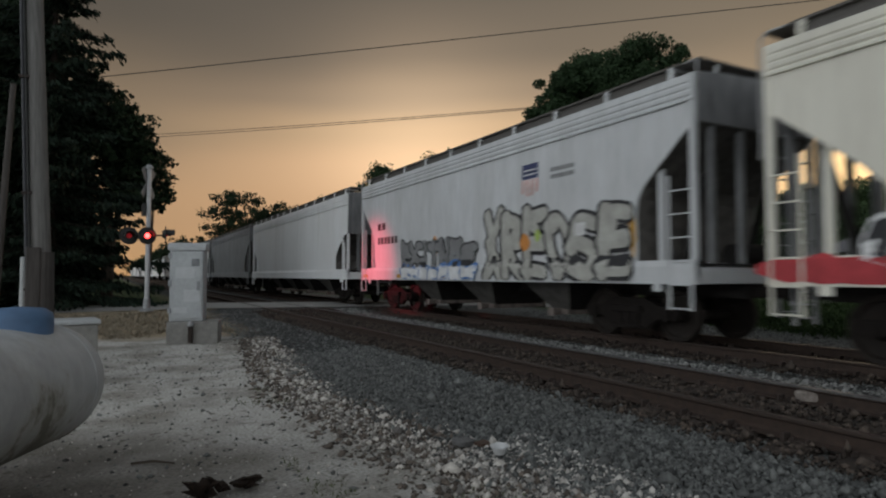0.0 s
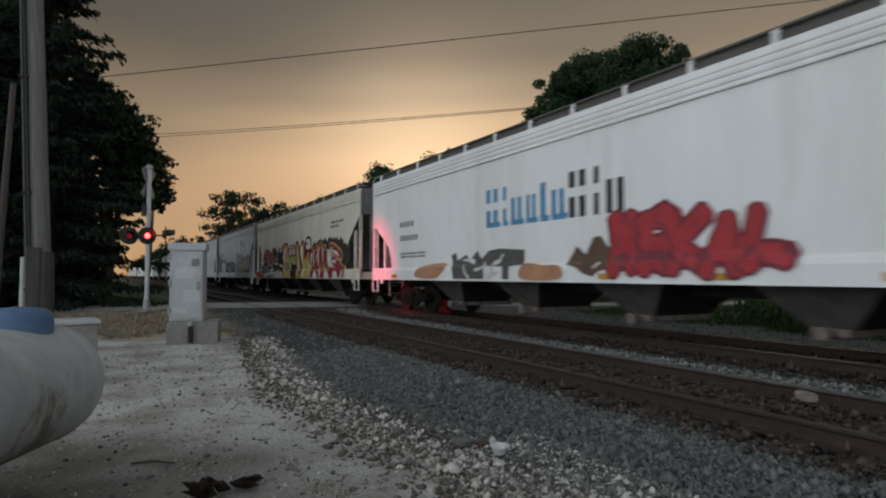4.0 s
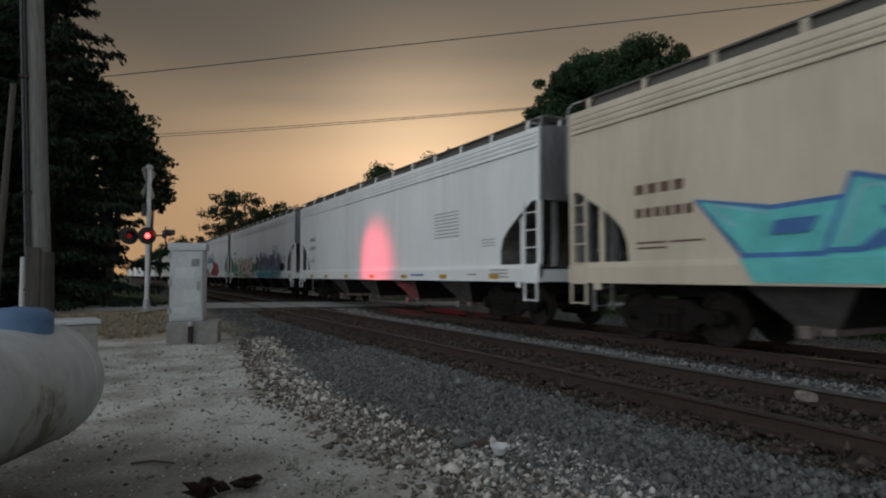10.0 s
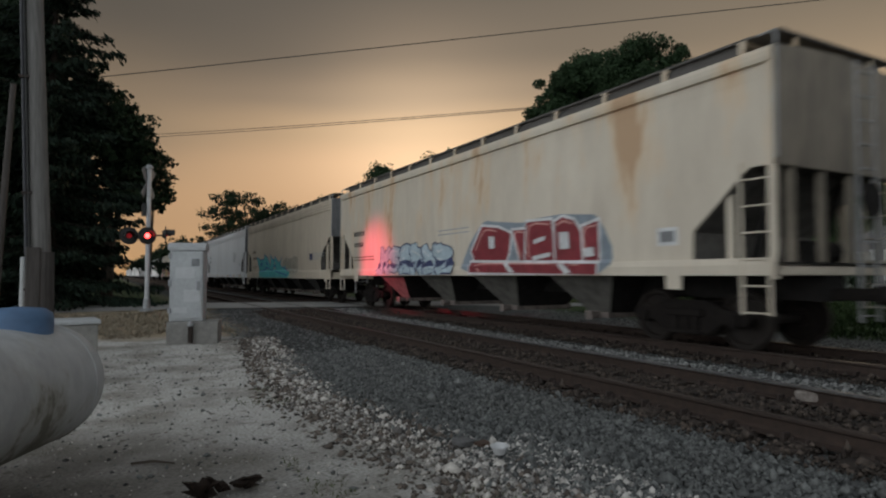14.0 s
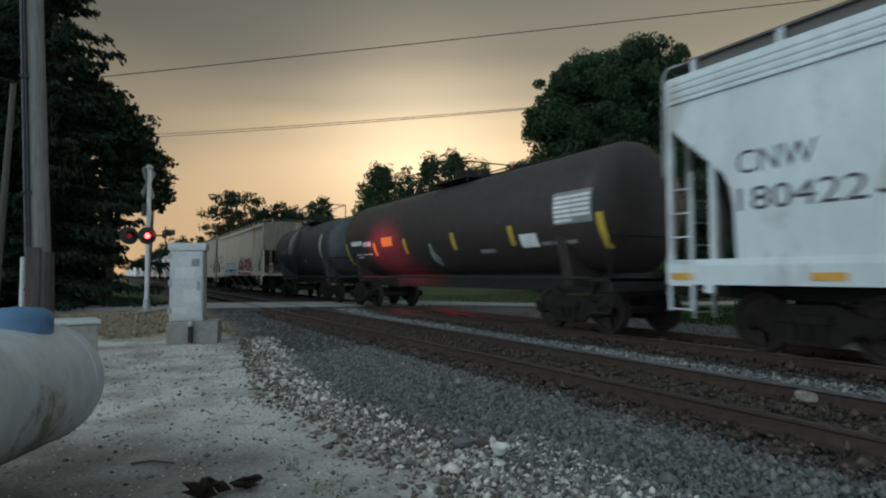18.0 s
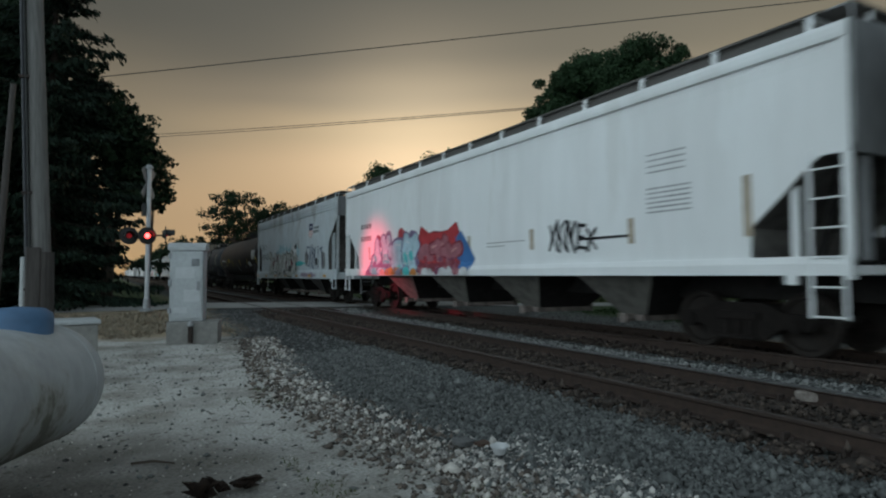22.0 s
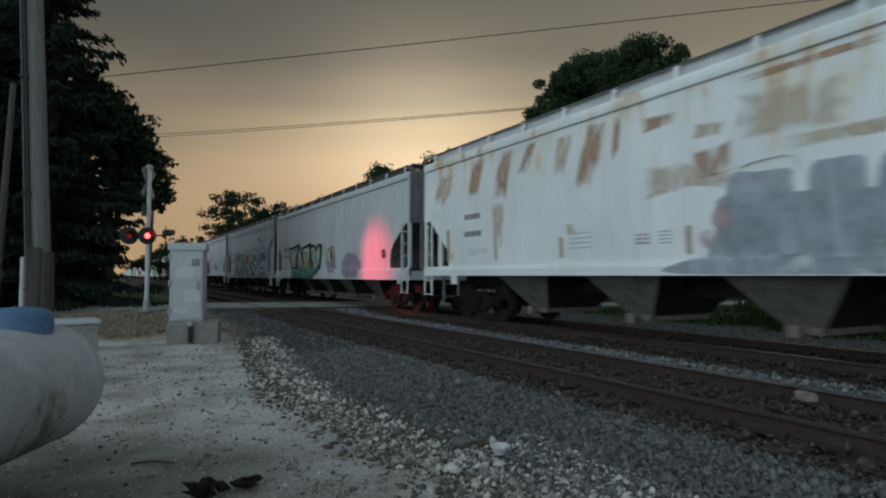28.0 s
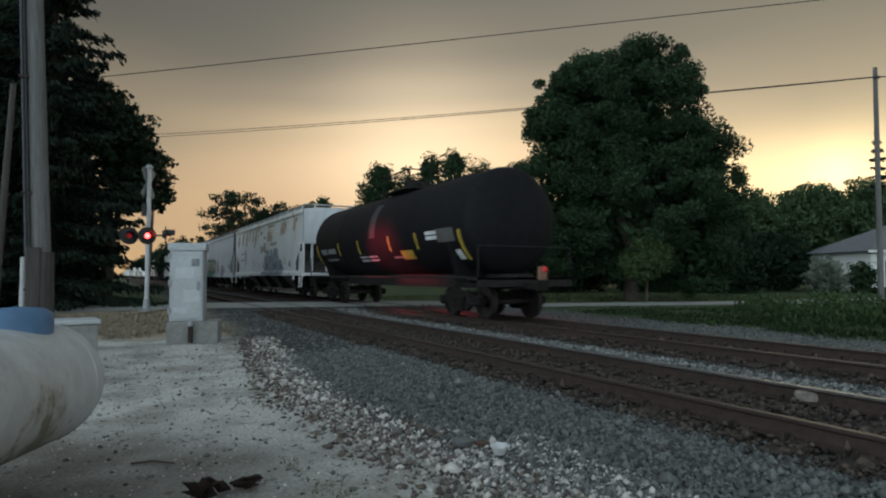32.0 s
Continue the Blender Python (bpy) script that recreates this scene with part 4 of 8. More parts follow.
for k, pm in enumerate(AHEAD):
    if k < 2:
        o = hopper("hopper_car", y + 17.6, y, "deep" if k % 2 == 0 else "round", pm, pm, BLACKISH, "grey covered hopper far ahead in the train", 4, False)
        if k == 0:
            far_dark = o
        else:
            far_light = o
    else:
        o = copy_thing(far_dark if pm in (DGREY, TAN) else far_light if pm == LGREY else lead, pose(FAR_TRACK, y + 9.0, RAIL))
        CENTERS[o.name] = y + 9.0
    TRAIN.append(o)
    y += 19.2

# ---- plants ----
BARK = surf("bark", (0.075, 0.058, 0.045), (0.04, 0.032, 0.026), scale=6, rough=0.95, bump=0.6, stretch=(2, 2, 0.4))


def leaf_material(name, c1, c2):
    m = bpy.data.materials.new(name)
    m.use_nodes = True
    nt = m.node_tree
    b = nt.nodes["Principled BSDF"]
    b.inputs["Roughness"].default_value = 0.6
    b.inputs["Specular IOR Level"].default_value = 0.08
    g = nt.nodes.new("ShaderNodeNewGeometry")
    r = nt.nodes.new("ShaderNodeValToRGB")
    r.color_ramp.elements[0].color, r.color_ramp.elements[1].color = (*c1, 1), (*c2, 1)
    nt.links.new(g.outputs["Random Per Island"], r.inputs[0])
    tc = nt.nodes.new("ShaderNodeTexCoord")
    n = nt.nodes.new("ShaderNodeTexNoise")
    n.inputs["Scale"].default_value = 0.5
    nt.links.new(tc.outputs["Object"], n.inputs["Vector"])
    mx = nt.nodes.new("ShaderNodeMixRGB")
    mx.blend_type = "MULTIPLY"
    mx.inputs[0].default_value = 0.6
    nt.links.new(r.outputs[0], mx.inputs[1])
    nt.links.new(n.outputs[0], mx.inputs[2])
    nt.links.new(mx.outputs[0], b.inputs["Base Color"])
    return m


LEAF_MAPLE = leaf_material("maple_leaves", (0.028, 0.050, 0.024), (0.048, 0.082, 0.038))
LEAF_DARK = leaf_material("dark_leaves", (0.016, 0.029, 0.015), (0.029, 0.049, 0.024))
LEAF_WOODS = leaf_material("woodland_leaves", (0.052, 0.085, 0.040), (0.088, 0.132, 0.058))
LEAF_SPRUCE = leaf_material("spruce_needles", (0.012, 0.021, 0.015), (0.022, 0.035, 0.022))
LEAF_WEED = leaf_material("weed_leaves", (0.024, 0.043, 0.016), (0.052, 0.082, 0.031))
LEAF_PALE = leaf_material("pale_shrub_leaves", (0.16, 0.19, 0.15), (0.26, 0.29, 0.23))
LEAF_DRY = leaf_material("dry_grass", (0.24, 0.205, 0.155), (0.31, 0.27, 0.205))


def leaf_mesh(name, centers, sizes, material, rng, lean=None, slim=0.55):
    """Many small folded leaves, one pair of triangles each."""
    n = len(centers)
    a = rng.normal(size=(n, 3))
    if lean is not None:
        a = a * 0.45 + lean
    a /= np.linalg.norm(a, axis=1)[:, None]
    b = np.cross(a, rng.normal(size=(n, 3)))
    b /= np.linalg.norm(b, axis=1)[:, None]
    c = np.cross(a, b)
    s = np.asarray(sizes)[:, None]
    v = np.empty((n, 4, 3))
    v[:, 0] = centers - a * s
    v[:, 1] = centers + b * s * slim + c * s * 0.2
    v[:, 2] = centers + a * s
    v[:, 3] = centers - b * s * slim + c * s * 0.2
    me = bpy.data.meshes.new(name)
    me.vertices.add(4 * n)
    me.vertices.foreach_set("co", v.reshape(-1).astype(np.float32))
    me.loops.add(4 * n)
    me.loops.foreach_set("vertex_index", np.arange(4 * n, dtype=np.int32))
    me.polygons.add(n)
    me.polygons.foreach_set("loop_start", np.arange(0, 4 * n, 4, dtype=np.int32))
    me.update(calc_edges=True)
    me.materials.append(material)
    return me


def crown_points(blobs, clumps, per, spread, rng, hollow=0.55):
    """Clumps of leaves over a few swollen masses, with gaps between."""
    vol = np.array([b[3] * b[4] * b[5] for b in blobs]) ** 0.67
    pick = rng.choice(len(blobs), clumps, p=vol / vol.sum())
    B = np.array(blobs)[pick]
    d = rng.normal(size=(clumps, 3))
    d /= np.linalg.norm(d, axis=1)[:, None]
    r = hollow + (1.04 - hollow) * rng.random(clumps) ** 0.6
    c = B[:, :3] + d * B[:, 3:6] * r[:, None]
    k = rng.normal(size=(clumps, per, 3))
    k *= (rng.random((clumps, per)) ** 0.4 / np.linalg.norm(k, axis=2))[:, :, None] * spread * 1.9 * (0.6 + 0.8 * rng.random((clumps, 1, 1)))
    k[:, :, 2] *= 0.7
    return (c[:, None, :] + k).reshape(-1, 3), c


def broad_tree(name, loc, blobs, trunk_r, trunk_h, clumps, per, spread, leaf, material, label, seed, group="", limbs=9, hollow=0.55, core=2.0):
    rng = np.random.default_rng(seed)
    t = thing(name, pose(*loc), label, "tree" if trunk_h > 0.8 else "bush", group)
    pts, cs = crown_points(blobs, clumps, per, spread, rng, hollow)
    pts = pts[pts[:, 2] > 0.05]
    sizes = leaf * (0.6 + 0.8 * rng.random(len(pts)))
    # coarse foliage in the heart of the crown closes it
    B = np.array(blobs)[rng.integers(0, len(blobs), int(clumps * core))]
    d = rng.normal(size=(len(B), 3))
    d *= (rng.random(len(B)) ** 0.5 / np.linalg.norm(d, axis=1))[:, None] * 0.78
    heart = B[:, :3] + d * B[:, 3:6]
    heart = heart[heart[:, 2] > 0.3]
    pts = np.vstack([pts, heart])
    sizes = np.concatenate([sizes, leaf * rng.uniform(2.2, 4.0, len(heart))])
    crown = new("crown", leaf_mesh("crown", pts, sizes, material, rng))
    crown.parent = t
    tagged(crown, kind="stuff")
    bm = NB()
    top = Vector((0.15, 0.1, trunk_h))
    rod(bm, (0, 0, -0.1), (0, 0, 0.5), trunk_r * 1.35, 10, trunk_r)
    rod(bm, (0, 0, 0.5), top, trunk_r, 10, trunk_r * 0.7)
    for i in range(limbs):
        b = blobs[i % len(blobs)]
        q = Vector((b[0] + rng.normal() * b[3] * 0.35, b[1] + rng.normal() * b[4] * 0.35, b[2] + rng.normal() * b[5] * 0.3))
        p = top * (0.65 + 0.35 * rng.random())
        mid = p.lerp(q, 0.5) + Vector((0, 0, 0.08 * (q - p).length))
        rod(bm, p, mid, trunk_r * 0.42, 7, trunk_r * 0.28, False)
        rod(bm, mid, q, trunk_r * 0.28, 6, trunk_r * 0.1, False)
    part("trunk", bm, BARK, t)
    return t


def conifer(name, loc, height, reach, label, seed, levels=26, material=None, bare=1.0):
    rng = np.random.default_rng(seed)
    t = thing(name, pose(*loc), label, "tree")
    P, A, S = [], [], []
    bm = NB()
    rod(bm, (0, 0, -0.1), (0, 0, height * 0.97), 0.28, 10, 0.03)
    for i in range(levels):
        f = i / (levels - 1)
        z = bare + (height - bare) * f
        R = reach * (1 - f) ** 0.75 + 0.25
        for k in range(7):
            ang = rng.random() * 6.283
            r = R * rng.uniform(0.65, 1.12)
            n = int(70 * r) + 14
            u = rng.random(n) ** 0.8
            droop = -0.30 * r * u ** 1.2 + 0.16 * r * u ** 3
            side = rng.normal(size=n) * 0.12 * (0.4 + u) * r * 0.5
            x = np.cos(ang) * r * u - np.sin(ang) * side
            y = np.sin(ang) * r * u + np.cos(ang) * side
            zz = z + droop - np.abs(rng.normal(size=n)) * 0.22 * (1 - 0.5 * u)
            P.append(np.c_[x, y, zz])
            A.append(np.tile([np.cos(ang) * 0.8, np.sin(ang) * 0.8, -0.9], (n, 1)))
            S.append(rng.uniform(0.08, 0.20, n))
            if k < 4:
                rod(bm, (0, 0, z), (np.cos(ang) * r * 0.9, np.sin(ang) * r * 0.9, z - 0.16 * r), 0.035, 5, 0.01, False)
    part("trunk", bm, surf("dark_bark", (0.03, 0.024, 0.02), (0.016, 0.013, 0.011), scale=6, rough=0.95, spec=0.1), t)
    P, A, S = np.vstack(P), np.vstack(A), np.concatenate(S)
    crown = new("crown", leaf_mesh("crown", P, S, material or LEAF_SPRUCE, rng, A, 0.35))
    crown.parent = t
    tagged(crown, kind="stuff")
    return t


# large maple beyond the far track
NEARER = 0.8
MAPLE = [(0.1, 0.0, 12.3, 5.6, 5.6, 6.4), (-4.2, 2.3, 9.2, 4.0, 4.0, 5.0), (3.7, -2.0, 9.2, 3.6, 3.6, 4.4), (0.2, 0, 6.0, 6.8, 6.8, 4.2), (1.5, -0.8, 16.0, 3.0, 3.0, 3.0), (-2.6, 1.4, 14.0, 3.2, 3.2, 3.6), (-4.2, 2.25, 13.7, 3.1, 3.1, 3.2),
         (-2.9, 1.6, 11.8, 3.9, 3.9, 4.2), (2.8, -1.5, 11.4, 3.3, 3.3, 3.9), (4.0, -2.1, 7.2, 3.5, 3.5, 4.2), (4.2, -2.2, 3.6, 3.2, 3.2, 3.4), (-4.6, 2.5, 4.6, 3.4, 3.4, 3.6)]
broad_tree("maple_tree", (26.85, 26.43, 0), [(x * NEARER, y * NEARER, 1.47 + (z - 1.47) * NEARER, a * NEARER, b * NEARER, c * NEARER) for x, y, z, a, b, c in MAPLE],
           0.40, 4.0, 820, 340, 0.37, 0.078, LEAF_MAPLE, "large full-crowned maple in dark summer leaf", 11, hollow=0.74, core=9.0)
broad_tree("round_shrub", (24.4, 22.9, 0.1), [(0, 0, 2.3, 1.2, 1.2, 1.0), (0.25, 0, 2.7, 0.8, 0.8, 0.72), (-0.4, 0.25, 1.8, 0.9, 0.9, 0.72)], 0.07, 1.2, 150, 60, 0.18, 0.07, leaf_material("shrub_leaves", (0.06, 0.095, 0.036), (0.10, 0.145, 0.055)), "small round-crowned tree by the road", 12, limbs=5)
for i, (x, y_, r, h) in enumerate(((33.0, 43.0, 4.0, 7.0), (40.5, 38.5, 4.0, 7.0), (46.0, 34.5, 3.6, 6.5), (50.5, 40.0, 4.0, 8.0), (37.0, 45.0, 4.5, 8.0), (55.5, 36.5, 4.0, 6.0), (45.5, 41.5, 4.2, 7.5))):
    broad_tree("bush", (x, y_, 0.05), [(0, 0, h * 0.45, r, r * 0.8, h * 0.5), (r * 0.4, 0, h * 0.3, r * 0.8, r * 0.7, h * 0.35)], 0.1, 0.7, 170, 40, 0.35, 0.17, LEAF_DARK, "dark undergrowth behind the large maple", 140 + i, "undergrowth behind the maple", limbs=5, hollow=0.3, core=6.0)
# trees behind the train
FARG = "distant trees behind the train"
broad_tree("tree", (28.6, 70.0, 0), [(0, 0, 10.5, 2.2, 2.2, 4.2), (0.6, 0, 13.6, 1.4, 1.4, 1.8), (-0.9, 0.4, 8.0, 1.8, 1.8, 3.0)], 0.25, 6, 300, 40, 0.40, 0.15, LEAF_MAPLE, "slender tree rising behind the train", 13, FARG, core=1.2)
broad_tree("tree", (38.0, 70.5, 0), [(-3.8, 2.0, 11.5, 3.0, 3.0, 4.0), (0.4, 0, 13.5, 3.4, 3.4, 4.2), (3.8, -2.1, 12.2, 3.0, 3.0, 4.6), (0, 0, 7.5, 7.0, 5.0, 5.0), (1.6, -0.8, 16.4, 1.3, 1.3, 1.9), (-1.6, 0.9, 15.4, 1.4, 1.4, 1.8)], 0.4, 7, 640, 40, 0.46, 0.16, LEAF_MAPLE, "broad ragged-topped tree behind the train", 14, FARG, limbs=16, core=1.2)
broad_tree("tree", (42.3, 136.5, 0), [(0, 0, 13.0, 4.2, 4.2, 6.0), (-1.6, 0, 9.0, 3.6, 3.6, 4.5)], 0.4, 9, 130, 26, 0.7, 0.4, LEAF_MAPLE, "distant tree beyond the crossing", 15, FARG)
broad_tree("tree", (15.7, 93.9, 0), [(0.4, -0.2, 12.6, 3.6, 2.6, 1.0), (-2.2, 1.2, 10.6, 2.4, 2.0, 0.9), (1.8, -1, 10.4, 2.6, 2.0, 1.1), (-1.4, 0.8, 8.2, 3.0, 2.2, 0.9), (2.5, -1.3, 7.6, 2.4, 2.0, 1.2), (0.6, 0, 9.4, 2.0, 2.0, 1.2), (-3.2, 1.7, 6.4, 1.6, 1.6, 0.7)], 0.3, 8, 170, 30, 0.42, 0.22, LEAF_DARK, "flat-topped spreading tree against the glow", 16, FARG, limbs=14, core=0.2)
broad_tree("tree", (22.5, 96.4, 0), [(0, 0, 8.6, 3.6, 3.6, 4.0), (1.8, -0.9, 9.6, 2.2, 2.2, 2.6), (-2.0, 1, 6.6, 2.6, 2.6, 3.0)], 0.3, 6, 150, 28, 0.5, 0.26, LEAF_DARK, "dense rounded tree behind the train", 17, FARG)
for i, (x, y_, r, h) in enumerate(((11.5, 125, 4.0, 7.0), (18, 118, 4.5, 8.0), (26, 128, 5.0, 8.5), (35, 112, 5.0, 8.0), (17.0, 160, 4.5, 9.0), (-2.5, 118, 4.0, 9.0), (48, 100, 5.0, 9.0), (47, 84, 4.5, 8.0), (56, 76, 5.0, 10.0), (17, 195, 5.0, 13.0), (14.8, 226, 5.0, 12.5), (15.2, 262, 5.0, 12.0), (14.5, 310, 5.0, 11.5), (14.6, 380, 6.0, 12.0), (15.5, 480, 7.0, 12.0))):
    broad_tree("tree", (x, y_, 0), [(0, 0, h * 0.55, r, r, h * 0.42), (r * 0.4, 0, h * 0.7, r * 0.6, r * 0.6, h * 0.3), (-r * 0.5, 0, h * 0.45, r * 0.7, r * 0.7, h * 0.36)], 0.25, h * 0.4, 110, 26, 0.55, 0.3, LEAF_DARK, "low woodland tree in the distance", 30 + i, FARG)
# woods to the right, by the house
for i, (x, y_, r, h) in enumerate(((66, 46, 4.2, 11.5), (72, 42, 4.4, 12.5), (78, 38.5, 4.6, 13.0), (84, 34, 4.6, 13.5), (92, 30, 5.0, 13.0), (61, 50, 4.2, 11.5), (54, 53, 4.2, 10.5), (48, 56, 4.4, 11.0), (70, 31, 3.4, 9.0), (100, 22, 5.0, 13.0))):
    broad_tree("tree", (x, y_, 0), [(0, 0, h * 0.5, r, r, h * 0.45), (r * 0.4, 0, h * 0.72, r * 0.55, r * 0.55, h * 0.28), (-r * 0.5, 0.5, h * 0.6, r * 0.6, r * 0.6, h * 0.36), (0, 0, h * 0.2, r * 1.1, r * 1.1, h * 0.2)], 0.3, h * 0.45, 420, 44, 0.5, 0.17, LEAF_WOODS, "leafy tree in the woods behind the house", 50 + i, "trees behind the house", hollow=0.7, core=8.0)
conifer("spruce_tree", (77.0, 37.5, 0), 18.0, 2.3, "narrow spruce above the woods", 70, 18)
# trees by the road on the pole's side
conifer("spruce_tree", (-2.3, 29.2, 0.1), 18.5, 4.3, "tall dark spruce with drooping boughs", 21, 34)
broad_tree("tree", (-0.25, 31.6, 0.1), [(-1.3, 0.6, 5.6, 2.4, 2.2, 3.2), (0.6, -0.3, 7.2, 1.3, 1.4, 2.4), (0.9, -0.3, 5.0, 0.9, 0.9, 0.9), (-0.8, 0.4, 8.9, 1.7, 1.6, 1.9), (-2.4, 1.0, 8.4, 2.2, 2.2, 2.8), (-3.6, 1.4, 2.6, 2.2, 2.0, 2.6), (1.15, -0.4, 6.9, 0.9, 0.9, 1.2)], 0.28, 3.0, 540, 50, 0.24, 0.11, LEAF_DARK, "dark broad-leaved tree beside the crossing signal", 22)
broad_tree("tree", (1.62, 35.5, 0.1), [(0.2, 0, 7.0, 0.9, 0.8, 1.0), (0.3, 0, 5.6, 0.8, 0.7, 0.8)], 0.07, 3.0, 60, 26, 0.2, 0.13, LEAF_DARK, "thin tree behind the crossing signal", 23, limbs=7, core=0.2)
broad_tree("tree", (-7.0, 38.0, 0.1), [(0, 0, 10.0, 4.6, 4.0, 6.5), (-2, 0, 5.0, 5.0, 4.0, 4.6), (2.0, -1, 13.5, 3.0, 3.0, 3.5)], 0.4, 5, 340, 40, 0.5, 0.2, LEAF_DARK, "tall dark tree behind the spruce", 24)
broad_tree("tree", (-9.5, 30.0, 0.1), [(0, 0, 9.0, 4.0, 4.0, 7.0), (0, 0, 4.0, 4.4, 4.0, 3.8)], 0.4, 5, 300, 40, 0.5, 0.2, LEAF_DARK, "tall dark tree behind the utility pole", 25)
for i, (x, y_, r, h) in enumerate(((-3.4, 33.0, 2.3, 3.6), (-6.6, 33.0, 2.6, 4.0), (-4.2, 38.5, 2.2, 2.8), (-5.6, 50.0, 2.8, 4.0), (-8.5, 55.0, 3.4, 6.0))):
    broad_tree("bush", (x, y_, 0.05), [(0, 0, h * 0.45, r, r * 0.9, h * 0.5), (r * 0.4, 0, h * 0.3, r * 0.8, r * 0.7, h * 0.35)], 0.08, 0.7, 120, 40, 0.26, 0.13, LEAF_DARK, "dark undergrowth below the trees", 80 + i, "undergrowth below the trees", limbs=5, hollow=0.3)
# unseen trees, added to keep sky light off the far cars
for i, (x, y_, r, h) in enumerate(((-11, 48, 4.5, 14.0), (-9, 62, 4.5, 14.0), (-10, 77, 5.0, 15.0), (-9, 94, 5.0, 14.0), (-10, 112, 5.5, 14.0))):
    broad_tree("tree", (x, y_, 0), [(0, 0, h * 0.55, r, r, h * 0.45), (r * 0.4, 1, h * 0.35, r, r, h * 0.33), (-r * 0.4, -1, h * 0.3, r, r, h * 0.28)], 0.35, h * 0.4, 160, 26, 0.7, 0.4, LEAF_DARK, "dark tree added out of view to shade the far cars", 120 + i, "row of trees along the track")
# shrubs by the house
broad_tree("bush", (41.1, 23.3, 0.3), [(0, 0, 1.5, 1.1, 1.1, 1.2), (0.5, -0.3, 0.9, 1.0, 0.9, 0.9), (-0.4, 0.2, 1.0, 0.9, 0.9, 0.9)], 0.06, 0.7, 90, 30, 0.2, 0.09, LEAF_PALE, "pale flowering shrub by the white house", 90, limbs=5, hollow=0.3)
broad_tree("bush", (42.8, 22.0, 0.3), [(0, 0, 1.0, 0.9, 0.9, 1.0)], 0.06, 0.6, 70, 30, 0.18, 0.09, LEAF_MAPLE, "clipped green shrub by the white house", 91, limbs=4, hollow=0.3)


def weeds(name, label, count, xr, yr, height, leaf, material, seed, dens=None):
    rng = np.random.default_rng(seed)
    x = rng.uniform(*xr, count)
    y_ = rng.uniform(*yr, count)
    keep = np.array([noise.noise((a * 0.5, b * 0.35, 3.0)) for a, b in zip(x, y_)]) > -0.18
    if dens is not None:
        keep &= dens(x, y_)
    x, y_ = x[keep], y_[keep]
    tall = np.array([0.30 + max(0.0, 0.25 + noise.noise((a * 0.55, b * 0.4, 9.0))) * 1.3 for a, b in zip(x, y_)]) * height
    z = np.array([ground_z(a, b) for a, b in zip(x, y_)]) + rng.random(len(x)) ** 1.3 * tall
    lean = np.tile([0.0, 0.0, 1.0], (len(x), 1)) + rng.normal(size=(len(x), 3)) * 0.4
    o = new(name, leaf_mesh(name, np.c_[x, y_, z], leaf * rng.uniform(0.6, 1.4, len(x)), material, rng, lean, 0.3))
    return tagged(o, label, "weeds", kind="stuff")


weeds("weeds", "tall green weeds along the far side of the tracks", 34000, (14.4, 27.0), (1.0, 13.5), 0.36, 0.075, LEAF_WEED, 101, lambda x, y: (x > 15.0 + 0.35 * np.sin(y * 1.3)) & (y < 12.0 - 0.27 * (x - 15.0)))
RANK = leaf_material("rank_weed_leaves", (0.040, 0.070, 0.026), (0.082, 0.122, 0.048))


def tufts(x, y):
    """Uneven clumps with gaps between them."""
    return np.sin(x * 1.7 + 0.6) + np.sin(y * 1.25) + 0.6 * np.sin(x * 3.9 + y * 2.7) > -0.4


weeds("tall_weeds", "rank waist-high weeds on the bank beyond the far track", 32000, (15.8, 23.0), (1.0, 12.0), 0.90, 0.085, RANK, 106, lambda x, y: (x > 16.0 + 0.5 * np.sin(y * 0.9) + 0.06 * y) & tufts(x, y))
weeds("tall_weeds", "rank waist-high weeds on the bank beyond the far track", 16000, (17.0, 24.0), (11.0, 16.0), 0.40, 0.075, RANK, 107, lambda x, y: (x > 17.6 + 0.5 * np.sin(y * 0.9) + 0.35 * (y - 11.0)) & tufts(x, y))
weeds("short_weeds", "short green weeds between the tracks and the road", 16000, (14.2, 24.0), (8.0, 21.0), 0.22, 0.07, LEAF_WEED, 105, lambda x, y: (x > 15.4 + 0.35 * np.sin(y * 1.3)) & (y < 23.0 - 0.27 * (x + 1.7)))
weeds("lawn_grass", "mown grass on the verge beyond the road", 16000, (14, 44), (12.0, 40.0), 0.10, 0.09, leaf_material("lawn_blades", (0.075, 0.095, 0.040), (0.125, 0.145, 0.062)), 102, lambda x, y: y > 31.0 - 0.27 * (x + 1.7))
weeds("dry_grass", "dry straw-coloured grass by the signal mast", 9000, (-5, 2.8), (15.8, 24.5), 0.08, 0.06, LEAF_DRY, 103, lambda x, y: y < 24.4 - 0.27 * (x + 1.7))
weeds("sprouts", "sparse green weeds in the gravel edge", 6000, (1.2, 2.5), (3.2, 8.2), 0.045, 0.015, leaf_material("faded_weeds", (0.10, 0.12, 0.055), (0.17, 0.18, 0.10)), 104, lambda x, y: np.array([noise.noise((a * 2.1, b * 1.6, 5.0)) for a, b in zip(x, y)]) > 0.30)

# ---- roadside things ----
WOOD = surf("weathered_pole_wood", (0.155, 0.15, 0.145), (0.095, 0.092, 0.088), scale=7, rough=0.9, bump=0.4, stretch=(3, 3, 0.25))
DARKWOOD = surf("dark_creosoted_wood", (0.07, 0.062, 0.058), (0.045, 0.04, 0.037), scale=7, rough=0.9, bump=0.4, stretch=(3, 3, 0.3))
GALV = surf("galvanised_steel", (0.30, 0.31, 0.32), (0.23, 0.24, 0.25), scale=10, rough=0.55, metal=0.5, bump=0.05)
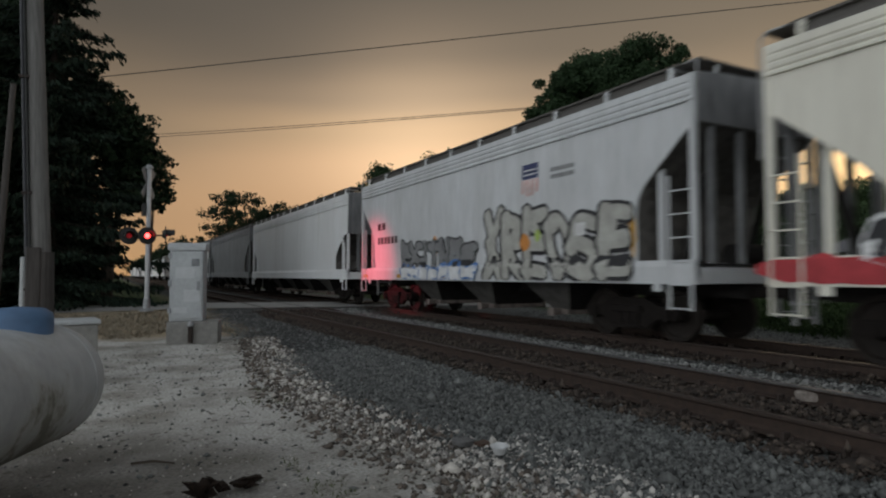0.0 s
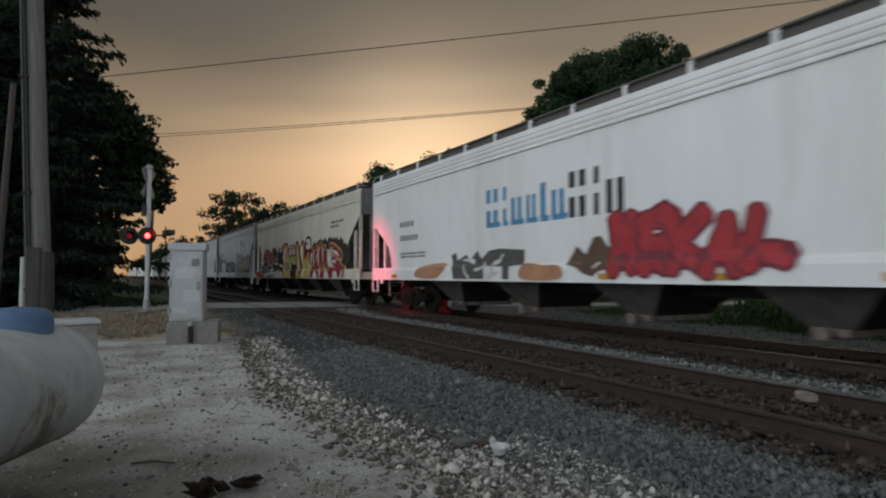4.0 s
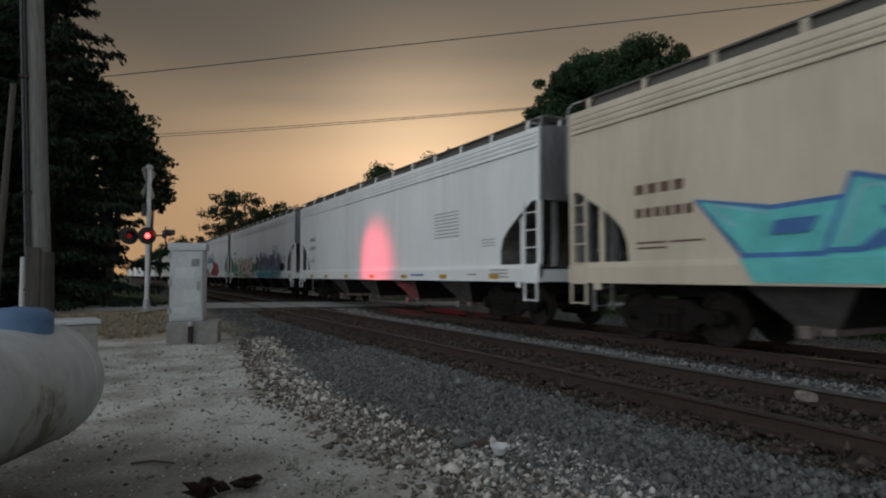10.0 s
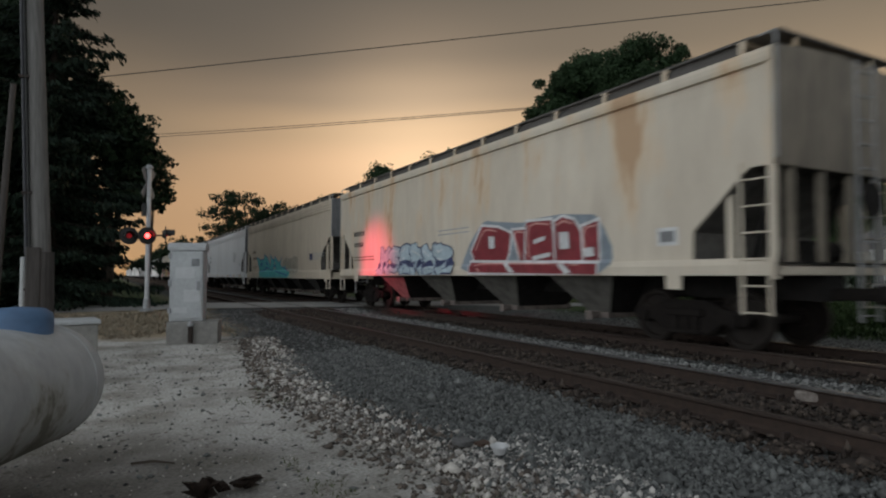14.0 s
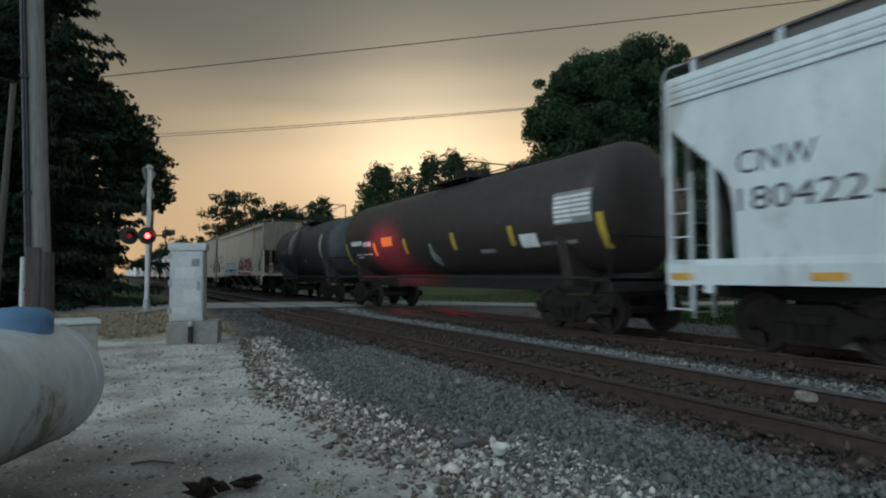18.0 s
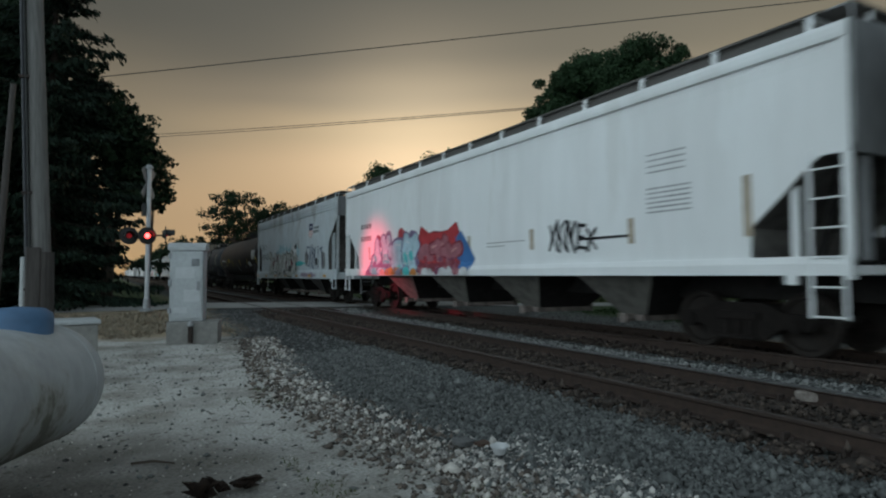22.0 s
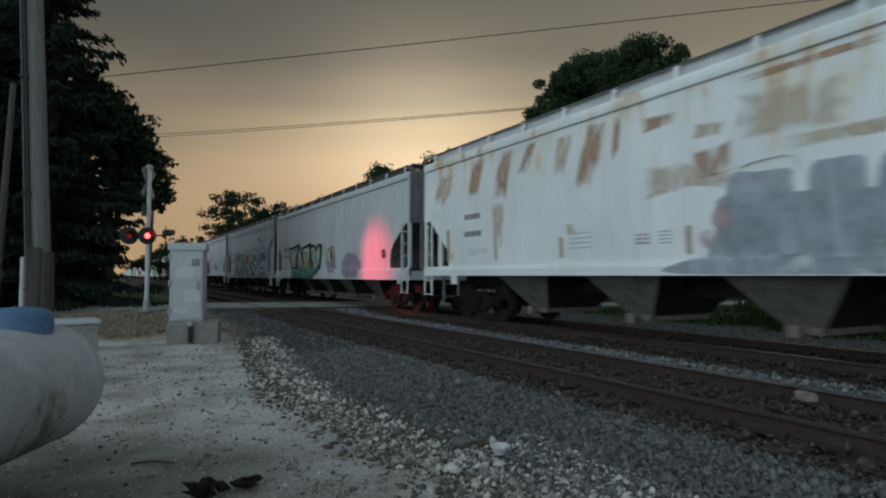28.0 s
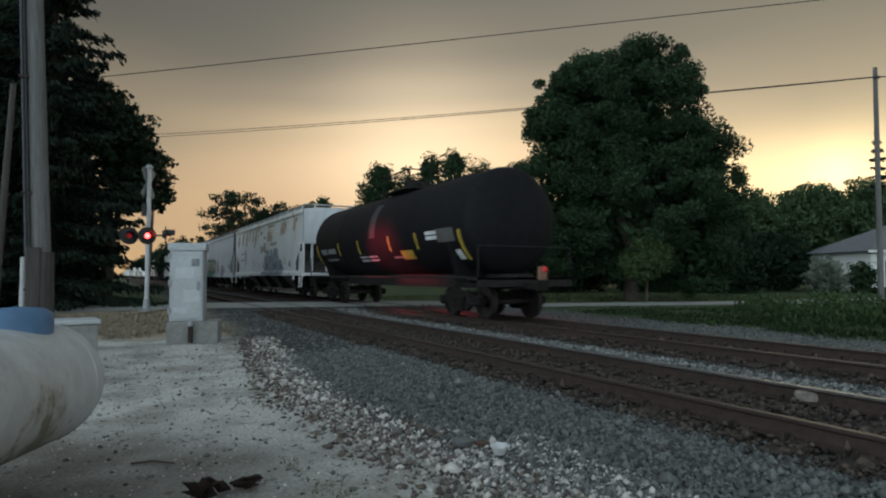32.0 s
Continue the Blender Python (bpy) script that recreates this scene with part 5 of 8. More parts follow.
CABPAINT = surf("silver_cabinet_paint", (0.42, 0.44, 0.45), (0.36, 0.375, 0.385), scale=12, rough=0.6, metal=0.2, bump=0.06)
CONC = surf("stained_concrete", (0.27, 0.265, 0.25), (0.19, 0.185, 0.175), scale=9, rough=0.95, bump=0.35)
WIRE = surf("black_cable", (0.03, 0.03, 0.03), rough=0.7, bump=0)
BLACK = surf("matt_black_paint", (0.02, 0.02, 0.02), rough=0.6, bump=0.05)

pole = thing("utility_pole", pose(-1.11, 13.74, 0, -0.5, -2.6, 0), "weathered grey wooden utility pole with a riser pipe", "utility pole")
part("shaft", rod(NB(), (0, 0, -0.3), (0, 0, 10.5), 0.165, 20, 0.125), WOOD, pole)
bm = rod(NB(), (-0.235, -0.05, 0.2), (-0.20, -0.05, 10.2), 0.032, 10)
part("riser_pipe", bm, surf("dark_pipe", (0.035, 0.037, 0.045), (0.025, 0.026, 0.03), rough=0.6), pole, "dark riser pipe")
part("riser_cable", rod(NB(), (-0.175, -0.11, 1.6), (-0.155, -0.10, 10.2), 0.018, 8), WIRE, pole)
for z in (1.2, 3.0, 5.2, 7.4):
    part("pipe_strap", box(NB(), -0.28, -0.11, -0.12, -0.02, z, z + 0.05), STEEL, pole)
post = thing("wooden_post", pose(-1.18, 12.4, 0), "short dark creosoted post at the pole's foot", "post")
part("shaft", box(NB(), -0.11, 0.10, -0.10, 0.10, -0.1, 1.95, 0.02), DARKWOOD, post)
sleeve = thing("wooden_post", pose(-1.08, 13.4, 0, 0, -1.0, 0), "dark wooden stub strapped beside the pole", "post")
part("shaft", rod(NB(), (0, 0, -0.1), (0, 0, 1.90), 0.165, 14, 0.155), DARKWOOD, sleeve)
p2 = thing("utility_pole", pose(-2.72, 19.6, 0, 1.0, 2.6, 0), "thin leaning wooden service pole", "utility pole")
part("shaft", rod(NB(), (0, 0, -0.2), (0, 0, 6.55), 0.10, 14, 0.07), DARKWOOD, p2)
fp = thing("fence_post", pose(-1.82, 16.9, 0), "thin white fence post under the trees", "post")
part("shaft", rod(NB(), (0, 0, 0), (0, 0, 1.9), 0.05, 10), CABPAINT, fp)

rpole = thing("utility_pole", pose(39.8, 19.4, 0, 0, 0.4, 0), "bare wooden utility pole beside the house", "utility pole")
part("shaft", rod(NB(), (0, 0, -0.3), (0, 0, 13.9), 0.17, 14, 0.12), WOOD, rpole)
part("insulator", rod(NB(), (0, -0.12, 13.25), (0, -0.30, 13.25), 0.06, 8), GALV, rpole)


def cable(name, pts, r, label):
    cu = bpy.data.curves.new(name, "CURVE")
    cu.dimensions = "3D"
    cu.bevel_depth, cu.bevel_resolution = r, 1
    sp_ = cu.splines.new("POLY")
    sp_.points.add(len(pts) - 1)
    for p, q in zip(sp_.points, pts):
        p.co = (*q, 1)
    cu.materials.append(WIRE)
    return tagged(new(name, cu), label, "overhead wire")


def span(a, b, sag, n=24):
    a, b = Vector(a), Vector(b)
    return [tuple(a.lerp(b, i / n) - Vector((0, 0, sag * 4 * (i / n) * (1 - i / n)))) for i in range(n + 1)]


cable("overhead_wire", span((-8.0, 38.0, 10.35), (62.0, -0.2, 19.05), 0.1), 0.022, "single dark overhead wire across the sky")
for k in (0, 1):
    cable("overhead_wire", span((-60.0, 154.5, 25.5 - 0.66 * k), (39.8, 19.1, 13.28 - 0.03 * k), 2.0, 60), 0.026, "one of a pair of sagging dark overhead wires")
    cable("overhead_wire", span((39.8, 19.1, 13.28 - 0.03 * k), (95.0, -10.0, 13.6 - 0.1 * k), 0.35), 0.020, "one of a pair of sagging dark overhead wires")

# signal cabinet on its concrete base
cab = thing("signal_cabinet", pose(1.47, 14.45, 0.05, 0, 0, -14), "silver-painted railway signal cabinet on a concrete base", "signal cabinet")
part("concrete_base", box(NB(), -0.37, 0.66, -0.40, 0.40, -0.1, 0.44, 0.02), CONC, cab)
part("housing", box(NB(), -0.34, 0.34, -0.30, 0.30, 0.44, 2.00, 0.02), CABPAINT, cab)
bm = NB()
prism(bm, [(-0.34, 1.97), (0.34, 1.97), (0.34, 2.04), (0.20, 2.13), (-0.20, 2.13), (-0.34, 2.04)], -0.38, 0.38)
part("lid", bm, CABPAINT, cab)
part("door", box(NB(), -0.29, 0.31, -0.325, -0.302, 0.50, 1.92, 0.008), CABPAINT, cab)
for z in (0.62, 1.2, 1.78):
    part("hinge", box(NB(), -0.36, -0.30, -0.355, -0.315, z, z + 0.12), GALV, cab)
PATCH = surf("fresh_silver_paint", (0.47, 0.49, 0.50), (0.43, 0.445, 0.455), scale=9, rough=0.6, metal=0.1)
for x0, x1, z0, z1 in ((-0.22, 0.16, 1.36, 1.60), (-0.05, 0.27, 0.86, 1.12), (-0.25, 0.02, 0.62, 0.74)):
    part("repainted_patch", box(NB(), x0, x1, -0.329, -0.324, z0, z1), PATCH, cab, "paler repainted patch")
part("latch", box(NB(), 0.21, 0.27, -0.37, -0.325, 1.1, 1.3, 0.008), GALV, cab)
part("label_plate", box(NB(), 0.10, 0.26, -0.332, -0.326, 1.62, 1.78), surf("plate_grey", (0.2, 0.21, 0.22)), cab)
bm = rod(NB(), (0.12, -0.48, 0.0), (0.12, -0.48, 0.36), 0.05, 12)
part("conduit_stub", bm, STEEL, cab)
bm = lathe(NB(), [(0.0, 0.46), (0.05, 0.45), (0.07, 0.40), (0.07, 0.35), (0.0, 0.35)], 14, Matrix.Translation((0.12, -0.48, 0)))
part("conduit_cap", bm, GALV, cab)

pedestal = thing("junction_box", pose(-0.52, 9.9, 0.0, 0, 0, 8), "low pale grey utility junction box behind the gas tank", "junction box")
part("housing", box(NB(), -0.36, 0.33, -0.25, 0.25, 0.0, 0.80, 0.02), CONC, pedestal)
part("lid", box(NB(), -0.39, 0.36, -0.28, 0.28, 0.80, 0.87, 0.02), CABPAINT, pedestal)

# crossing signal
MAST = Vector((1.05, 23.45, 0.24))
sig = thing("crossing_signal", Matrix.Translation(MAST), "railway crossing signal with crossbuck and red flashers", "crossing signal")
part("base", lathe(NB(), [(0.0, 0.42), (0.10, 0.42), (0.13, 0.10), (0.24, 0.04), (0.24, 0.0)], 14), GALV, sig)
part("mast", rod(NB(), (0, 0, 0.0), (0, 0, 4.95), 0.075, 16), surf("aluminium_mast", (0.46, 0.47, 0.49), (0.36, 0.37, 0.39), scale=6, rough=0.5, metal=0.3), sig)
RT = Vector((0.88, -0.476, 0.0))
buck = surf("crossbuck_board", (0.17, 0.17, 0.17), (0.13, 0.13, 0.13), rough=0.7)
for a in (48, -48):
    bm = box(NB(), -0.62, 0.62, -0.012, 0.012, -0.115, 0.115)
    o = part("crossbuck_board", bm, buck, sig, "grey back of a crossbuck board")
    o.matrix_basis = Matrix.Translation((-0.02, 0.10 if a > 0 else 0.13, 4.45)) @ Matrix.Rotation(radians(62), 4, "Z") @ Matrix.Rotation(radians(a), 4, "Y")
part("bell", lathe(NB(), [(0.0, 0.14), (0.08, 0.13), (0.13, 0.05), (0.14, 0.0), (0.0, 0.0)], 14, Matrix.Translation((0, 0, 4.95))), GALV, sig)
bm = box(NB(), -0.22, -0.08, -0.09, 0.09, 3.28, 3.72, 0.01)
part("sign_box", bm, BLACK, sig)
RED_LENS = glow("lit_red_lens", (1.0, 0.05, 0.05), 9.0)
DIM_LENS = glow("dim_red_lens", (0.30, 0.01, 0.015), 0.35)


def flasher(origin, facing, lit):
    """Round black target with hood and lens; facing: degrees, 0 looks to -y."""
    m = Matrix.Translation(origin) @ Matrix.Rotation(radians(facing), 4, "Z") @ Matrix.Rotation(radians(90), 4, "X")
    bm = lathe(NB(), [(0.0, -0.10), (0.12, -0.10), (0.16, -0.02), (0.30, 0.0), (0.30, 0.012), (0.165, 0.02), (0.155, 0.03), (0.0, 0.03)], 28, m)
    head = part("light_head", bm, BLACK, sig, "black round light target")
    bm = NB()
    for k in range(14):
        a0, a1 = radians(-10 + 200 * k / 14), radians(-10 + 200 * (k + 1) / 14)
        v = [m @ Vector((0.165 * math.cos(a), 0.165 * math.sin(a), z)) for a, z in ((a0, 0.02), (a1, 0.02), (a1, 0.30), (a0, 0.30))]
        bm.faces.new([bm.verts.new(p) for p in v])
    bmesh.ops.remove_doubles(bm, verts=bm.verts, dist=1e-4)
    bmesh.ops.solidify(bm, geom=bm.faces[:], thickness=0.006)
    part("hood", bm, BLACK, head)
    bm = lathe(NB(), [(0.0, 0.07), (0.05, 0.062), (0.085, 0.045), (0.09, 0.02)], 20, m)
    part("lens", bm, RED_LENS if lit else DIM_LENS, head, "red lens", smooth=True)


part("arm", rod(NB(), tuple(RT * -0.72 + Vector((0, 0, 2.62))), tuple(RT * 0.80 + Vector((0, 0, 2.62))), 0.03, 10), BLACK, sig)
flasher(RT * -0.66 + Vector((0.0, -0.14, 2.60)), 8, False)
flasher(RT * -0.04 + Vector((0.0, -0.17, 2.60)), 14, True)
flasher(RT * 0.60 + Vector((0.0, -0.05, 2.66)), 84, False)

# propane tank
GAS = surf("faded_white_tank_paint", (0.43, 0.44, 0.445), (0.33, 0.338, 0.342), scale=6, rough=0.6, bump=0.08, spots=(0.13, 0.125, 0.10), spot_at=0.64, spot_scale=3.6, stretch=(1, 1, 0.6), rise=(0.85, 0.15, 0.22), halo=(0.30, 0.295, 0.27))
BLUELID = surf("faded_blue_plastic", (0.075, 0.145, 0.26), (0.06, 0.11, 0.20), scale=6, rough=0.6, bump=0.04)
gt = thing("propane_tank", pose(-0.60, 5.40, 0.0, 0, 0, -25), "faded white horizontal propane tank with a blue valve dome", "propane tank")
turn = Matrix.Translation((0, 0, 0.645)) @ Matrix.Rotation(radians(-90), 4, "X")
prof = [(0.0, -3.0)] + [(0.455 * math.sin(a), -3.0 + 0.42 * (1 - math.cos(a))) for a in np.linspace(0.1, math.pi / 2, 10)]
part("shell", lathe(NB(), prof + [(r, -z - 2.32) for r, z in reversed(prof)], 56, turn), GAS, gt, smooth=True)
for yy in (-2.56, 0.24):
    bm = lathe(NB(), [(0.454, -0.012), (0.459, -0.006), (0.459, 0.006), (0.454, 0.012)], 56, Matrix.Translation((0, yy, 0.645)) @ Matrix.Rotation(radians(-90), 4, "X"))
    part("weld_seam", bm, GAS, gt)
bm = lathe(NB(), [(0.0, 0.215), (0.16, 0.20), (0.215, 0.165), (0.225, 0.12), (0.225, 0.0), (0.24, -0.01), (0.0, -0.01)], 32, Matrix.Translation((0, 0, 1.03)))
part("valve_dome", bm, BLUELID, gt, "faded blue domed plastic lid", smooth=True)
# feet take a dark colour that stands in for shade under the tank
for yy in (-1.7, -0.7):
    part("foot", box(NB(), -0.22, 0.12, yy - 0.10, yy + 0.10, -0.02, 0.26, 0.02), DARKWOOD, gt)

# house beyond the far track
SIDING = surf("white_siding", (0.72, 0.72, 0.70), (0.66, 0.66, 0.64), scale=6, rough=0.7, stretch=(0.4, 0.4, 12), bump=0.1)
SHINGLE = surf("grey_shingles", (0.17, 0.17, 0.18), (0.11, 0.11, 0.12), scale=9, rough=0.95, bump=0.4, stretch=(2, 2, 5))
PANE = surf("dark_window_glass", (0.02, 0.022, 0.025), rough=0.08, bump=0)
hs = thing("house", pose(62.8, 27.6, 0.5, 0, 0, -28), "white single-storey house with a grey hipped roof", "house")
part("wall", box(NB(), -7.0, 7.0, -4.0, 4.0, 0.0, 3.05), SIDING, hs)
bm = NB()
e = [bm.verts.new(p) for p in ((-7.6, -4.6, 3.0), (7.6, -4.6, 3.0), (7.6, 4.6, 3.0), (-7.6, 4.6, 3.0))]
r = [bm.verts.new(p) for p in ((-2.2, 0, 5.6), (3.0, 0, 5.6))]
for f in ((e[0], e[1], r[1], r[0]), (e[1], e[2], r[1]), (e[2], e[3], r[0], r[1]), (e[3], e[0], r[0]), (e[3], e[2], e[1], e[0])):
    bm.faces.new(f)
part("roof", bm, SHINGLE, hs)
part("fascia", box(NB(), -7.6, 7.6, -4.62, -4.58, 2.86, 3.04), SIDING, hs)
for x in (-4.2, -1.2, 2.4):
    w = part("window", box(NB(), x - 0.62, x + 0.62, -4.06, -3.99, 1.1, 2.45), SIDING, hs)
    part("pane", box(NB(), x - 0.5, x + 0.5, -4.075, -4.03, 1.2, 2.35), PANE, w, "dark window pane")
w = part("door", box(NB(), -5.85, -5.05, -4.05, -3.99, 0.0, 2.15), PANE, hs, "dark doorway")

# ---- loose things on the ground ----
STONE_W = surf("white_limestone", (0.52, 0.51, 0.49), (0.38, 0.37, 0.35), scale=14, rough=0.95, bump=0.4)


def stones(name, label, count, xr, yr, size, material, seed, where=None, sink=0.3):
    """Loose broken stones, each a small jittered block."""
    rng = np.random.default_rng(seed)
    base = np.array([(0, 0, 1), (0.9, 0, 0.15), (0.2, 0.9, 0.1), (-0.85, 0.3, 0.2), (-0.2, -0.9, 0.0), (0.1, 0.1, -0.9)], float)
    faces = np.array([(0, 1, 2), (0, 2, 3), (0, 3, 4), (0, 4, 1), (5, 2, 1), (5, 3, 2), (5, 4, 3), (5, 1, 4)])
    x, y_ = rng.uniform(*xr, count), rng.uniform(*yr, count)
    if where is not None:
        k = where(x, y_, rng)
        x, y_ = x[k], y_[k]
    n = len(x)
    s = size * np.exp(rng.normal(size=n) * 0.33)
    z = np.array([ground_z(a, b) for a, b in zip(x, y_)]) + s * (0.55 - sink)
    v = np.tile(base, (n, 1, 1)) * (1 + 0.28 * rng.normal(size=(n, 6, 3)))
    v *= (s[:, None] * rng.uniform(0.65, 1.3, (n, 3)))[:, None, :]
    a = rng.random(n) * 6.283
    ca, sa = np.cos(a)[:, None], np.sin(a)[:, None]
    vx = v[:, :, 0] * ca - v[:, :, 1] * sa
    vy = v[:, :, 0] * sa + v[:, :, 1] * ca
    v = np.stack([vx + x[:, None], vy + y_[:, None], v[:, :, 2] * 0.75 + z[:, None]], 2)
    me = bpy.data.meshes.new(name)
    me.vertices.add(6 * n)
    me.vertices.foreach_set("co", v.reshape(-1).astype(np.float32))
    f = (faces[None] + (np.arange(n) * 6)[:, None, None]).reshape(-1).astype(np.int32)
    me.loops.add(len(f))
    me.loops.foreach_set("vertex_index", f)
    me.polygons.add(len(f) // 3)
    me.polygons.foreach_set("loop_start", np.arange(0, len(f), 3, dtype=np.int32))
    me.update(calc_edges=True)
    me.materials.append(material)
    return tagged(new(name, me), label, "stones", kind="stuff")


def stone_material(name, c1, c2):
    m = surf(name, c1, c2, scale=30, rough=0.95, bump=0.3)
    nt = m.node_tree
    b = nt.nodes["Principled BSDF"]
    old = b.inputs["Base Color"].links[0].from_socket
    g = nt.nodes.new("ShaderNodeNewGeometry")
    r = nt.nodes.new("ShaderNodeValToRGB")
    r.color_ramp.elements[0].color, r.color_ramp.elements[1].color = (0.28, 0.27, 0.27, 1), (1.25, 1.22, 1.18, 1)
    mx = nt.nodes.new("ShaderNodeMixRGB")
    mx.blend_type = "MULTIPLY"
    mx.inputs[0].default_value = 1.0
    nt.links.new(g.outputs["Random Per Island"], r.inputs[0])
    nt.links.new(old, mx.inputs[1])
    nt.links.new(r.outputs[0], mx.inputs[2])
    nt.links.new(mx.outputs[0], b.inputs["Base Color"])
    return m


MID = stone_material("mixed_grey_stone", (0.27, 0.28, 0.28), (0.17, 0.175, 0.175))
BAL = stone_material("ballast_stone", (0.152, 0.161, 0.161), (0.098, 0.104, 0.104))
EARTHY_DARK = stone_material("dirty_crib_stone", (0.088, 0.068, 0.056), (0.045, 0.038, 0.033))
EARTHY = stone_material("earthy_stone", (0.17, 0.145, 0.125), (0.095, 0.08, 0.07))
PALE = stone_material("pale_stone", (0.56, 0.545, 0.52), (0.36, 0.345, 0.325))


def between(x, y, rng):
    """On the ballast, but not on rails or road."""
    e = 24.9 - 0.27 * (x + 1.7)
    soft = (x > 2.3 + 0.5 * rng.random(len(x)))
    return soft & ((y < e - 0.3) | (y > e + 5.3))


stones("ballast", "blue-grey crushed stone ballast", 52000, (2.2, 4.75), (2.2, 11.0), 0.021, BAL, 201, between)
stones("ballast", "blue-grey crushed stone ballast", 15000, (4.5, 11.9), (2.2, 11.0), 0.022, BAL, 202, between, 0.8)
stones("ballast", "blue-grey crushed stone ballast", 16000, (2.4, 12.6), (11.0, 24.5), 0.026, BAL, 203, between, 0.55)
stones("ballast", "blue-grey crushed stone ballast", 9000, (10.9, 15.6), (2.0, 19.0), 0.030, BAL, 210, between, 0.5)
stones("ballast", "blue-grey crushed stone ballast", 15000, (2.2, 4.75), (-7.0, 2.2), 0.030, BAL, 211, between)
stones("pale_rocks", "pale broken limestone along the gravel edge", 4500, (1.7, 3.2), (-7.0, 2.8), 0.028, PALE, 212, lambda x, y, r: np.abs(x - 2.45) < 0.6 * r.random(len(x)) ** 0.8)
def in_crib(x, y, rng):
    """Between and beside the rails of either track, but clear of the rails and the road."""
    d = np.minimum(np.abs(x - NEAR_TRACK), np.abs(x - FAR_TRACK))
    e = 24.9 - 0.27 * (x + 1.7)
    return (d < 1.45 - 0.25 * rng.random(len(x))) & (np.abs(d - 0.755) > 0.09) & (y < e - 0.3)


stones("crib_ballast", "dirt-brown ballast packed between the ties", 30000, (4.2, 7.2), (2.2, 22.0), 0.022, EARTHY_DARK, 213, in_crib, -1.15)
stones("crib_ballast", "dirt-brown ballast packed between the ties", 13000, (8.1, 11.1), (2.2, 22.0), 0.024, EARTHY_DARK, 214, in_crib, -1.0)
stones("pale_ballast", "paler loose stone between the tracks", 5200, (7.25, 8.0), (2.5, 22.0), 0.027, MID, 204, between, 0.45)
stones("pale_rocks", "pale broken limestone along the gravel edge", 15000, (1.3, 3.5), (2.6, 14.5), 0.025, PALE, 205,
       lambda x, y, r: np.abs(x - np.interp(y, [2.6, 3.5, 5.0, 7.3, 10.0, 14.0], [2.50, 2.48, 2.38, 2.12, 2.45, 2.95])) < np.interp(y, [3.4, 5, 7.3, 14], [0.62, 0.56, 0.45, 0.34]) * r.random(len(x)) ** 0.8)
stones("dark_rocks", "dark brownish broken stone and dirt along the gravel edge", 15000, (0.9, 3.5), (2.6, 14.5), 0.023, EARTHY, 208,
       lambda x, y, r: np.abs(x + 0.10 - np.interp(y, [2.6, 3.5, 5.0, 7.3, 10.0, 14.0], [2.50, 2.48, 2.38, 2.12, 2.45, 2.95])) < np.interp(y, [3.4, 5, 7.3, 14], [0.60, 0.66, 0.62, 0.50]) * r.random(len(x)) ** 0.7)
stones("white_rocks", "bright white limestone rocks round the cup", 5000, (2.35, 3.3), (2.5, 4.5), 0.0165, stone_material("white_stone", (0.54, 0.53, 0.51), (0.40, 0.39, 0.37)), 209)
stones("pebbles", "scattered pebbles on the gravel lot", 4200, (-2.5, 2.6), (2.2, 14.5), 0.010, PALE, 206)
stones("dark_pebbles", "small dark stones on the gravel lot", 1100, (-1.0, 2.3), (3.0, 13.0), 0.014, BAL, 207)

random.seed(17)
disc = thing("plastic_cup", pose(2.672, 4.018, 0.088, 4, -3, 0), "empty white plastic bowl-shaped cup among the stones", "litter")
part("cup", lathe(NB(), [(0.0, 0.0), (0.040, 0.0), (0.066, 0.058), (0.073, 0.058), (0.073, 0.064), (0.063, 0.064), (0.038, 0.006), (0.0, 0.006)], 24), surf("white_plastic", (0.56, 0.57, 0.58), rough=0.4, bump=0), disc)
chunk = thing("concrete_chunk", pose(6.46, 3.875, 0.232, 3, -3, -70), "pale broken chunk of concrete beside the rail", "rubble")
bm = box(NB(), -0.125, 0.125, -0.05, 0.05, -0.09, 0.03, 0.02)
for v in bm.verts:
    v.co += Vector((random.uniform(-1, 1), random.uniform(-1, 1), random.uniform(-1, 1))) * 0.014
part("lump", bm, surf("pinkish_concrete", (0.24, 0.215, 0.195), (0.10, 0.08, 0.07), scale=16, rough=0.95), chunk)
stick = thing("stick", pose(0.30, 5.28, 0.02, 0, 0, -24), "thin broken dark twig on the gravel", "twig")
bm = rod(NB(), (-0.16, 0, 0), (0.0, 0.015, 0.012), 0.011, 6, 0.013)
rod(bm, (0.0, 0.015, 0.012), (0.17, -0.01, 0.0), 0.012, 6, 0.006)
part("twig", bm, BARK, stick)
rubble = thing("flat_stone", pose(2.62, 4.48, 0.085, 6, 3, 20), "flat grey stone and a brown leaf among rocks", "stone")
bm = box(NB(), -0.09, 0.09, -0.06, 0.06, -0.03, 0.02, 0.012)
for v in bm.verts:
    v.co += Vector((random.uniform(-1, 1), random.uniform(-1, 1), random.uniform(-1, 1))) * 0.010
part("slab", bm, surf("grey_slab", (0.14, 0.14, 0.14), (0.10, 0.10, 0.10), scale=20, rough=0.95), rubble)
bm = box(NB(), 0.05, 0.19, -0.15, -0.07, -0.02, 0.005, 0.006)
part("leaf", bm, surf("brown_leaf", (0.09, 0.055, 0.04), (0.06, 0.04, 0.03), scale=20, rough=0.9), rubble)
DEADLEAF = surf("dead_leaf", (0.052, 0.034, 0.025), (0.026, 0.019, 0.016), scale=20, rough=0.9)
rr = np.random.default_rng(5)
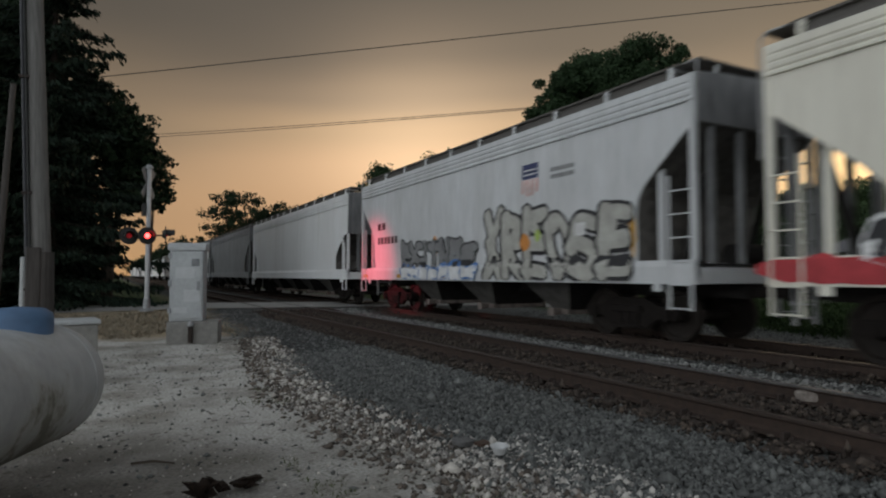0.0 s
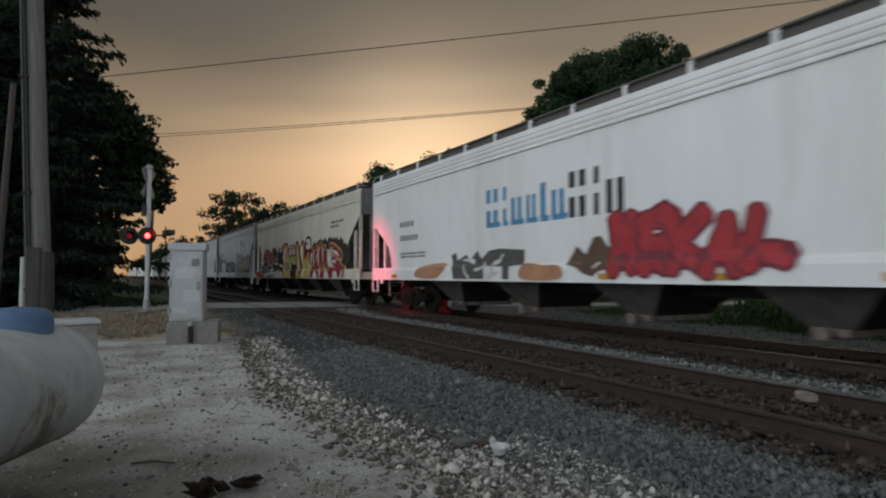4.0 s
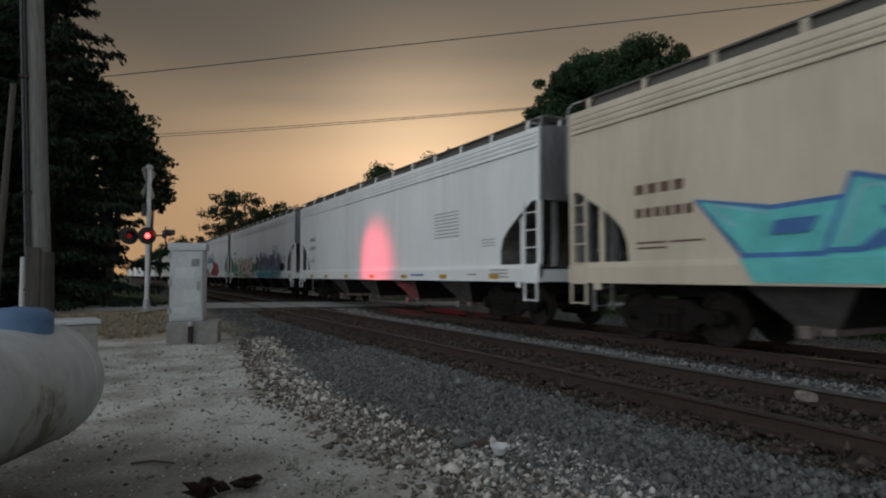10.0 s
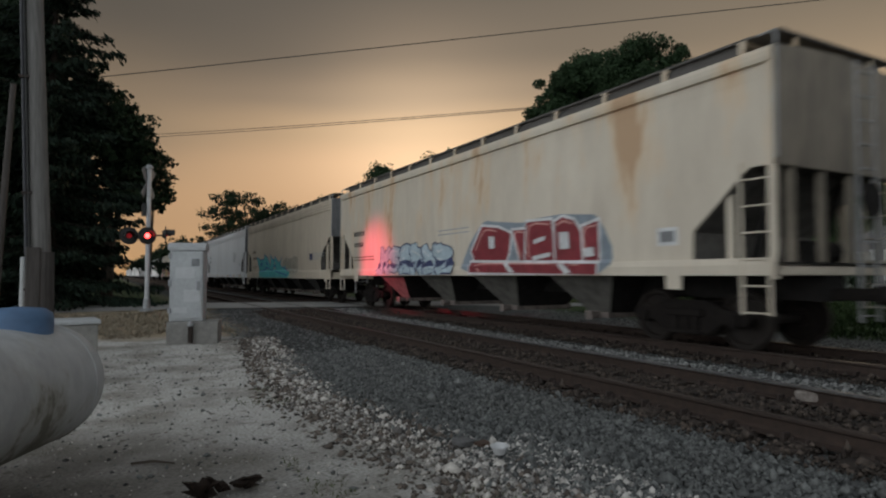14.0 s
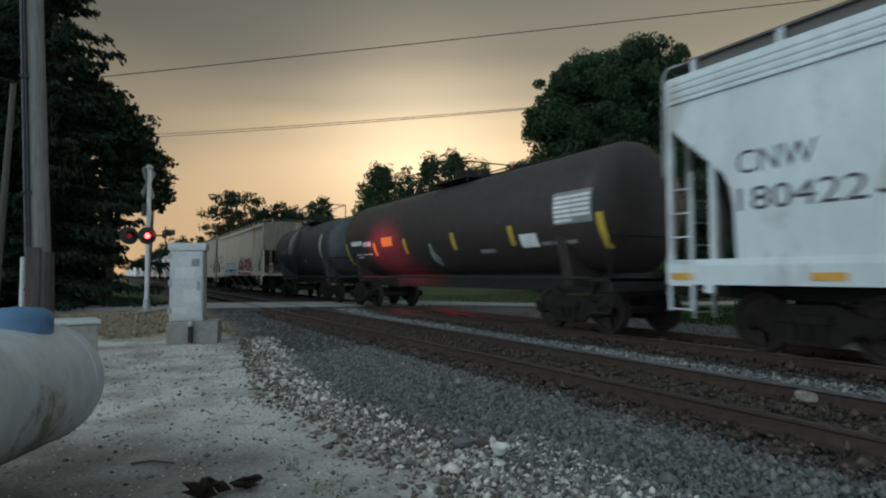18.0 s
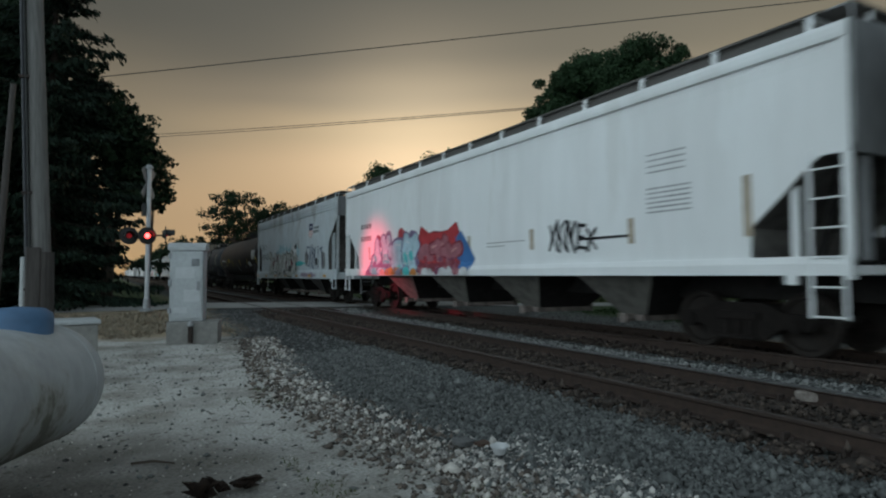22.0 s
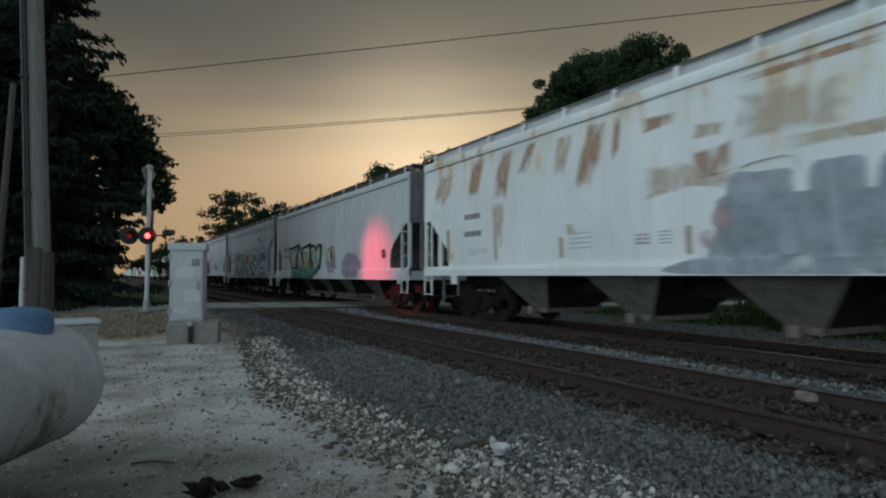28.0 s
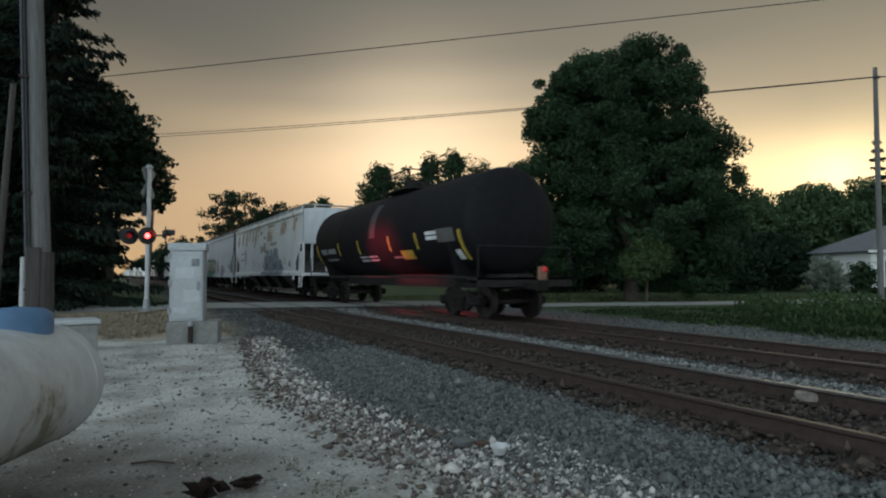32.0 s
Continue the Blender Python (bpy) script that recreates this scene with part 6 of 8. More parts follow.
for lx, ly, count, spread, rise in ((0.56, 4.324, 5, 0.05, 0.12), (0.791, 4.354, 3, 0.045, 0.08)):
    rag = thing("dead_leaves", pose(lx, ly, 0.012), "crumpled dark dead leaves on the gravel", "leaf litter", "clumps of dead leaves")
    for k in range(count):
        # a lobed leaf, curled up at its rim
        bm = NB()
        c = Vector((rr.normal() * spread, rr.normal() * 0.04, 0.3 * rise * rr.random()))
        turn, lean = rr.random() * 6.28, rr.uniform(-0.5, 0.5)
        hub = bm.verts.new(c)
        rim = []
        for i in range(11):
            q = 6.283 * i / 11
            r = (0.062 if i % 2 else 0.095) * (0.8 + 0.4 * rr.random())
            rim.append(bm.verts.new(c + Vector((r * math.cos(q + turn), r * 0.8 * math.sin(q + turn), max(0.0, rise * (0.35 + 0.45 * rr.random()) + lean * r * math.cos(q))))))
        for i in range(11):
            bm.faces.new((hub, rim[i], rim[(i + 1) % 11]))
        bmesh.ops.solidify(bm, geom=bm.faces[:], thickness=0.003)
        part("leaf", bm, DEADLEAF, rag)


# ---- paint on the cars: graffiti, marks, reflectors ----
def spray(name, c, c2=None):
    return surf("paint_" + name, c, c2 or tuple(x * 0.72 for x in c), scale=4, rough=0.6, bump=0.0, broad=1.8)


K_ = spray("black", (0.022, 0.022, 0.026))
STEN = spray("stencil_grey", (0.42, 0.43, 0.44))
DIRTY = spray("overpaint_grey", (0.45, 0.48, 0.52))
W_ = spray("white", (0.68, 0.69, 0.70))
SILV = spray("silver", (0.42, 0.42, 0.39))
GRY = spray("grey", (0.22, 0.225, 0.23))
NAVY = spray("navy", (0.035, 0.045, 0.12))
BLU = spray("blue", (0.06, 0.17, 0.42))
SKY_ = spray("sky_blue", (0.28, 0.50, 0.62))
TURQ = spray("turquoise", (0.13, 0.51, 0.50), (0.09, 0.41, 0.43))
TEAL = spray("teal", (0.08, 0.24, 0.28))
GRN = spray("green", (0.10, 0.27, 0.19))
LIME = spray("lime", (0.38, 0.52, 0.13))
YEL = spray("yellow", (0.55, 0.46, 0.16))
ORG = spray("orange", (0.58, 0.24, 0.06))
RED = spray("red", (0.42, 0.04, 0.05))
WINE = spray("wine", (0.20, 0.03, 0.05))
PINK = spray("pink", (0.66, 0.36, 0.32))
PURP = spray("purple", (0.19, 0.14, 0.25))
FTURQ = spray("faded_turquoise", (0.20, 0.44, 0.45))
MAUVE = spray("mauve", (0.32, 0.26, 0.34))
OLV = spray("olive", (0.33, 0.34, 0.26))
BRN = spray("brown", (0.12, 0.075, 0.05))
CRM = spray("cream", (0.58, 0.52, 0.38))
AMBER = spray("amber_reflector", (0.55, 0.30, 0.05))
YREF = spray("yellow_reflector", (0.42, 0.31, 0.04))
LBLUE = spray("lettering_blue", (0.085, 0.27, 0.48))
FADED = spray("faded_tan", (0.40, 0.34, 0.26))
BRICK = spray("brick_red", (0.27, 0.035, 0.045))
GOLD = spray("gold", (0.46, 0.33, 0.13))
DEEP = spray("deep_red", (0.24, 0.035, 0.045))
SMOKE = spray("smoke_blue", (0.26, 0.31, 0.36))


def thin(name, c, c2, cover, stretch=(1, 1, 1), feathered=False):
    """Worn or drifted colour that lets the paint under it through in cloudy gaps."""
    m = spray(name, c, c2)
    nt = m.node_tree
    shader = next(n for n in nt.nodes if n.type == 'BSDF_PRINCIPLED')
    at = nt.nodes.new('ShaderNodeTexCoord')
    mp = nt.nodes.new('ShaderNodeMapping')
    mp.inputs['Scale'].default_value = stretch
    nz = nt.nodes.new('ShaderNodeTexNoise')
    nz.inputs['Scale'].default_value, nz.inputs['Detail'].default_value = 2.6, 5
    rg = nt.nodes.new('ShaderNodeMapRange')
    rg.inputs['From Min'].default_value, rg.inputs['From Max'].default_value = 0.30, 0.62
    rg.inputs['To Min'].default_value, rg.inputs['To Max'].default_value = cover
    nt.links.new(at.outputs['Object'], mp.inputs['Vector'])
    nt.links.new(mp.outputs['Vector'], nz.inputs['Vector'])
    nt.links.new(nz.outputs['Fac'], rg.inputs['Value'])
    if feathered:
        layer = nt.nodes.new('ShaderNodeAttribute')
        layer.attribute_name = "cover"
        mul = nt.nodes.new('ShaderNodeMath')
        mul.operation = 'MULTIPLY'
        nt.links.new(rg.outputs['Result'], mul.inputs[0])
        nt.links.new(layer.outputs['Fac'], mul.inputs[1])
        nt.links.new(mul.outputs['Value'], shader.inputs['Alpha'])
    else:
        nt.links.new(rg.outputs['Result'], shader.inputs['Alpha'])
    return m


RUSTBAND = thin("rust_bleed", (0.42, 0.26, 0.17), (0.36, 0.21, 0.13), (0.15, 1.0), (1, 2.6, 0.8), True)
TANBAND = thin("pale_rust_bleed", (0.58, 0.49, 0.37), (0.54, 0.43, 0.31), (0.1, 0.85), (1, 1.8, 0.8), True)
CLOUD = thin("cloudy_slate", (0.36, 0.40, 0.45), (0.27, 0.31, 0.36), (0.35, 1.0))
BLUSH = thin("blurred_pink", (0.50, 0.36, 0.40), (0.42, 0.30, 0.34), (0.1, 0.8))
SLATE = spray("slate_overpaint", (0.40, 0.44, 0.49), (0.30, 0.34, 0.39))
DTEAL = spray("dusty_teal", (0.11, 0.26, 0.31))
HAZE = spray("pale_grey_overpaint", (0.33, 0.35, 0.37))
UMBER = spray("umber", (0.30, 0.15, 0.09))
SAGE = spray("sage", (0.34, 0.37, 0.31))
GLYPHS = {
    "A": [[(0, 0), (0.5, 1)], [(0.5, 1), (1, 0)], [(0.2, 0.36), (0.8, 0.36)]],
    "B": [[(0.1, 0), (0.1, 1)], [(0.1, 1), (0.85, 0.78), (0.15, 0.53)], [(0.15, 0.53), (0.95, 0.25), (0.1, 0)]],
    "C": [[(0.95, 0.85), (0.5, 1), (0.08, 0.6), (0.2, 0.1), (0.95, 0.12)]],
    "E": [[(0.12, 0), (0.12, 1)], [(0.12, 0.95), (0.95, 0.98)], [(0.12, 0.5), (0.8, 0.5)], [(0.12, 0.05), (0.98, 0.02)]],
    "F": [[(0.15, 0), (0.12, 1)], [(0.12, 0.93), (1, 0.98)], [(0.12, 0.5), (0.8, 0.52)]],
    "G": [[(0.95, 0.88), (0.4, 1), (0.05, 0.5), (0.35, 0.03), (0.95, 0.12), (0.95, 0.48), (0.5, 0.48)]],
    "I": [[(0.5, 0), (0.5, 1)]],
    "K": [[(0.1, 0), (0.1, 1)], [(0.95, 1), (0.2, 0.48)], [(0.25, 0.52), (1, 0)]],
    "L": [[(0.15, 1), (0.12, 0.05)], [(0.1, 0.05), (0.95, 0.08)]],
    "M": [[(0.02, 0), (0.18, 1)], [(0.18, 1), (0.5, 0.35)], [(0.5, 0.35), (0.82, 1)], [(0.82, 1), (0.98, 0)]],
    "N": [[(0.05, 0), (0.1, 1)], [(0.1, 1), (0.9, 0.05)], [(0.9, 0), (0.95, 1)]],
    "O": [[(0.5, 0), (0.05, 0.35), (0.12, 0.85), (0.55, 1), (0.95, 0.65), (0.85, 0.15), (0.5, 0)]],
    "R": [[(0.1, 0), (0.1, 1)], [(0.1, 0.97), (0.85, 0.80), (0.2, 0.48)], [(0.3, 0.5), (0.98, 0)]],
    "S": [[(0.92, 0.88), (0.3, 0.95), (0.12, 0.65), (0.85, 0.38), (0.7, 0.03), (0.05, 0.12)]],
    "T": [[(0.5, 0), (0.5, 1)], [(0, 0.93), (1, 1)]],
    "X": [[(0, 0), (1, 1)], [(0, 1), (1, 0)]],
}


class Side:
    """The camera-side face of a car: a runs back from the front end, z up from the rail."""

    def __init__(self, car, length, radius=None, shift=0.0):
        self.car, self.h, self.r = car, length / 2 - shift, radius
        self.length = length
        self.layer = 0
        self.floor = 1.06  # the paint ends at the sill's lower edge

    def point(self, a, z, off):
        if self.r:
            d = max(-0.98, min(0.98, (z - 1.18 - self.r) / self.r))
            n = math.sqrt(1 - d * d)
            return Vector((-(self.r + off) * n, self.h - a, 1.18 + self.r + (self.r + off) * d))
        x = half_width(min(z, EAVE)) if z > 1.47 else (1.628 if z < 1.40 else 1.628 - (z - 1.40) / 0.07 * 0.06)
        return Vector((-x - off, self.h - a, z))

    def ribbon(self, bm, pts, width, off, taper=1.0, seg=5, round_ends=True):
        """A band of paint along a polyline of (a, z)."""
        line = []
        ext = [pts[0]] + list(pts) + [pts[-1]]
        for k0 in range(len(pts) - 1):
            p = [Vector(q) for q in ext[k0:k0 + 4]]
            for k in range(seg):
                u = k / seg
                v = 0.5 * (2 * p[1] + (p[2] - p[0]) * u + (2 * p[0] - 5 * p[1] + 4 * p[2] - p[3]) * u * u + (3 * p[1] - p[0] - 3 * p[2] + p[3]) * u ** 3)
                line.append((v.x, v.y))
        line.append(pts[-1])
        if round_ends:
            for a_, b_, at in ((line[0], line[1], 0), (line[-1], line[-2], len(line))):
                d = (Vector(a_) - Vector(b_)).normalized() * width * 0.3
                line.insert(at if at == 0 else len(line), (a_[0] + d.x, a_[1] + d.y))
        n = len(line)
        prev = None
        for i, (a, z) in enumerate(line):
            p, q = line[max(0, i - 1)], line[min(n - 1, i + 1)]
            da, dz = q[0] - p[0], q[1] - p[1]
            ln = math.hypot(da, dz) or 1
            w = width / 2 * (1 + (taper - 1) * i / (n - 1))
            if round_ends and i in (0, n - 1):
                w *= 0.5
            na, nz = -dz / ln * w, da / ln * w
            row = [bm.verts.new(self.point(a + na * s, max(self.floor, z + nz * s), off)) for s in (-1, 0, 1)]
            if prev:
                for j in (0, 1):
                    bm.faces.new((prev[j], prev[j + 1], row[j + 1], row[j]))
            prev = row

    def word(self, text, a0, a1, z0, z1, fill, edge, seed, thick=0.30, rim=0.07, shine=None, lower=None, drop=0.0, sharp=False):
        """Fat hand-painted letters: rim below, fill above, thin shine on top. z1: (front, rear) heights."""
        rng = random.Random(seed)
        n = len(text)
        step = (a1 - a0) / n
        k = 0
        for i, ch in enumerate(text):
            out, inn, hi, low = NB(), NB(), [], []
            zt = z1[0] + (z1[1] - z1[0]) * i / max(1, n - 1) if isinstance(z1, tuple) else z1
            zt += rng.uniform(-0.08, 0.08) - 0.14
            zb = z0 + rng.uniform(-0.04, 0.06)
            lean = rng.uniform(-0.14, 0.14)
            w = thick * min(step, 0.9)
            spurs = []
            for _ in range(1 if w > 0.18 else 0):
                bx, bz = rng.choice(rng.choice(GLYPHS[ch]))
                spurs.append([(bx, bz), (bx + rng.choice((-1, 1)) * rng.uniform(0.2, 0.45), max(0.0, min(1.12, bz + rng.uniform(-0.25, 0.3))))])
            for st in GLYPHS[ch] + spurs:
                pts = [(a0 + step * (i + 0.12 + 0.76 * x + lean * (y - 0.5)) + rng.uniform(-0.04, 0.04), zb + w * 0.4 + (zt - zb - w * 0.8) * y + rng.uniform(-0.03, 0.03)) for x, y in st]
                tp = rng.uniform(0.65, 1.45)
                if len(pts) == 2:
                    (p0, q0), (p1, q1) = pts
                    bow = 0.0 if sharp else rng.uniform(-0.16, 0.16)
                    pts = [pts[0], ((p0 + p1) / 2 - (q1 - q0) * bow, (q0 + q1) / 2 + (p1 - p0) * bow), pts[1]]
                # ends stick out a little
                d0 = Vector((pts[0][0] - pts[1][0], pts[0][1] - pts[1][1])).normalized() * (w * 0.4)
                d1 = Vector((pts[-1][0] - pts[-2][0], pts[-1][1] - pts[-2][1])).normalized() * (w * 0.4)
                ext = [(pts[0][0] + d0.x, pts[0][1] + d0.y)] + pts[1:-1] + [(pts[-1][0] + d1.x, pts[-1][1] + d1.y)]
                self.ribbon(out, [(p[0] + d0.x * 0.4 if j == 0 else p[0], p[1] - drop) for j, p in enumerate(ext)], w + 2 * rim, 0.006 + i * 0.005 + k * 0.00008, tp, 1 if sharp else 5, not sharp)
                self.ribbon(inn, ext, w, 0.0085 + i * 0.005 + k * 0.00008, tp, 1 if sharp else 5, not sharp)
                if lower:
                    zc = zb + (zt - zb) * 0.45
                    lo = [p for p in ext if p[1] < zc]
                    if lo and len(ext) >= 2:
                        pair = sorted(ext[:2], key=lambda p: p[1])
                        if pair[0][1] < zc < pair[1][1]:
                            f = (zc - pair[0][1]) / (pair[1][1] - pair[0][1])
                            low.append(NB())
                            self.ribbon(low[-1], [pair[0], (pair[0][0] + (pair[1][0] - pair[0][0]) * f, zc)], w * 0.98, 0.0095 + i * 0.005 + k * 0.00008)
                if shine and rng.random() < 0.8:
                    s = w * 0.26
                    hi.append(NB())
                    self.ribbon(hi[-1], [(p[0] - s, p[1] + s * 0.4) for p in pts[:2]], w * 0.16, 0.0105 + i * 0.005 + k * 0.00008, 0.5)
                k += 1
            letter = part("graffiti_letter", inn, fill, self.car)
            if edge:
                part("outline", out, edge, letter)
            else:
                out.free()
            for group, m, nm in ((low, lower, "fade"), (hi, shine, "highlight")):
                for b in group:
                    part(nm, b, m, letter)

    def blob(self, pts, fill, edge=None, rim=0.07, off=0.04, smooth=True, name="graffiti_shape"):
        """A closed painted shape round its middle, with a rim of another colour under it."""
        m = Vector((sum(p[0] for p in pts) / len(pts), sum(p[1] for p in pts) / len(pts)))
        line = []
        n = len(pts)
        for k0 in range(n):
            p = [Vector(pts[(k0 + d) % n]) for d in (-1, 0, 1, 2)]
            for k in range(5 if smooth else 3):
                u = k / (5 if smooth else 3)
                if smooth:
                    line.append(0.5 * (2 * p[1] + (p[2] - p[0]) * u + (2 * p[0] - 5 * p[1] + 4 * p[2] - p[3]) * u * u + (3 * p[1] - p[0] - 3 * p[2] + p[3]) * u ** 3))
                else:
                    line.append(p[1].lerp(p[2], u))

        def sheet(grow, o):
            bm = NB()
            hub = bm.verts.new(self.point(m.x, max(self.floor, m.y), o))
            prev = None
            for r in range(1, 7):
                ring = []
                for q in line:
                    d = q - m
                    g = d * (1 + grow / max(0.05, d.length)) * (r / 6)
                    ring.append(bm.verts.new(self.point(m.x + g.x, max(self.floor, m.y + g.y), o)))
                for i in range(len(ring)):
                    j = (i + 1) % len(ring)
                    if prev:
                        bm.faces.new((prev[i], prev[j], ring[j], ring[i]))
                    else:
                        bm.faces.new((hub, ring[j], ring[i]))
                prev = ring
            return bm

        ob = part(name, sheet(0.0, off), fill, self.car)
        if edge:
            part("outline", sheet(rim, off - 0.003), edge, ob)
        return ob

    def shape(self, outlines, fill, edge=None, rim=0.06, off=0.03, smooth=True, name="graffiti_letter", shine=None):
        """Painted outlines of any form laid on the car's side, with a rim of another colour under them."""
        def lay(bm, pts, grow, o):
            pts = [Vector(p) for p in pts]
            n = len(pts)
            turn_ = sum(pts[i].x * pts[(i + 1) % n].y - pts[(i + 1) % n].x * pts[i].y for i in range(n))
            out_ = []
            for i in range(n):
                d0, d1 = (pts[i] - pts[i - 1]).normalized(), (pts[(i + 1) % n] - pts[i]).normalized()
                m = Vector((d0.y + d1.y, -d0.x - d1.x))
                if turn_ < 0:
                    m = -m
                m = m.normalized() if m.length > 1e-3 else Vector((d0.y, -d0.x))
                k = max(0.55, m.dot(Vector((d0.y, -d0.x)) * (1 if turn_ > 0 else -1)))
                out_.append(pts[i] + m * grow / k)
            if smooth:
                out_ = [0.5 * (2 * b + (c - a) * u + (2 * a - 5 * b + 4 * c - d) * u * u + (3 * b - a - 3 * c + d) * u ** 3)
                        for i in range(n) for a, b, c, d in ((out_[i - 1], out_[i], out_[(i + 1) % n], out_[(i + 2) % n]),) for u in (0.0, 0.25, 0.5, 0.75)]
            one = NB()
            one.faces.new([one.verts.new((0, p.x, max(self.floor, p.y))) for p in out_])
            bmesh.ops.triangulate(one, faces=one.faces[:])
            for z in (1.40, 1.47, 1.75, 2.1, 2.5, 2.9, 3.3, 3.6, 3.95):
                bmesh.ops.bisect_plane(one, geom=one.verts[:] + one.edges[:] + one.faces[:], plane_co=(0, 0, z), plane_no=(0, 0, 1))
            at = {v: bm.verts.new(self.point(v.co.y, v.co.z, o)) for v in one.verts}
            for f in one.faces:
                bm.faces.new([at[v] for v in f.verts])
            one.free()

        ob = None
        for i, pts in enumerate(outlines):
            bm = NB()
            lay(bm, pts, 0.0, off + 0.005 * i)
            ob = part(name, bm, fill, self.car)
            if edge:
                bm = NB()
                lay(bm, pts, rim, off - 0.003 + 0.005 * i)
                part("outline", bm, edge, ob)
            if shine:
                # a thin light line just inside the upper edge
                top = max(range(len(pts)), key=lambda k: pts[k][1] - 0.3 * pts[k][0])
                mid = Vector((sum(p[0] for p in pts) / len(pts), sum(p[1] for p in pts) / len(pts)))
                line = [Vector(pts[(top + k) % len(pts)]) for k in (-1, 0, 1)]
                line = [p + (mid - p) * 0.22 for p in line]
                bm = NB()
                self.ribbon(bm, [(p.x, p.y) for p in line], 0.05, off + 0.0015 + 0.005 * i, 0.5, 3)
                part("highlight", bm, shine, ob)
        return ob

    def stain(self, pts, mat, seed, off=0.006, name="rust_stain"):
        """A stain that thins out towards its uneven rim."""
        rng = random.Random(seed)
        n = len(pts)
        mid = Vector((sum(p[0] for p in pts) / n, sum(p[1] for p in pts) / n))
        rim = []
        for i in range(n):
            a, b = Vector(pts[i]), Vector(pts[(i + 1) % n])
            for k in range(5):
                p = a.lerp(b, k / 5)
                rim.append(mid + (p - mid) * rng.uniform(1.0, 1.28))
        bm = NB()
        cover = bm.verts.layers.float.new("cover")
        rings = []
        for grow, c in ((1.0, 0.0), (0.82, 0.45), (0.6, 0.85), (0.3, 1.0)):
            ring = []
            for p in rim:
                q = mid + (p - mid) * grow
                v = bm.verts.new(self.point(q.x, min(4.09, q.y), off))
                v[cover] = c
                ring.append(v)
            rings.append(ring)
        hub = bm.verts.new(self.point(mid.x, mid.y, off))
        hub[cover] = 1.0
        m = len(rim)
        for r0, r1 in zip(rings, rings[1:]):
            for i in range(m):
                bm.faces.new((r0[i], r0[(i + 1) % m], r1[(i + 1) % m], r1[i]))
        for i in range(m):
            bm.faces.new((rings[-1][i], rings[-1][(i + 1) % m], hub))
        return part(name, bm, mat, self.car)

    def text(self, body, a0, a1, z0, z1, mat, name="lettering", off=0.004):
        """Stencilled characters fitted between two places and heights."""
        cu = bpy.data.curves.new(name, "FONT")
        cu.body = body
        cu.fill_mode = "FRONT"
        tmp = bpy.data.objects.new(name, cu)
        me = bpy.data.meshes.new_from_object(tmp)
        bpy.data.objects.remove(tmp)
        bm = NB()
        bm.from_mesh(me)
        bpy.data.meshes.remove(me)
        lo = [min(v.co[i] for v in bm.verts) for i in (0, 1)]
        hi = [max(v.co[i] for v in bm.verts) for i in (0, 1)]
        for v in bm.verts:
            v.co = self.point(a0 + (a1 - a0) * (v.co.x - lo[0]) / (hi[0] - lo[0]), z0 + (z1 - z0) * (v.co.y - lo[1]) / (hi[1] - lo[1]), off)
        return part(name, bm, mat, self.car)

    def disc(self, a, z, r, fill, edge=None, rim=0.06, off=0.04):
        return self.blob([(a + r * math.cos(t), z + r * math.sin(t)) for t in np.arange(0, 6.2, 0.785)], fill, edge, rim, off)

    def swoosh(self, a0, a1, z0, z1, mat, n, seed, width=0.08, off=0.058, name="paint_stroke", slant=None):
        """Loose curved strokes of paint, one mesh each."""
        rng = random.Random(seed)
        for k in range(n):
            bm = NB()
            a, z = rng.uniform(a0, a1), rng.uniform(z0, z1)
            an = slant + rng.uniform(-0.3, 0.3) if slant is not None else rng.uniform(0, 3.14)
            ln = rng.uniform(0.25, 0.6)
            da, dz = math.cos(an) * ln / 2, math.sin(an) * ln / 2
            bow = rng.uniform(-0.35, 0.35)
            pts = [(a - da, z - dz), (a - dz * bow, z + da * bow), (a + da, z + dz)]
            self.ribbon(bm, [(p, max(self.floor, q)) for p, q in pts], width * rng.uniform(0.7, 1.5), off + 0.0003 * k, rng.uniform(0.25, 0.6))
            part(name, bm, mat, self.car)

    def spikes(self, a_list, z0, z1, fill, edge, seed, w=0.34, lean=0.25, off=0.03):
        """Angular bars standing up out of a piece."""
        rng = random.Random(seed)
        for k, a in enumerate(a_list):
            t = z1 + rng.uniform(-0.2, 0.12)
            g = lean * rng.uniform(0.4, 1.3) * rng.choice((1, 1, -1))
            ww = w * rng.uniform(0.7, 1.2)
            self.blob([(a, z0), (a + ww, z0), (a + ww * 1.05 + g, t - 0.03), (a - ww * 0.05 + g, t + rng.uniform(-0.08, 0.1))], fill, edge, 0.045, off + 0.0008 * k, False)

    def patch(self, a0, a1, z0, z1, mat, seed=0, jag=0.15, off=None, name="graffiti_patch", cols=None, tilt=0.0):
        """A ragged-topped area of paint."""
        rng = random.Random(seed)
        self.layer += 1
        off = off if off is not None else 0.003 + 0.0006 * (self.layer % 5)
        cols = cols or max(3, int((a1 - a0) / 0.22))
        bm = NB()
        prev = None
        for i in range(cols + 1):
            f = i / cols
            a = a0 + (a1 - a0) * f
            end = 1.0 if jag == 0 else min(1.0, 0.35 + 3.5 * min(f, 1 - f))
            zm = (z0 + z1) / 2
            hh = (z1 - z0) / 2 * end
            zt = zm + hh + rng.uniform(-jag, jag) + tilt * (f - 0.5)
            zb = zm - hh + rng.uniform(-jag, jag) * 0.5 + tilt * (f - 0.5)
            zb = max(self.floor, zb)
            zt = max(zb + 0.03, zt)
            row = [bm.verts.new(self.point(a + rng.uniform(-jag, jag) * 0.25, zb + (zt - zb) * k / 6, off)) for k in range(7)]
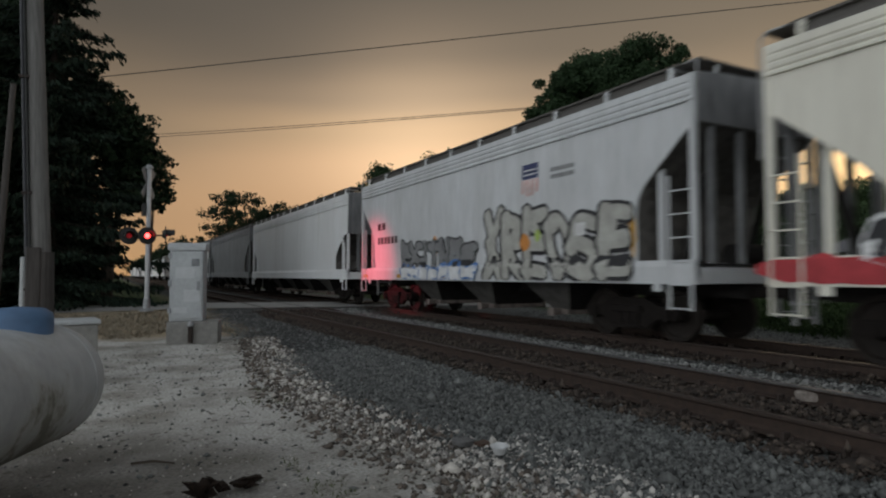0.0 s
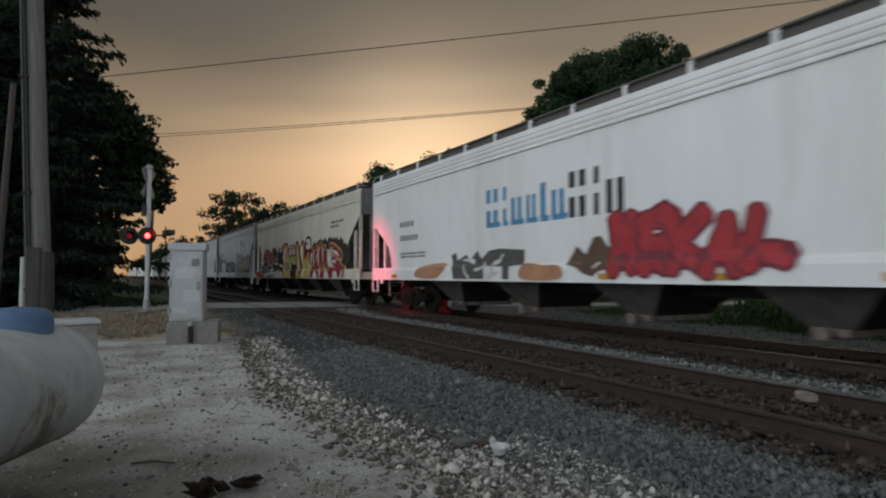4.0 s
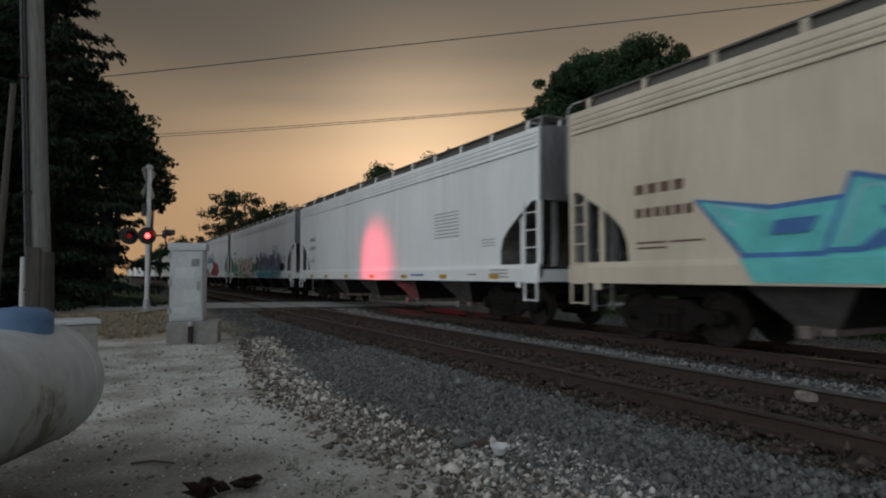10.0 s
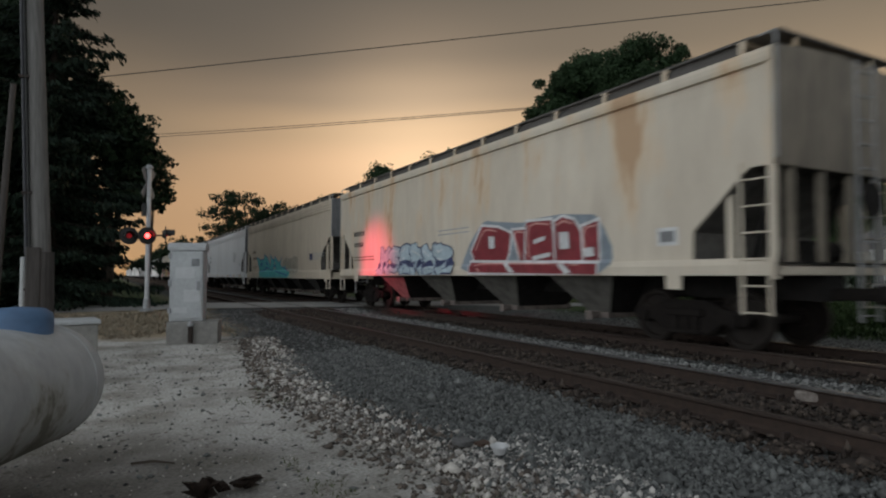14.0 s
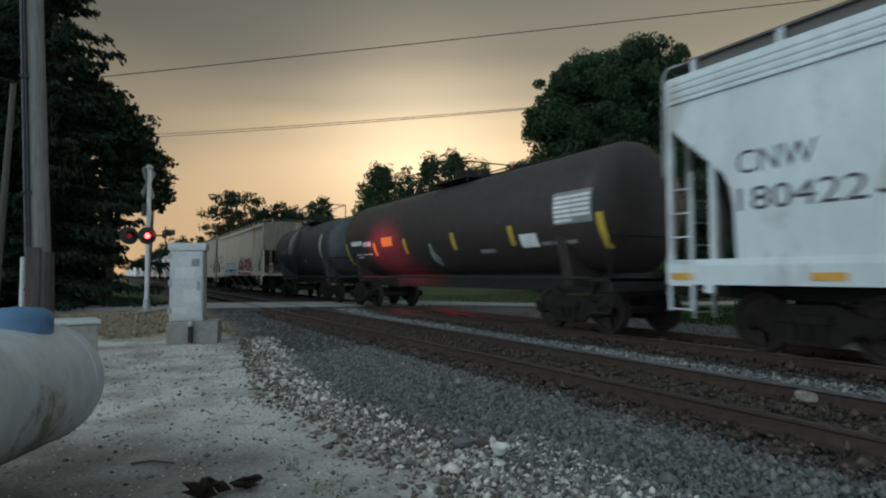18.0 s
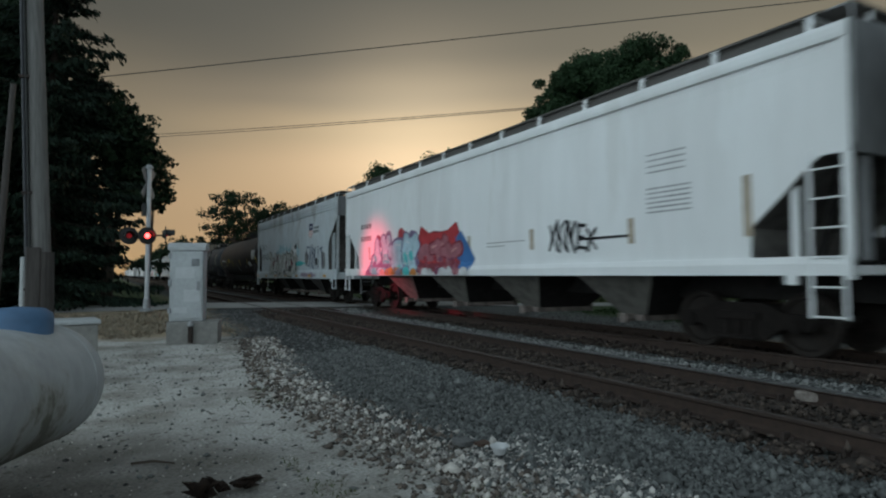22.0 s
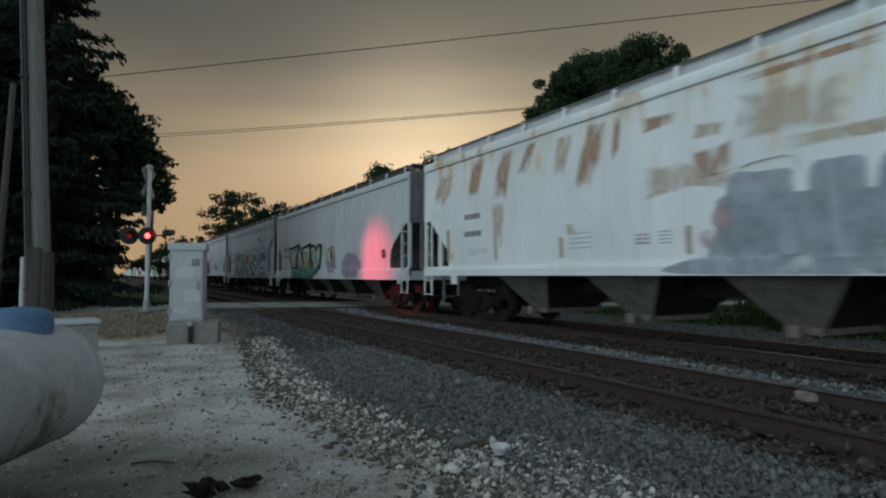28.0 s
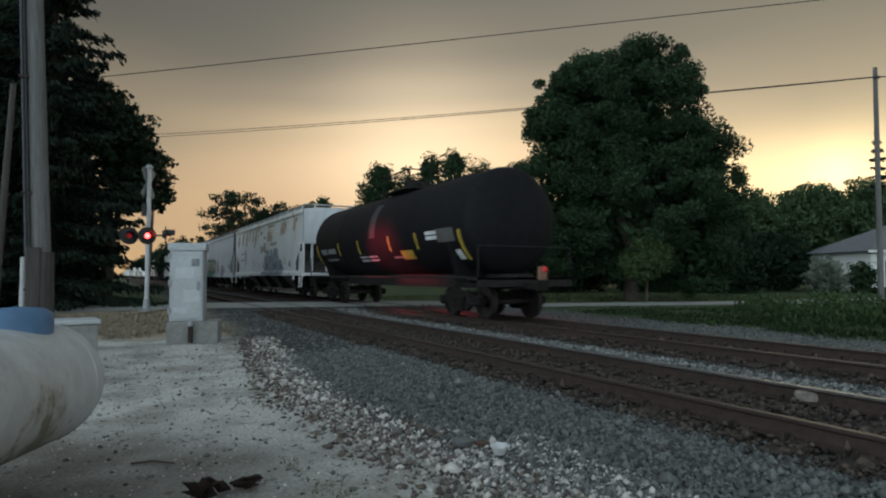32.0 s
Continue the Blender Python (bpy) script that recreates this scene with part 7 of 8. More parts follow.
            if prev:
                for k in range(6):
                    bm.faces.new((prev[k], row[k], row[k + 1], prev[k + 1]))
            prev = row
        return part(name, bm, mat, self.car)

    def bars(self, a0, a1, z0, z1, rows, cols, mat, seed, fill=0.72, name="marking", tall=0.62, off=0.004):
        """Lettering as plain bars, one mesh a block of marks."""
        rng = random.Random(seed)
        bm = NB()
        rh = (z1 - z0) / rows
        cw = (a1 - a0) / cols
        for r in range(rows):
            stop = cols if rows == 1 or r < rows - 1 else max(1, cols - rng.randint(0, max(1, cols // 4)))
            for c in range(stop):
                x0 = a0 + c * cw
                q = [(x0, z0 + rh * (rows - 1 - r)), (x0 + cw * fill, z0 + rh * (rows - 1 - r)), (x0 + cw * fill, z0 + rh * (rows - 1 - r + tall)), (x0, z0 + rh * (rows - 1 - r + tall))]
                bm.faces.new([bm.verts.new(self.point(a, z, off)) for a, z in q])
        return part(name, bm, mat, self.car)

    def plate(self, a0, a1, z0, z1, mat, name="reflector", off=0.006):
        bm = NB()
        n = 16 if self.r else 4
        v = [[bm.verts.new(self.point(a, z0 + (z1 - z0) * k / n, off)) for k in range(n + 1)] for a in (a0, a1)]
        for k in range(n):
            bm.faces.new((v[0][k], v[1][k], v[1][k + 1], v[0][k + 1]))
        return part(name, bm, mat, self.car)

    def reflectors(self, every, mat, first=0.35, w=0.42, z=1.10, h=0.11):
        for a in np.arange(first, self.length - 0.5, every):
            self.plate(a, min(a + w, self.length - 0.1), z, z + h, mat)

    def shield(self, a0, a1, z0, z1):
        w = a1 - a0
        zm = z0 + (z1 - z0) * 0.55
        self.plate(a0, a1, zm, z1, NAVY, "shield_field")
        for k in range(7):
            b0 = a0 + w * k / 7
            dip = abs(k - 3) / 3 * 0.0
            self.plate(b0, b0 + w / 7 - 0.002, z0 + 0.10 * abs(k - 3) / 3 + dip, zm - 0.01, PINK if k % 2 == 0 else W_, "shield_stripe")
        self.bars(a0 + 0.06, a1 - 0.06, zm + 0.08, z1 - 0.06, 2, 1, W_, 1, 1.0, "shield_lettering", 0.35, 0.009)


# light grey hopper with the shield
s = Side(c0, 14.55)
s.bars(1.55, 2.3, 2.70, 3.08, 1, 2, K_, 1)
s.bars(1.55, 3.25, 2.22, 2.60, 1, 6, K_, 2)
s.shield(9.96, 10.54, 2.88, 3.62)
s.bars(10.97, 11.72, 3.18, 3.48, 2, 5, GRY, 3, 0.9)
s.word("EXITNES", 3.55, 7.9, 1.45, (2.35, 2.2), GRY, K_, 4, 0.34, 0.05)
s.word("ENERMEK", 3.6, 7.9, 1.08, 1.55, W_, BLU, 5, 0.3, 0.05)
s.patch(5.6, 5.9, 1.7, 2.2, ORG, 6)
s.word("KREOSE", 8.4, 13.2, 1.12, (2.85, 2.55), SILV, K_, 7, 0.34, 0.07)
s.patch(9.9, 10.25, 1.7, 2.1, ORG, 8, 0.05, 0.031)
s.patch(10.45, 10.65, 1.9, 2.15, LIME, 9, 0.04, 0.031)
s.plate(11.75, 12.05, 1.95, 2.2, W_, "white_patch", 0.034)
s.patch(13.17, 13.30, 1.5, 2.4, AMBER, 10, 0.05, name="rust_stain")
s.reflectors(2.9, AMBER, 0.3, 0.4)
# cream hopper, long painted band
s = Side(c1, 18.18, None, -0.25)
s.patch(1.9, 7.0, 1.8, 2.5, RED, 11, 0.3)
s.patch(2.0, 6.9, 1.06, 1.75, K_, 24, 0.06)
s.spikes((2.2, 2.9, 3.7, 4.5, 5.3, 6.0, 6.5), 2.0, 2.7, RED, None, 25, 0.5, 0.15, 0.004)
s.patch(0.1, 2.6, 1.06, 1.45, RED, 12, 0.06)
s.word("ALCE", 2.0, 7.0, 1.35, (2.62, 2.6), K_, W_, 13, 0.38, 0.06)
s.word("SMTNER", 2.4, 6.8, 1.1, 1.5, W_, None, 14, 0.16, 0.05)
s.patch(11.7, 17.3, 1.3, 2.72, spray("olive_black", (0.05, 0.05, 0.04)), 15, 0.13, cols=44)
s.patch(12.2, 16.2, 1.1, 2.3, W_, 29, 0.1, 0.007)
s.patch(12.1, 16.8, 1.06, 1.52, BRICK, 18, 0.05, 0.038)
s.shape([[(7.03, 2.23), (6.95, 2.62), (7.37, 2.78), (7.92, 2.69), (8.19, 2.33), (8.58, 2.13), (8.84, 1.78), (8.83, 1.07), (7.28, 1.06), (7.03, 1.67)]], YEL, WINE, 0.11, 0.030)
s.shape([[(7.12, 2.23), (7.08, 2.59), (7.53, 2.69), (7.95, 2.55), (7.86, 2.29), (7.45, 2.07)]], ORG, None, 0, 0.034)
s.shape([[(7.12, 2.09), (7.32, 2.49), (7.77, 2.62), (7.58, 2.2), (7.44, 1.84)]], W_, None, 0, 0.052)
s.shape([[(7.6, 1.76), (7.99, 1.8), (8.14, 1.55), (7.76, 1.45)]], MAUVE, WINE, 0.05, 0.038)
s.shape([[(8.71, 1.77), (9.62, 1.77), (9.77, 1.08), (8.71, 1.07)]], K_, None, 0, 0.032)
s.shape([[(8.65, 2.2), (9.12, 2.35), (9.59, 2.24), (9.61, 1.79), (9.18, 1.72), (8.7, 1.82)]], LIME, GRN, 0.05, 0.034)
s.shape([[(8.3, 2.41), (8.49, 2.64), (8.72, 2.51), (8.68, 2.23), (8.42, 2.18)]], W_, WINE, 0.08, 0.038)
s.shape([[(8.86, 2.4), (9.06, 2.67), (9.34, 2.53), (9.39, 2.28), (9.12, 2.21)]], W_, WINE, 0.08, 0.040)
s.shape([[(9.54, 2.47), (9.81, 2.75), (10.1, 2.56), (10.06, 2.19), (10.37, 1.64), (10.49, 1.08), (9.79, 1.08), (9.78, 1.67)]], YEL, WINE, 0.12, 0.042)
s.shape([[(9.59, 2.45), (9.84, 2.68), (10.07, 2.52), (10.06, 2.04), (9.8, 1.9)]], ORG, None, 0, 0.046)
s.shape([[(9.91, 2.58), (10.07, 2.46), (10.17, 1.96), (10.36, 1.49), (10.21, 1.54), (9.99, 2.04)]], W_, None, 0, 0.048)
s.shape([[(10.37, 2.17), (10.6, 2.63), (10.93, 2.73), (11.16, 2.52), (11.04, 2.19), (11.21, 1.97), (11.92, 2.33), (11.98, 2.11), (11.67, 1.83), (12.17, 1.63), (12.19, 1.1), (10.44, 1.08), (10.89, 1.54)]], YEL, WINE, 0.11, 0.050)
s.shape([[(10.59, 2.3), (10.91, 2.66), (11.12, 2.5), (10.98, 2.05), (10.75, 1.85)], [(11.25, 1.93), (11.65, 2.21), (11.93, 2.28), (11.77, 1.96), (11.38, 1.85)]], ORG, None, 0, 0.054)
s.shape([[(10.54, 2.23), (10.64, 2.56), (10.91, 2.63), (10.8, 2.28), (10.89, 1.77), (10.75, 1.85)], [(11.91, 1.66), (12.15, 1.58), (12.14, 1.5), (11.87, 1.56)], [(10.88, 1.09), (11.13, 1.51), (11.22, 1.47), (11.1, 1.09)]], W_, None, 0, 0.056)
s.shape([[(11.43, 2.57), (11.59, 2.82), (11.93, 2.86), (12.18, 2.72), (12.14, 2.4), (11.59, 2.42)]], W_, WINE, 0.13, 0.058)
s.shape([[(12.21, 2.09), (12.5, 2.31), (12.46, 1.88), (12.47, 1.51), (12.28, 1.42), (12.19, 1.81)], [(12.64, 2.3), (13.22, 2.47), (13.18, 2.22), (12.87, 2.1), (12.86, 1.73), (13.14, 1.79), (13.24, 1.52), (12.73, 1.47), (12.6, 1.88)], [(13.39, 2.29), (13.6, 2.53), (13.83, 2.52), (13.96, 1.45), (13.71, 1.46), (13.6, 1.74), (13.46, 1.49), (13.28, 1.53)], [(14.05, 2.37), (14.47, 2.39), (14.62, 2.11), (14.46, 1.91), (14.72, 1.47), (14.44, 1.44), (14.24, 1.76), (14.17, 1.47), (14, 1.79)]], BRICK, GOLD, 0.07, 0.044, shine=W_)
s.shape([[(12.28, 2.09), (12.39, 2.14), (12.38, 1.57), (12.28, 1.58)], [(12.71, 2.18), (12.82, 2.24), (12.77, 1.56), (12.69, 1.81)], [(13.43, 2.22), (13.55, 2.39), (13.51, 1.82), (13.39, 1.58)], [(14.08, 2.27), (14.18, 2.3), (14.2, 1.93), (14.12, 1.83)], [(13.64, 1.46), (13.8, 1.45), (13.87, 1.11), (13.7, 1.11)], [(14.51, 1.43), (14.67, 1.46), (14.71, 1.11), (14.53, 1.11)]], W_, None, 0, 0.064)
s.shape([[(15.05, 2.4), (15.33, 2.48), (16.44, 2.1), (16.39, 1.84), (15.62, 2.06), (16.15, 1.73), (16.75, 1.43), (16.64, 1.09), (16.05, 1.43), (15.33, 1.64), (15.25, 1.92), (15.79, 1.81)]], BRICK, GOLD, 0.08, 0.046, shine=W_)
s.shape([[(15.33, 2.25), (15.97, 2.13), (16.2, 1.94), (15.58, 2.1)], [(15.32, 1.82), (15.73, 1.78), (15.65, 1.67), (15.34, 1.72)], [(16.53, 1.31), (16.7, 1.42), (16.63, 1.1), (16.49, 1.1)]], W_, None, 0, 0.054)
s.bars(11.45, 12.0, 2.6, 2.74, 1, 3, NAVY, 21, 0.6, "graffiti_mark", 0.8, 0.062)
for a, z in ((8.47, 2.48), (9.12, 2.46)):
    for q in (-1, 1):
        bm = NB()
        s.ribbon(bm, [(a - 0.09, z - 0.11 * q), (a, z), (a + 0.09, z + 0.11 * q)], 0.05, 0.046)
        part("paint_stroke", bm, RED, c1)
for a in (12.95, 14.65, 15.75):
    s.disc(a, 1.06, 0.30, W_, RED, 0.10, 0.055)
s.bars(15.0, 16.6, 3.15, 3.5, 2, 3, GRY, 23, 0.9)
# white hopper with the large maker's lettering
s = Side(c2, 19.55, None, 1.4)
s.bars(0.9, 1.95, 2.68, 2.95, 1, 4, GRY, 31)
s.bars(0.9, 2.2, 2.25, 2.52, 1, 6, GRY, 32)
s.bars(0.9, 2.7, 1.72, 1.92, 2, 3, GRY, 33, 0.9)
for k, (w, t) in enumerate(((0.62, 1.0), (0.22, 1.0), (0.5, 0.68), (0.42, 0.68), (0.30, 0.9), (0.5, 0.68))):
    a = 5.98 + sum((0.72, 0.34, 0.58, 0.5, 0.38)[:k])
    s.bars(a, a + w, 2.32, 2.32 + 0.92 * t, 1, 2 if w > 0.4 else 1, LBLUE, 34 + k, 0.62, "lettering", 1.0)
    s.plate(a, a + w, 2.32, 2.44, LBLUE, "lettering", 0.005)
for k, (w, t) in enumerate(((0.6, 1.0), (0.22, 1.0), (0.55, 0.68))):
    a = 9.05 + (0.0, 0.72, 1.05)[k]
    s.bars(a, a + w, 2.32, 2.32 + 0.92 * t, 1, 2 if w > 0.4 else 1, K_, 44 + k, 0.62, "lettering", 1.0)
SOOTY = spray("sooty_block_paint", (0.10, 0.095, 0.09))
RUSTY = spray("rusty_orange", (0.46, 0.24, 0.14))
s.shape([[(4.21, 1.71), (4.48, 1.78), (4.53, 1.56), (4.99, 1.71), (5.18, 1.56), (5.55, 1.8), (5.72, 1.58), (6.06, 1.77), (6.53, 1.81), (7.54, 1.74), (7.5, 1.42), (6.98, 1.38), (6.97, 1.08), (6.7, 1.08), (6.7, 1.38), (5.89, 1.4), (5.88, 1.09), (4.37, 1.08)]], SOOTY, None, 0, 0.010, False)
s.shape([[(2.07, 1.29), (2.65, 1.46), (3.93, 1.5), (3.69, 1.24), (3.31, 1.09), (2.14, 1.11)], [(7.47, 1.4), (7.88, 1.44), (8.2, 1.39), (8.77, 1.37), (8.76, 1.1), (7.46, 1.09)]], RUSTY, None, 0, 0.012)
s.swoosh(4.3, 7.2, 1.15, 1.6, W_, 7, 58, 0.10, 0.018)
s.word("MEXAL", 10.2, 13.6, 1.25, (2.35, 2.2), RED, WINE, 50, 0.36, 0.06)
s.patch(9.0, 12.5, 1.2, 1.8, BRN, 51, 0.18)
s.reflectors(2.4, AMBER, 0.3, 0.4)
# white hopper, pink letters on green and a purple piece
s = Side(c3, 18.97, None, 0.27)
s.bars(1.35, 2.35, 2.72, 2.98, 1, 4, GRY, 61)
s.bars(1.35, 2.35, 2.32, 2.58, 1, 5, GRY, 62)
s.patch(0.6, 9.6, 1.06, 2.15, GRN, 63, 0.28)
s.word("KASKE", 3.2, 8.4, 1.12, (2.52, 2.5), spray("pale_pink", (0.68, 0.53, 0.48)), K_, 64, 0.42, 0.05, sharp=True)
s.patch(9.3, 9.9, 1.2, 2.55, K_, 65, 0.12)
s.patch(9.42, 9.78, 1.3, 1.7, W_, 66, 0.05, 0.012)
s.patch(9.42, 9.78, 1.9, 2.2, OLV, 67, 0.05, 0.012)
s.patch(10.0, 16.6, 1.2, 1.95, TEAL, 68, 0.3)
s.word("XNERKMAX", 10.0, 15.8, 1.3, (2.4, 2.3), PURP, FTURQ, 69, 0.36, 0.05, SKY_, sharp=True)
s.spikes((10.5, 11.2, 11.9, 12.7, 13.4, 14.2, 15.1), 1.8, 2.48, PURP, FTURQ, 75, 0.34, 0.28, 0.032)
s.swoosh(10.0, 16.0, 1.15, 1.8, FTURQ, 20, 76, 0.10, 0.062)
s.swoosh(10.0, 16.0, 1.15, 2.2, PURP, 16, 77, 0.12, 0.064)
s.swoosh(10.0, 15.6, 1.1, 1.5, SKY_, 12, 78, 0.10, 0.066, slant=0.4)
s.word("MSNEXSAN", 10.1, 15.6, 1.08, 1.6, TURQ, PURP, 70, 0.26, 0.05)
s.patch(15.5, 16.7, 1.45, 1.95, K_, 71, 0.15)
s.bars(13.9, 15.3, 2.25, 2.92, 7, 1, STEN, 72, 1.0, "stencilled_text", 0.45)
s.bars(16.45, 17.1, 2.0, 2.25, 3, 1, STEN, 73, 1.0, "stencilled_text", 0.4)
s.word("XSX", 15.4, 16.3, 1.95, 2.35, K_, None, 74, 0.12)
s.reflectors(2.5, AMBER, 0.25, 0.45)
# clean white hopper
s = Side(c4, 18.94, None, 0.41)
s.bars(1.3, 2.2, 2.72, 2.98, 1, 4, GRY, 81)
s.bars(1.3, 2.2, 2.32, 2.58, 1, 5, GRY, 82)
s.bars(1.3, 2.2, 1.78, 1.98, 2, 1, STEN, 83, 0.9, "stencilled_text", 0.4)
s.bars(13.7, 15.1, 2.2, 2.95, 8, 1, STEN, 84, 1.0, "stencilled_text", 0.42)
s.bars(16.2, 16.8, 1.88, 2.1, 3, 1, STEN, 85, 1.0, "stencilled_text", 0.4)
s.bars(12.2, 13.1, 1.16, 1.25, 1, 4, BLU, 86, 0.9)
s.bars(15.6, 16.0, 1.18, 1.24, 1, 1, GRY, 87, 1.0)
s.bars(16.6, 17.4, 1.12, 1.36, 3, 1, STEN, 88, 1.0, "stencilled_text", 0.5)
for a in (1.5, 3.6, 6.15, 8.8, 11.5, 14.05, 16.6):
    s.plate(a, a + 0.42, 1.09, 1.20, AMBER)
# tan hopper, turquoise letters
s = Side(c5, 17.88)
s.bars(1.75, 2.85, 2.56, 2.84, 1, 4, BRN, 91)
s.bars(1.75, 3.0, 2.16, 2.42, 1, 6, BRN, 92)
s.bars(1.75, 3.2, 1.62, 1.8, 2, 2, BRN, 93, 0.9, "stencilled_text", 0.4)
s.shape([[(3.73, 1.48), (5.47, 1.55), (8.23, 1.53), (10.15, 1.51), (10.73, 1.41), (10.72, 1.06), (8.22, 1.06), (3.98, 1.07)]], TURQ, None, 0, 0.010, False)
s.shape([[(3.08, 2.31), (4.25, 2.08), (5.26, 2.13), (4.94, 1.49), (3.81, 1.49), (3.54, 1.9)], [(5.34, 2.39), (6.02, 2.19), (6.55, 1.84), (6.66, 1.53), (6.03, 1.67), (5.63, 1.74), (5.36, 1.53), (5, 1.53)], [(6.83, 2.35), (7.32, 2.08), (7.82, 2), (7.63, 1.73), (7.33, 1.51), (6.59, 1.52), (7.01, 1.89)], [(7.95, 2.21), (8.37, 2.04), (8.6, 1.7), (9.43, 2.08), (9.25, 1.89), (8.94, 1.67), (10.15, 1.52), (10.73, 1.4), (10.72, 1.22), (8.22, 1.44), (8.06, 1.68)]], TURQ, BLU, 0.07, 0.020, False, shine=SKY_)
s.shape([[(5.63, 2.01), (6.11, 1.95), (6.23, 1.77), (5.73, 1.83)], [(7.79, 1.75), (8.06, 1.84), (8.02, 1.64), (7.79, 1.62)], [(4.31, 1.93), (4.92, 1.95), (4.77, 1.74), (4.24, 1.74)]], BLU, None, 0, 0.042, False)
s.patch(9.6, 11.3, 1.06, 1.7, TURQ, 96, 0.08, 0.012)
s.word("GNOEX", 9.8, 12.6, 1.4, (2.15, 2.1), spray("faded_olive", (0.42, 0.385, 0.315)), spray("faded_grey", (0.35, 0.325, 0.275)), 97, 0.4, 0.05)
s.bars(14.68, 15.2, 1.88, 2.18, 1, 1, NAVY, 98, 1.0, "placard", 1.0)
s.bars(15.3, 17.0, 1.9, 2.25, 3, 2, STEN, 99, 0.9, "stencilled_text", 0.4)
# rust-streaked tan hopper, pale blue and red letters
s = Side(c6, 18.2, None, 0.2)
s.floor = 1.19
s.bars(1.35, 2.45, 2.62, 2.90, 1, 5, K_, 111)
s.bars(1.4, 2.35, 2.22, 2.48, 1, 5, K_, 112)
s.bars(1.35, 3.4, 1.72, 1.92, 2, 3, BRN, 113, 0.9, "stencilled_text", 0.4)
s.word("KSERNE", 3.9, 8.9, 1.22, (2.2, 2.15), spray("pale_blue", (0.44, 0.54, 0.60)), NAVY, 114, 0.36, 0.04, W_)
s.bars(8.1, 9.8, 2.28, 2.5, 2, 1, STEN, 115, 1.0, "stencilled_text", 0.3)
s.shape([[(9.68, 1.79), (10.52, 2.48), (11.13, 2.35), (11.71, 2.15), (12.29, 2.39), (13.17, 2.35), (13.5, 2.42), (13.89, 2.31), (14.55, 2.24), (14.52, 1.17), (9.84, 1.25)]], SMOKE, None, 0, 0.008)
s.shape([[(9.91, 1.78), (10.44, 2.37), (11.13, 2.3), (11.67, 2.13), (11.57, 1.7), (11.44, 1.52), (10.05, 1.54)], [(11.76, 2.19), (12.22, 2.19), (12.31, 1.96), (12.19, 1.5), (11.99, 1.51)], [(12.29, 2.34), (13.15, 2.32), (13.2, 2.02), (13.2, 1.45), (12.21, 1.48)], [(13.28, 2.27), (13.51, 2.35), (13.86, 2.26), (14.05, 2.02), (14.06, 1.47), (13.26, 1.45)], [(14.11, 2.11), (14.55, 2.2), (14.53, 1.43), (14.13, 1.46)], [(9.9, 1.5), (14.53, 1.39), (14.52, 1.19), (9.9, 1.25)]], DEEP, W_, 0.06, 0.014, False, shine=PINK)
s.shape([[(10.77, 2.11), (11.02, 2.1), (11.02, 1.82), (10.79, 1.81)], [(12.56, 1.94), (12.97, 2), (12.96, 1.92), (12.56, 1.84)], [(12.51, 1.58), (13.13, 1.66), (13.13, 1.57), (12.51, 1.49)], [(13.43, 2.05), (13.73, 2.04), (13.74, 1.71), (13.43, 1.7)], [(11.4, 1.49), (11.59, 1.48), (11.93, 1.24), (11.69, 1.24)], [(13.41, 1.4), (13.6, 1.41), (13.86, 1.23), (13.65, 1.2)], [(14.15, 1.69), (14.44, 1.71), (14.46, 1.54), (14.2, 1.52)]], W_, None, 0, 0.044, False)
s.shape([[(19.81, 1.79), (19.96, 1.83), (20.23, 1.84), (20.26, 1.23), (19.82, 1.23)], [(20.26, 1.66), (20.33, 1.75), (20.59, 1.88), (20.62, 1.65), (20.55, 1.23), (20.32, 1.22)]], DEEP, W_, 0.05, 0.0145, False)
s.shape([[(19.9, 1.61), (20.09, 1.63), (20.08, 1.44), (19.91, 1.41)], [(20.39, 1.51), (20.51, 1.5), (20.47, 1.23), (20.4, 1.23)]], W_, None, 0, 0.024, False)
s.shape([[(20.57, 1.7), (20.64, 1.72), (20.72, 1.54), (20.73, 1.23), (20.54, 1.23), (20.61, 1.47)]], SLATE, None, 0, 0.012)
s.plate(15.92, 16.35, 1.66, 1.96, W_, "placard")
s.plate(15.98, 16.29, 1.72, 1.9, GRY, "placard_face", 0.010)
# short tank car
s = Side(c7, 11.4, 1.34, 1.2)
s.plate(8.1, 8.4, 2.0, 3.05, OLV, "reflector_strip")
s.plate(2.6, 3.3, 2.3, 3.7, GRY, "painted_patch")
s.bars(0.9, 2.3, 2.35, 2.6, 1, 8, GRY, 121)
s.plate(5.3, 5.45, 1.8, 1.95, W_, "placard")
# brown-black tank car
s = Side(c8, 15.9, 1.41, 0.5)
s.bars(1.1, 2.2, 2.30, 2.56, 1, 5, W_, 131, 0.85)
s.bars(2.3, 3.1, 2.24, 2.50, 1, 6, W_, 132, 0.85)
s.bars(1.1, 3.1, 1.84, 2.04, 2, 2, W_, 133, 0.95, "stencilled_text", 0.3)
s.plate(4.1, 5.0, 2.17, 2.48, YREF, "placard")
for a in (3.3, 5.85, 9.0, 11.8):
    s.plate(a, a + 0.2, 1.88, 2.34, YREF, "reflector_strip")
s.plate(0.42, 0.62, 1.6, 2.45, YREF, "reflector_strip")
s.plate(12.2, 12.85, 1.82, 2.12, W_, "placard")
s.bars(12.95, 14.2, 1.84, 1.96, 1, 3, GRY, 134, 0.8)
s.plate(13.55, 14.75, 2.24, 2.9, GRY, "placard")
s.bars(13.6, 14.72, 2.28, 2.86, 6, 2, W_, 135, 0.95, "placard_text", 0.6, 0.010)
s.plate(14.85, 15.05, 1.7, 2.4, YREF, "reflector_strip")
